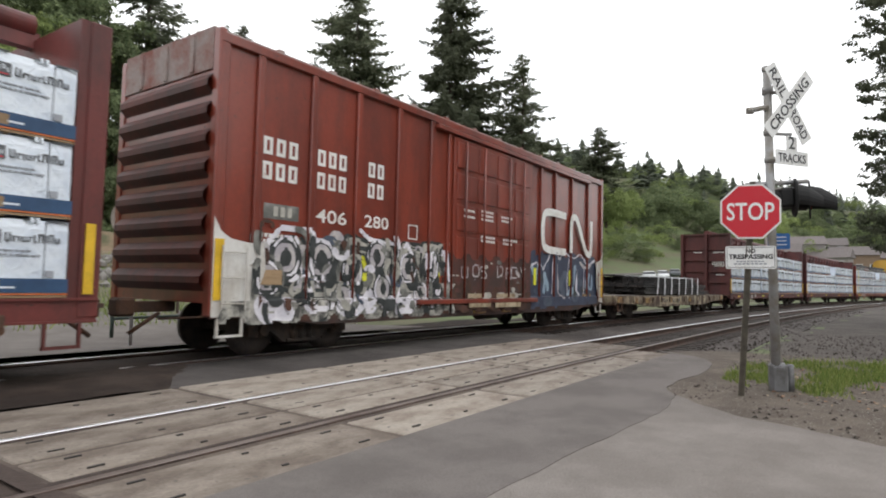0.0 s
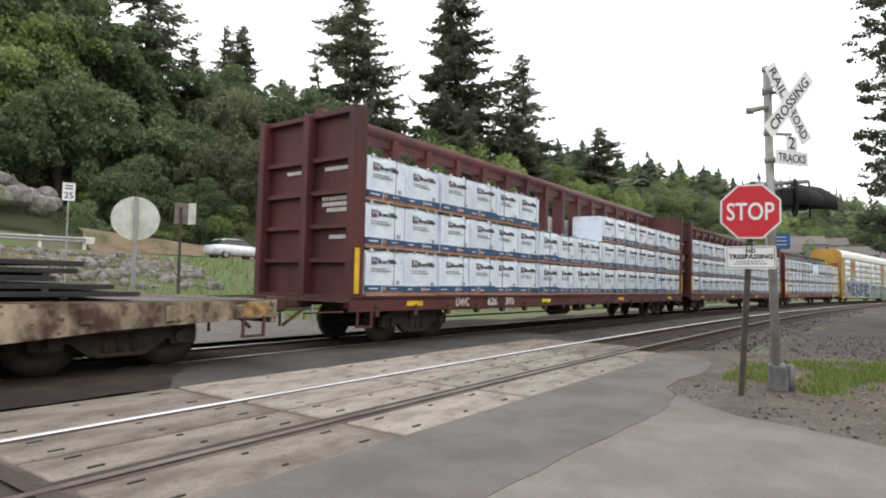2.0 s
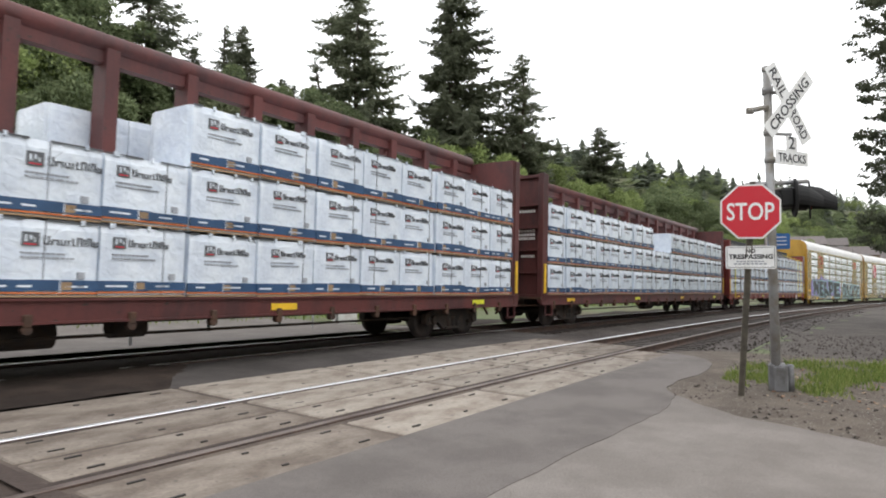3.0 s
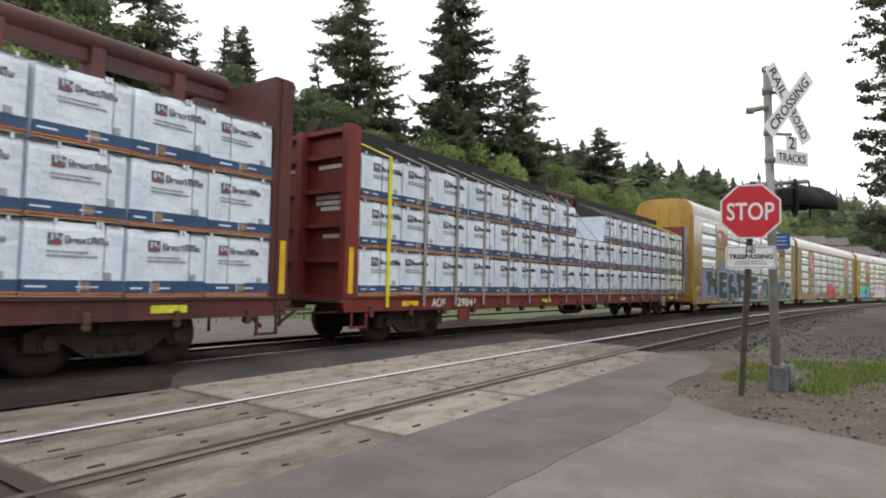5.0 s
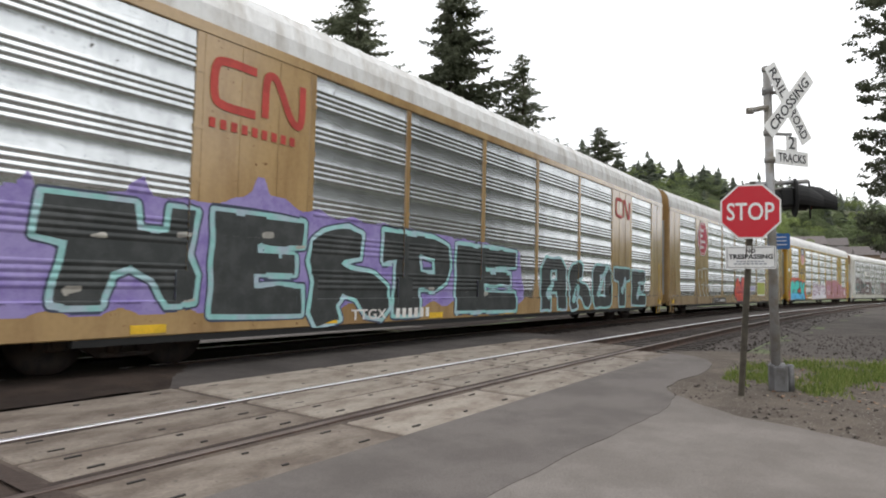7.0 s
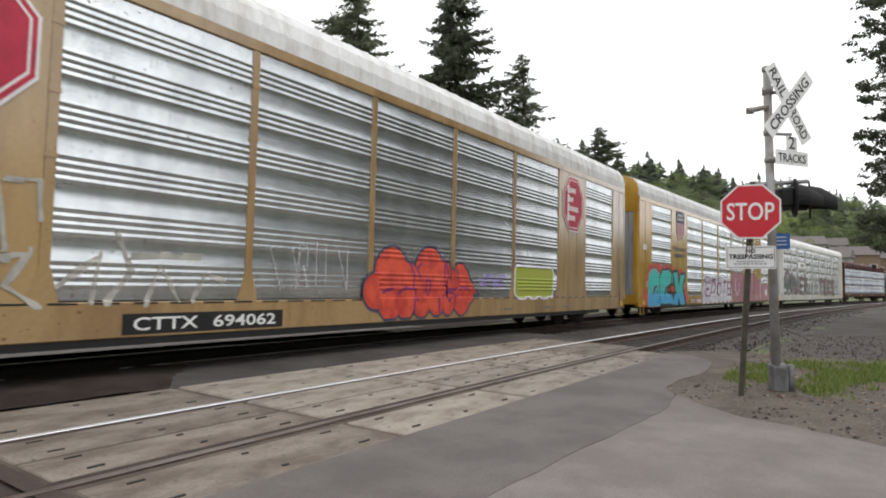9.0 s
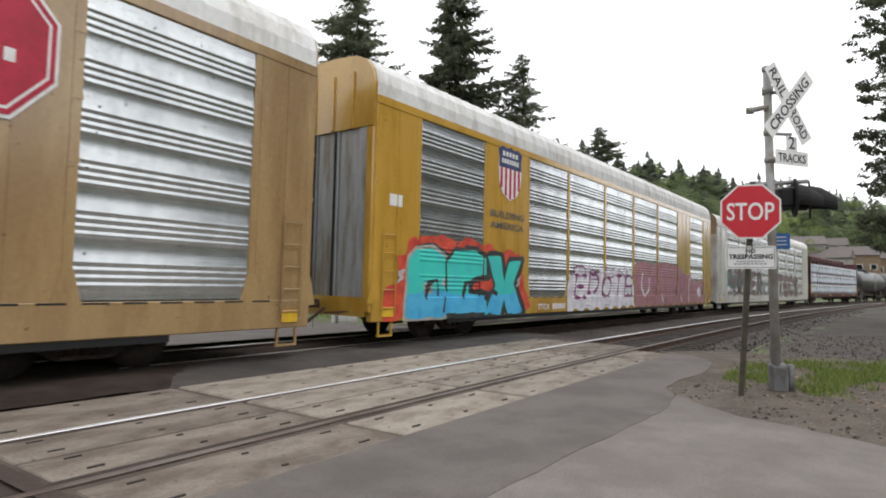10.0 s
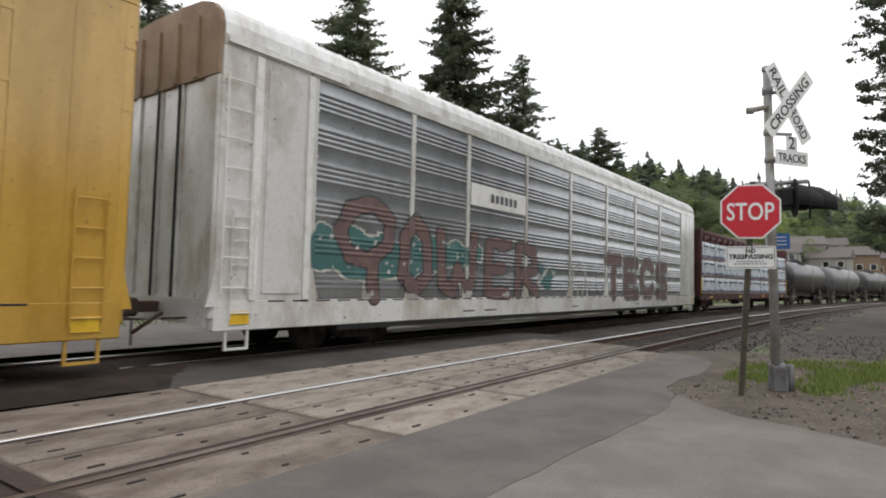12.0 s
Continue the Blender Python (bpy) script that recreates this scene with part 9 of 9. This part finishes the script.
def fir_mesh(seed, material, tall=30.0, wide=5.0, bare=0.18, n_whorl=58, droop=0.35, ragged=0.35, dense=5.2, size=0.30, feather=0.30):
    """A fir: whorls of drooping limbs that turn up at the tip, each feathered with narrow needle sprays."""
    rs = np.random.RandomState(seed)
    quads = []
    lean = rs.uniform(0, 6.28)
    for i in range(n_whorl):
        f = bare + (1 - bare) * ((i + rs.uniform(0, 0.8)) / n_whorl)
        z = f * tall
        L = wide * ((1 - f) ** 0.62) * min(1.0, 0.55 + (f - bare) * 4.0) * (0.85 + 0.25 * math.sin(i * 1.3 + seed)) + 0.25
        for j in range(rs.randint(5, 9)):
            a = rs.uniform(0, 2 * math.pi)
            ln = L * rs.uniform(1 - ragged * 1.7, 1 + ragged * 0.75) * (1 + 0.22 * math.cos(a - lean - f * 5))
            if ln < 0.2:
                continue
            m = max(5, int(ln * dense))
            t = np.linspace(0.12, 1.0, m) ** 0.8
            ax = np.array([math.cos(a), math.sin(a), 0.0])
            sd = np.array([-math.sin(a), math.cos(a), 0.0])
            rise = 0.25 * ln * t - droop * ln * rs.uniform(0.5, 1.6) * t * t + 0.22 * ln * t ** 4
            mid = ax * (ln * t)[:, None]
            mid[:, 2] = z + rise
            for side in (-1, 1, 0):
                reach = (size * 1.6 + feather * ln * (1 - t) ** 0.7) * rs.uniform(0.55, 1.2, m)
                if side == 0:
                    d = ax * 0.5 + np.array([0, 0, -1.0]) + rs.normal(size=(m, 3)) * 0.45
                    reach = reach * 0.7
                else:
                    d = sd * side + ax * rs.uniform(0.35, 1.1, m)[:, None] + np.array([0, 0, -0.25]) + rs.normal(size=(m, 3)) * 0.35
                d /= np.linalg.norm(d, axis=1)[:, None]
                n = np.cross(d, rs.normal(size=(m, 3)))
                n /= np.linalg.norm(n, axis=1)[:, None] + 1e-6
                w = (0.07 + 0.13 * reach * rs.uniform(0.7, 1.2, m))[:, None] * (size / 0.30)
                tip = mid + d * reach[:, None]
                mm = mid + d * (reach * 0.45)[:, None]
                tip[:, 2] -= 0.12 * reach
                quads.append(np.stack([mid, mm + n * w, tip, mm - n * w], 1))
    return quads_mesh("crown", np.concatenate(quads), material)


def plumed_mesh(seed, material, foot=3.0, tall=25.0):
    """The crown of an old fir: limbs set close all round, each ending in several soft plumes of short needle tufts."""
    rs = np.random.RandomState(seed)
    centres = []
    z = foot
    while z < tall:
        f = (z - foot) / (tall - foot)
        r = 3.05 * min(1.0, 1.75 * (1 - f)) + 0.42 * math.exp(-((z - 9.6) / 0.65) ** 2) + 0.25 * math.exp(-((z - 7.6) / 0.7) ** 2) - 0.45 * math.exp(-((z - 11.1) / 0.4) ** 2) - 0.5 * math.exp(-((z - 6.3) / 0.4) ** 2)
        a = rs.uniform(0, 2 * math.pi)
        ln = r * rs.uniform(0.72, 1.06)
        ax = np.array([math.cos(a), math.sin(a), 0.0])
        sd = np.array([-math.sin(a), math.cos(a), 0.0])
        for q in range(rs.randint(5, 9)):
            t = rs.uniform(0.30, 1.0)
            c = ax * ln * t + sd * rs.normal() * 0.20 * ln * (1.25 - t)
            c[2] = z + 0.18 * ln * t - 0.16 * ln * t * t + rs.normal() * 0.10
            up = rs.uniform(0.05, 0.35)
            m = 46
            k = rs.uniform(0, 1, m)
            fat = (0.20 + 0.10 * (1 - t)) * (1 - 0.6 * k)
            p = c + np.outer(k * 0.46, ax + np.array([0, 0, up])) + rs.normal(size=(m, 3)) * fat[:, None] * np.array([0.62, 0.62, 0.42])
            centres.append(p)
        z += rs.uniform(0.02, 0.055) if z < 14.5 else rs.uniform(0.08, 0.16)
    return quads_mesh("crown", leaf_quads(rs, np.concatenate(centres), 0.085), material)


def trunk_mesh(tall, r, limbs, seed, spread=0.5, start=0.35):
    rng = random.Random(seed)
    bm = B()
    p, k = Vector((0, 0, -0.5)), 6
    for i in range(k):
        q = Vector((rng.uniform(-0.02, 0.02) * tall, rng.uniform(-0.02, 0.02) * tall, tall * (i + 1) / k))
        tube(bm, p, q, r * (1 - 0.82 * i / k), r * (1 - 0.82 * (i + 1) / k), n=8, caps=False)
        p = q
    for i in range(limbs):
        z = tall * rng.uniform(start, 0.9)
        a = rng.uniform(0, 6.28)
        ln = tall * spread * rng.uniform(0.4, 1.0) * (1 - 0.5 * z / tall)
        tube(bm, (0, 0, z), (ln * math.cos(a), ln * math.sin(a), z + ln * rng.uniform(0.1, 0.7)), r * 0.28, r * 0.06, n=5, caps=False)
    me = bpy.data.meshes.new("trunk")
    bm.to_mesh(me)
    bm.free()
    me.materials.append(M["bark"])
    return me


def tree(name, x, y, label, group, crown, trunk, scale_c, scale_t, zc=0.0, turn=0.0, g=None):
    g = height(x, y) if g is None else g
    th = empty(name, Matrix.Translation((x, y, g)), label=label, category="tree", group=group)
    for nm, me, sc, z in (("trunk", trunk, scale_t, 0.0), ("crown", crown, scale_c, zc)):
        o = new(nm, me)
        o.parent = th
        o.matrix_basis = Matrix.Translation((0, 0, z)) @ Matrix.Rotation(turn, 4, 'Z') @ Matrix.Diagonal((*sc, 1))
    return th


def woods():
    rng = random.Random(8)
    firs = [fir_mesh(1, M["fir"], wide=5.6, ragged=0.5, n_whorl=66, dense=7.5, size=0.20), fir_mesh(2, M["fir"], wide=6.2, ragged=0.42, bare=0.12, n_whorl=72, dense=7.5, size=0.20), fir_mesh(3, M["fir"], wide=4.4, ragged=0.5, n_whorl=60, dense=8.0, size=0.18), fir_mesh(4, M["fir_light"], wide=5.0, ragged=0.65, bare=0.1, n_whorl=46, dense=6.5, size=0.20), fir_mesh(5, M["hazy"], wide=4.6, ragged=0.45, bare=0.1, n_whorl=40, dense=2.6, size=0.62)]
    ftrunk = trunk_mesh(29.0, 0.45, 10, 3, 0.06, 0.1)
    # x, y, height of the tip, crown width, kind
    for x, y, top, w, k in ((60.6, 57.0, 47.0, 14.0, 0), (74.0, 49.7, 50.5, 14.5, 1), (83.4, 42.6, 38.1, 16.5, 2), (143.5, 52.1, 41.8, 14.5, 0), (37.8, 68.0, 45.0, 15.0, 3), (41.8, 66.0, 30.5, 9.0, 0), (45.5, 66.5, 28.5, 9.0, 1), (54.0, 62.0, 28.5, 8.0, 0), (47.7, 68.0, 36.0, 7.0, 2), (51.5, 69.4, 37.5, 8.5, 1),
                            (30.2, 70.7, 37.0, 9.0, 3), (25.3, 72.8, 33.0, 9.0, 3), (21.4, 73.2, 32.0, 9, 3), (68.1, 56.8, 30.0, 6.5, 2), (57.6, 68.3, 31.7, 8, 1), (57.4, 61.2, 33.9, 7.0, 3), (187.4, 75.8, 47.8, 7.5, 2), (34.0, 73.0, 37.0, 9.0, 3),
                            (221.1, 96.6, 55.9, 8, 0), (258.5, 77.7, 55.9, 8, 2), (272.2, 75.6, 55.5, 8, 1), (272.0, 58.9, 49.3, 11, 0), (265.0, 51.1, 51.2, 10, 2), (240, 84, 52.0, 9, 1), (230, 72, 47.0, 9, 0), (205, 82, 46, 8, 1), (215, 66, 42, 9, 2), (290, 66, 50, 9, 1), (300, 50, 46, 10, 0), (280, 40, 42, 10, 2), (88.5, 46, 30.0, 7.0, 1), (64.0, 62.0, 33.0, 8.0, 3)):
        g = height(x, y)
        tall = top - g
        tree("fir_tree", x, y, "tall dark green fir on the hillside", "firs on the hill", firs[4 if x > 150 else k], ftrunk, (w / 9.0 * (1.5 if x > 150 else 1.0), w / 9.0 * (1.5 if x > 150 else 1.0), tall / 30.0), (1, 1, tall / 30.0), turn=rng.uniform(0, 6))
    # the fir beside the line, whose branches reach into view
    tree("fir_tree", 31.0, -3.2, "dark fir close beside the line", "", plumed_mesh(9, M["fir"]), ftrunk, (1, 1, 1), (0.9, 0.9, 0.84), turn=0.7)
    for x, y, k, w in ((29.5, -10.5, 0, 1.0), (33.5, -14.5, 1, 1.05), (25.5, -15.0, 0, 0.95), (38.0, -11.0, 1, 0.95)):
        tree("fir_tree", x, y, "dark fir close beside the line", "", firs[k], ftrunk, (w, w, 0.8), (0.9, 0.9, 0.8), turn=x)
    broad = [broadleaf_mesh(11, M["leaf"]), broadleaf_mesh(12, M["leaf"]), broadleaf_mesh(13, M["leaf_pale"]), broadleaf_mesh(14, M["shrub"])]
    btrunk = trunk_mesh(1.0, 0.035, 9, 5, 0.5, 0.35)
    # x, y, height of the crown's middle, crown radius, kind
    for x, y, zc, r, k in ((46.2, 46.2, 10.2, 6.6, 3), (57.0, 44.5, 9.0, 5.4, 3), (40.0, 48.5, 10.6, 5.6, 2), (37.5, 54.5, 11.6, 5.2, 2), (34.5, 58.0, 13.3, 6.0, 0), (30.2, 60.7, 14.0, 6.4, 1), (26.2, 62.6, 16.3, 7.0, 0), (22.8, 63.9, 17.3, 6.8, 3), (64.2, 46.5, 15.0, 7.4, 3), (72.3, 43.5, 15.4, 7.8, 3), (85.5, 42.2, 13.6, 6.0, 3),
                            (56.1, 49.3, 15.0, 6.4, 1), (53.2, 58.4, 20.2, 6.0, 0), (27.7, 69.6, 26.5, 8.0, 0), (31.8, 68.1, 25.8, 7.6, 1), (23.0, 69.0, 27.5, 8.0, 0), (25.5, 66.0, 22.0, 6.5, 3), (105.1, 43.5, 13.0, 5.2, 3), (146.9, 49.2, 20.9, 8.0, 3), (174.7, 44.0, 22.2, 9.0, 0), (43.6, 58.4, 18.2, 6.0, 2), (43.5, 63.5, 21.5, 6.2, 0), (49.5, 61.5, 22.0, 6.0, 1), (56.0, 57.5, 21.5, 5.6, 0), (35.6, 66.0, 21.5, 6.0, 0), (78.0, 52.2, 21.8, 7.2, 3), (87.5, 47.2, 20.5, 6.6, 0),
                            (101.1, 45.3, 18.5, 6.6, 3), (117, 47, 18.5, 6.5, 3), (130, 46, 19.0, 7.0, 3), (158, 50, 22.0, 7.5, 1), (190, 40, 22.0, 8.0, 0), (206, 44, 24.0, 8.0, 3), (18.0, 60.0, 13.0, 6.5, 1), (14.0, 64.0, 18.0, 7.5, 0), (10.0, 60.0, 14.0, 7.0, 1), (19.0, 68.0, 24.0, 7.0, 3), (49.0, 63.0, 21.0, 6.0, 1), (60.5, 52.5, 17.5, 5.5, 3), (68, 52, 19.5, 6.0, 1), (94, 41.5, 13.5, 5.0, 1),
                            (178, 32, 17.0, 6.5, 0), (196, 26, 18.0, 7.0, 1), (214, 22, 19.0, 8.0, 3), (232, 14, 19.0, 8.0, 0), (240, 0, 18.0, 9.0, 1), (228, -10, 15.0, 8.0, 0), (205, -14, 12.0, 6.0, 1), (250, 28, 24.0, 9.0, 1), (270, 12, 24.0, 10.0, 0), (146, -10.0, 8.0, 4.0, 3), (256, -18, 18.0, 9.0, 0), (41.5, 44.0, 6.5, 3.0, 3), (52, 42.5, 7.5, 3.6, 3), (60, 41, 8, 3.6, 0), (33, 50, 7.5, 3.6, 0), (28, 54, 9.5, 4.0, 1), (75, 39.5, 8, 3.6, 3), (66.5, 40.5, 8.5, 3.6, 1)):
        g = height(x, y)
        tall = max(2.0, zc - g + r * 0.5)
        tree("broadleaf_tree", x, y, ("full green broadleaf tree", "dark green broadleaf tree", "pale dusty green alder", "bright green leafy tree")[k] + " at the foot of the hill", "broadleaf trees on the hill", broad[k], btrunk, (r, r, r * 1.05), (tall, tall, tall), zc - g, rng.uniform(0, 6))
    # undergrowth
    bush = broadleaf_mesh(21, M["shrub"], 3200, 16)
    bush2 = broadleaf_mesh(22, M["leaf"], 3200, 16)
    for i in range(330):
        s, o = (rng.uniform(-5, 210), 39.5 + 62 * rng.random() ** 1.4) if i < 190 else (rng.uniform(90, 300), 30 + 90 * rng.random())
        p, _ = track(s, o)
        r = rng.uniform(1.6, 3.4) * (1 + s / 260)
        b = new("bush", (bush, bush2)[i % 2])
        b.matrix_basis = Matrix.Translation((p.x, p.y, height(p.x, p.y) + r * 0.4)) @ Matrix.Rotation(rng.uniform(0, 6), 4, 'Z') @ Matrix.Diagonal((r, r, r * rng.uniform(0.7, 1.1), 1))
        tagged(b, "dense green undergrowth on the slope", "bush", "bushes on the hill")


def far_woods():
    """Woods too far off to count: ragged spires on the distant hills, and unseen tree belts added for the reflections
    in the cars.
    """
    rs = np.random.RandomState(31)
    tris_v, tris_f = [], []
    spots = []
    for i in range(300):
        s, o = rs.uniform(190, 620), rs.uniform(45, 260)
        p, _ = track(s, o)
        spots.append((p.x, p.y, rs.uniform(5, 11)))
    for i in range(90):
        p, _ = track(rs.uniform(110, 260), rs.uniform(70, 120))
        spots.append((p.x, p.y, rs.uniform(6, 12)))
    # Added belts behind and left of the eye, out of view, mirrored by the screens.
    for i in range(420):
        spots.append((rs.uniform(-160, 190), rs.uniform(-120, -62), rs.uniform(14, 23)))
    for i in range(90):
        spots.append((rs.uniform(-130, -45), rs.uniform(-60, 90), rs.uniform(12, 24)))
    for i in range(120):
        spots.append((rs.uniform(300, 520), rs.uniform(-15, 40), rs.uniform(6, 13)))
    for x, y, t in spots:
        z = height(x, y)
        w = t * rs.uniform(0.26, 0.42)
        for k in range(46):
            f = rs.uniform(0.08, 1.0)
            a = rs.uniform(0, 6.28)
            ln = w * (1 - f) ** 0.8 + 0.3
            c = np.array([x + math.cos(a) * ln * 0.5, y + math.sin(a) * ln * 0.5, z + f * t])
            b = len(tris_v)
            sd = np.array([-math.sin(a), math.cos(a), 0]) * ln * 0.55
            outw = np.array([math.cos(a), math.sin(a), 0]) * ln * 0.7
            tris_v += [tuple(c - outw * 0.7 + np.array([0, 0, t * 0.05])), tuple(c + sd * 0.8 + np.array([0, 0, -t * 0.03])), tuple(c + outw + np.array([0, 0, -t * 0.05])), tuple(c - sd * 0.8 + np.array([0, 0, -t * 0.02]))]
            tris_f.append((b, b + 1, b + 2, b + 3))
    me = bpy.data.meshes.new("distant_woods")
    me.from_pydata(tris_v, [], tris_f)
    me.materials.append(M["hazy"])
    tagged(new("distant_woods", me), "dark green woods on the distant hills, with added belts out of view", "woods", kind="stuff")


def grasses():
    """Grass on the verge and on the bank."""
    rs = np.random.RandomState(3)
    v, f = [], []

    def blade(x, y, z, h, w):
        a = rs.uniform(0, 6.28)
        d = np.array([math.cos(a), math.sin(a), 0])
        l = np.array([rs.normal() * 0.35 * h, rs.normal() * 0.35 * h, h])
        b = len(v)
        p = np.array([x, y, z])
        v.extend([tuple(p - d * w), tuple(p + d * w), tuple(p + l)])
        f.append((b, b + 1, b + 2))

    for i in range(30000):
        d, side = 7.2 + 4.6 * rs.beta(1.6, 1.7), rs.uniform(4.2, 11.5)
        x, y = 0.823 * d + 0.567 * side, 0.567 * d - 0.823 * side
        if x < 9.0 or so(x, y)[1] > -3.0 or y > 1.75 or noise.noise(Vector((x * 1.1, y * 1.6, 4))) + 0.5 * noise.noise(Vector((x * 4.1, y * 4.6, 7))) < -0.10 + 0.35 * max(0.0, 9.0 - d) + 0.3 * max(0.0, d - 10.5) + rs.uniform(-0.15, 0.15):
            continue
        blade(x, y, -0.05, rs.uniform(0.03, 0.15), rs.uniform(0.005, 0.012))
    for i in range(5000):
        x, y = rs.uniform(9, 22), rs.uniform(-5, -0.6)
        if noise.noise(Vector((x * 0.7, y * 0.9, 9))) < 0.0:
            continue
        blade(x, y, -0.05, rs.uniform(0.03, 0.12), rs.uniform(0.005, 0.012))
    me = bpy.data.meshes.new("verge_grass")
    me.from_pydata(v, [], f)
    me.materials.append(M["blades"])
    tagged(new("verge_grass", me), "tufts of fresh green grass on the verge", "grass", kind="stuff")
    v, f = [], []
    for i in range(26000):
        s, o = rs.uniform(2, 75), rs.uniform(12.5, 30)
        p, _ = track(s, o)
        blade(p.x, p.y, height(p.x, p.y), rs.uniform(0.1, 0.45), rs.uniform(0.01, 0.03))
    me = bpy.data.meshes.new("bank_grass")
    me.from_pydata(v, [], f)
    me.materials.append(M["blades"])
    tagged(new("bank_grass", me), "rough grass on the bank beyond the tracks", "grass", kind="stuff")


def fallen_leaves():
    rs = np.random.RandomState(6)
    v, f = [], []
    for i in range(150):
        x, y = rs.uniform(8.2, 12), rs.uniform(-0.9, 1.0)
        a, r = rs.uniform(0, 6.28), rs.uniform(0.015, 0.04)
        b = len(v)
        for k in range(5):
            v.append((x + r * math.cos(a + k * 1.257), y + r * 0.7 * math.sin(a + k * 1.257), -0.035 + rs.uniform(0, 0.02)))
        f.append(tuple(range(b, b + 5)))
    me = bpy.data.meshes.new("fallen_leaves")
    me.from_pydata(v, [], f)
    me.materials.append(leaf_mat("dry_leaves", (0.30, 0.12, 0.05), (0.42, 0.34, 0.25)))
    tagged(new("fallen_leaves", me), "dry brown leaves scattered on the verge", "leaves", kind="stuff")


stop_sign()
crossbuck_mast()
far_signs()
guard_rail()
pipe_railing()
boulders()
houses()
MOVER = vehicle("car", Matrix.Identity(4), M["carwhite"], "white hatchback driving along the hill road")
for s_, o_, mt_, turn_ in ((58, 22, "carwhite", 30), (61, 23, "cargrey", 30), (84, 27, "carwhite", 10), (90, 28, "carwhite", 200), (96, 29, "cargrey", 15)):
    p_, h_ = track(s_, o_)
    vehicle("car", Matrix.Translation((p_.x, p_.y, height(p_.x, p_.y))) @ pose(0, 0, 0, 0, 0, turn_), M[mt_], ("white" if mt_ == "carwhite" else "grey") + " car parked beyond the tracks")
woods()
far_woods()
grasses()
fallen_leaves()


# ---- what moves: the train rolls at a steady 16 m/s along the far track ----
def car_pose(middle, at, t):
    s = middle - SPEED * (t - 6.7)
    a, _ = track(far_s(s - at), D12)
    b, _ = track(far_s(s + at), D12)
    c = (a + b) / 2
    return pose(c.x, c.y, c.z, math.degrees(math.atan(CANT)), 0, math.degrees(math.atan2(b.y - a.y, b.x - a.x)))


def motions():
    rows = []
    for t in np.arange(0.0, 12.01, 0.5):
        p, h = track(17.4 + 9.4 * (t - 1.0), 34.3)
        rows.append((t, pose(p.x, p.y, height(p.x, p.y) + 0.06, 0, 0, math.degrees(h))))
    walk(MOVER, rows)
    turn = [(k / FPS, -math.degrees(SPEED * k / FPS / 0.46)) for k in range(12 * FPS + 1)]
    for axle, a in AXLES:
        walk(axle, [(t, pose(a, 0, 0.46, 0, d, 0)) for t, d in turn])
    for car, middle, at in CARS:
        walk(car, [(t, car_pose(middle, at, t)) for t in np.arange(0.0, 12.01, 0.5)])


motions()
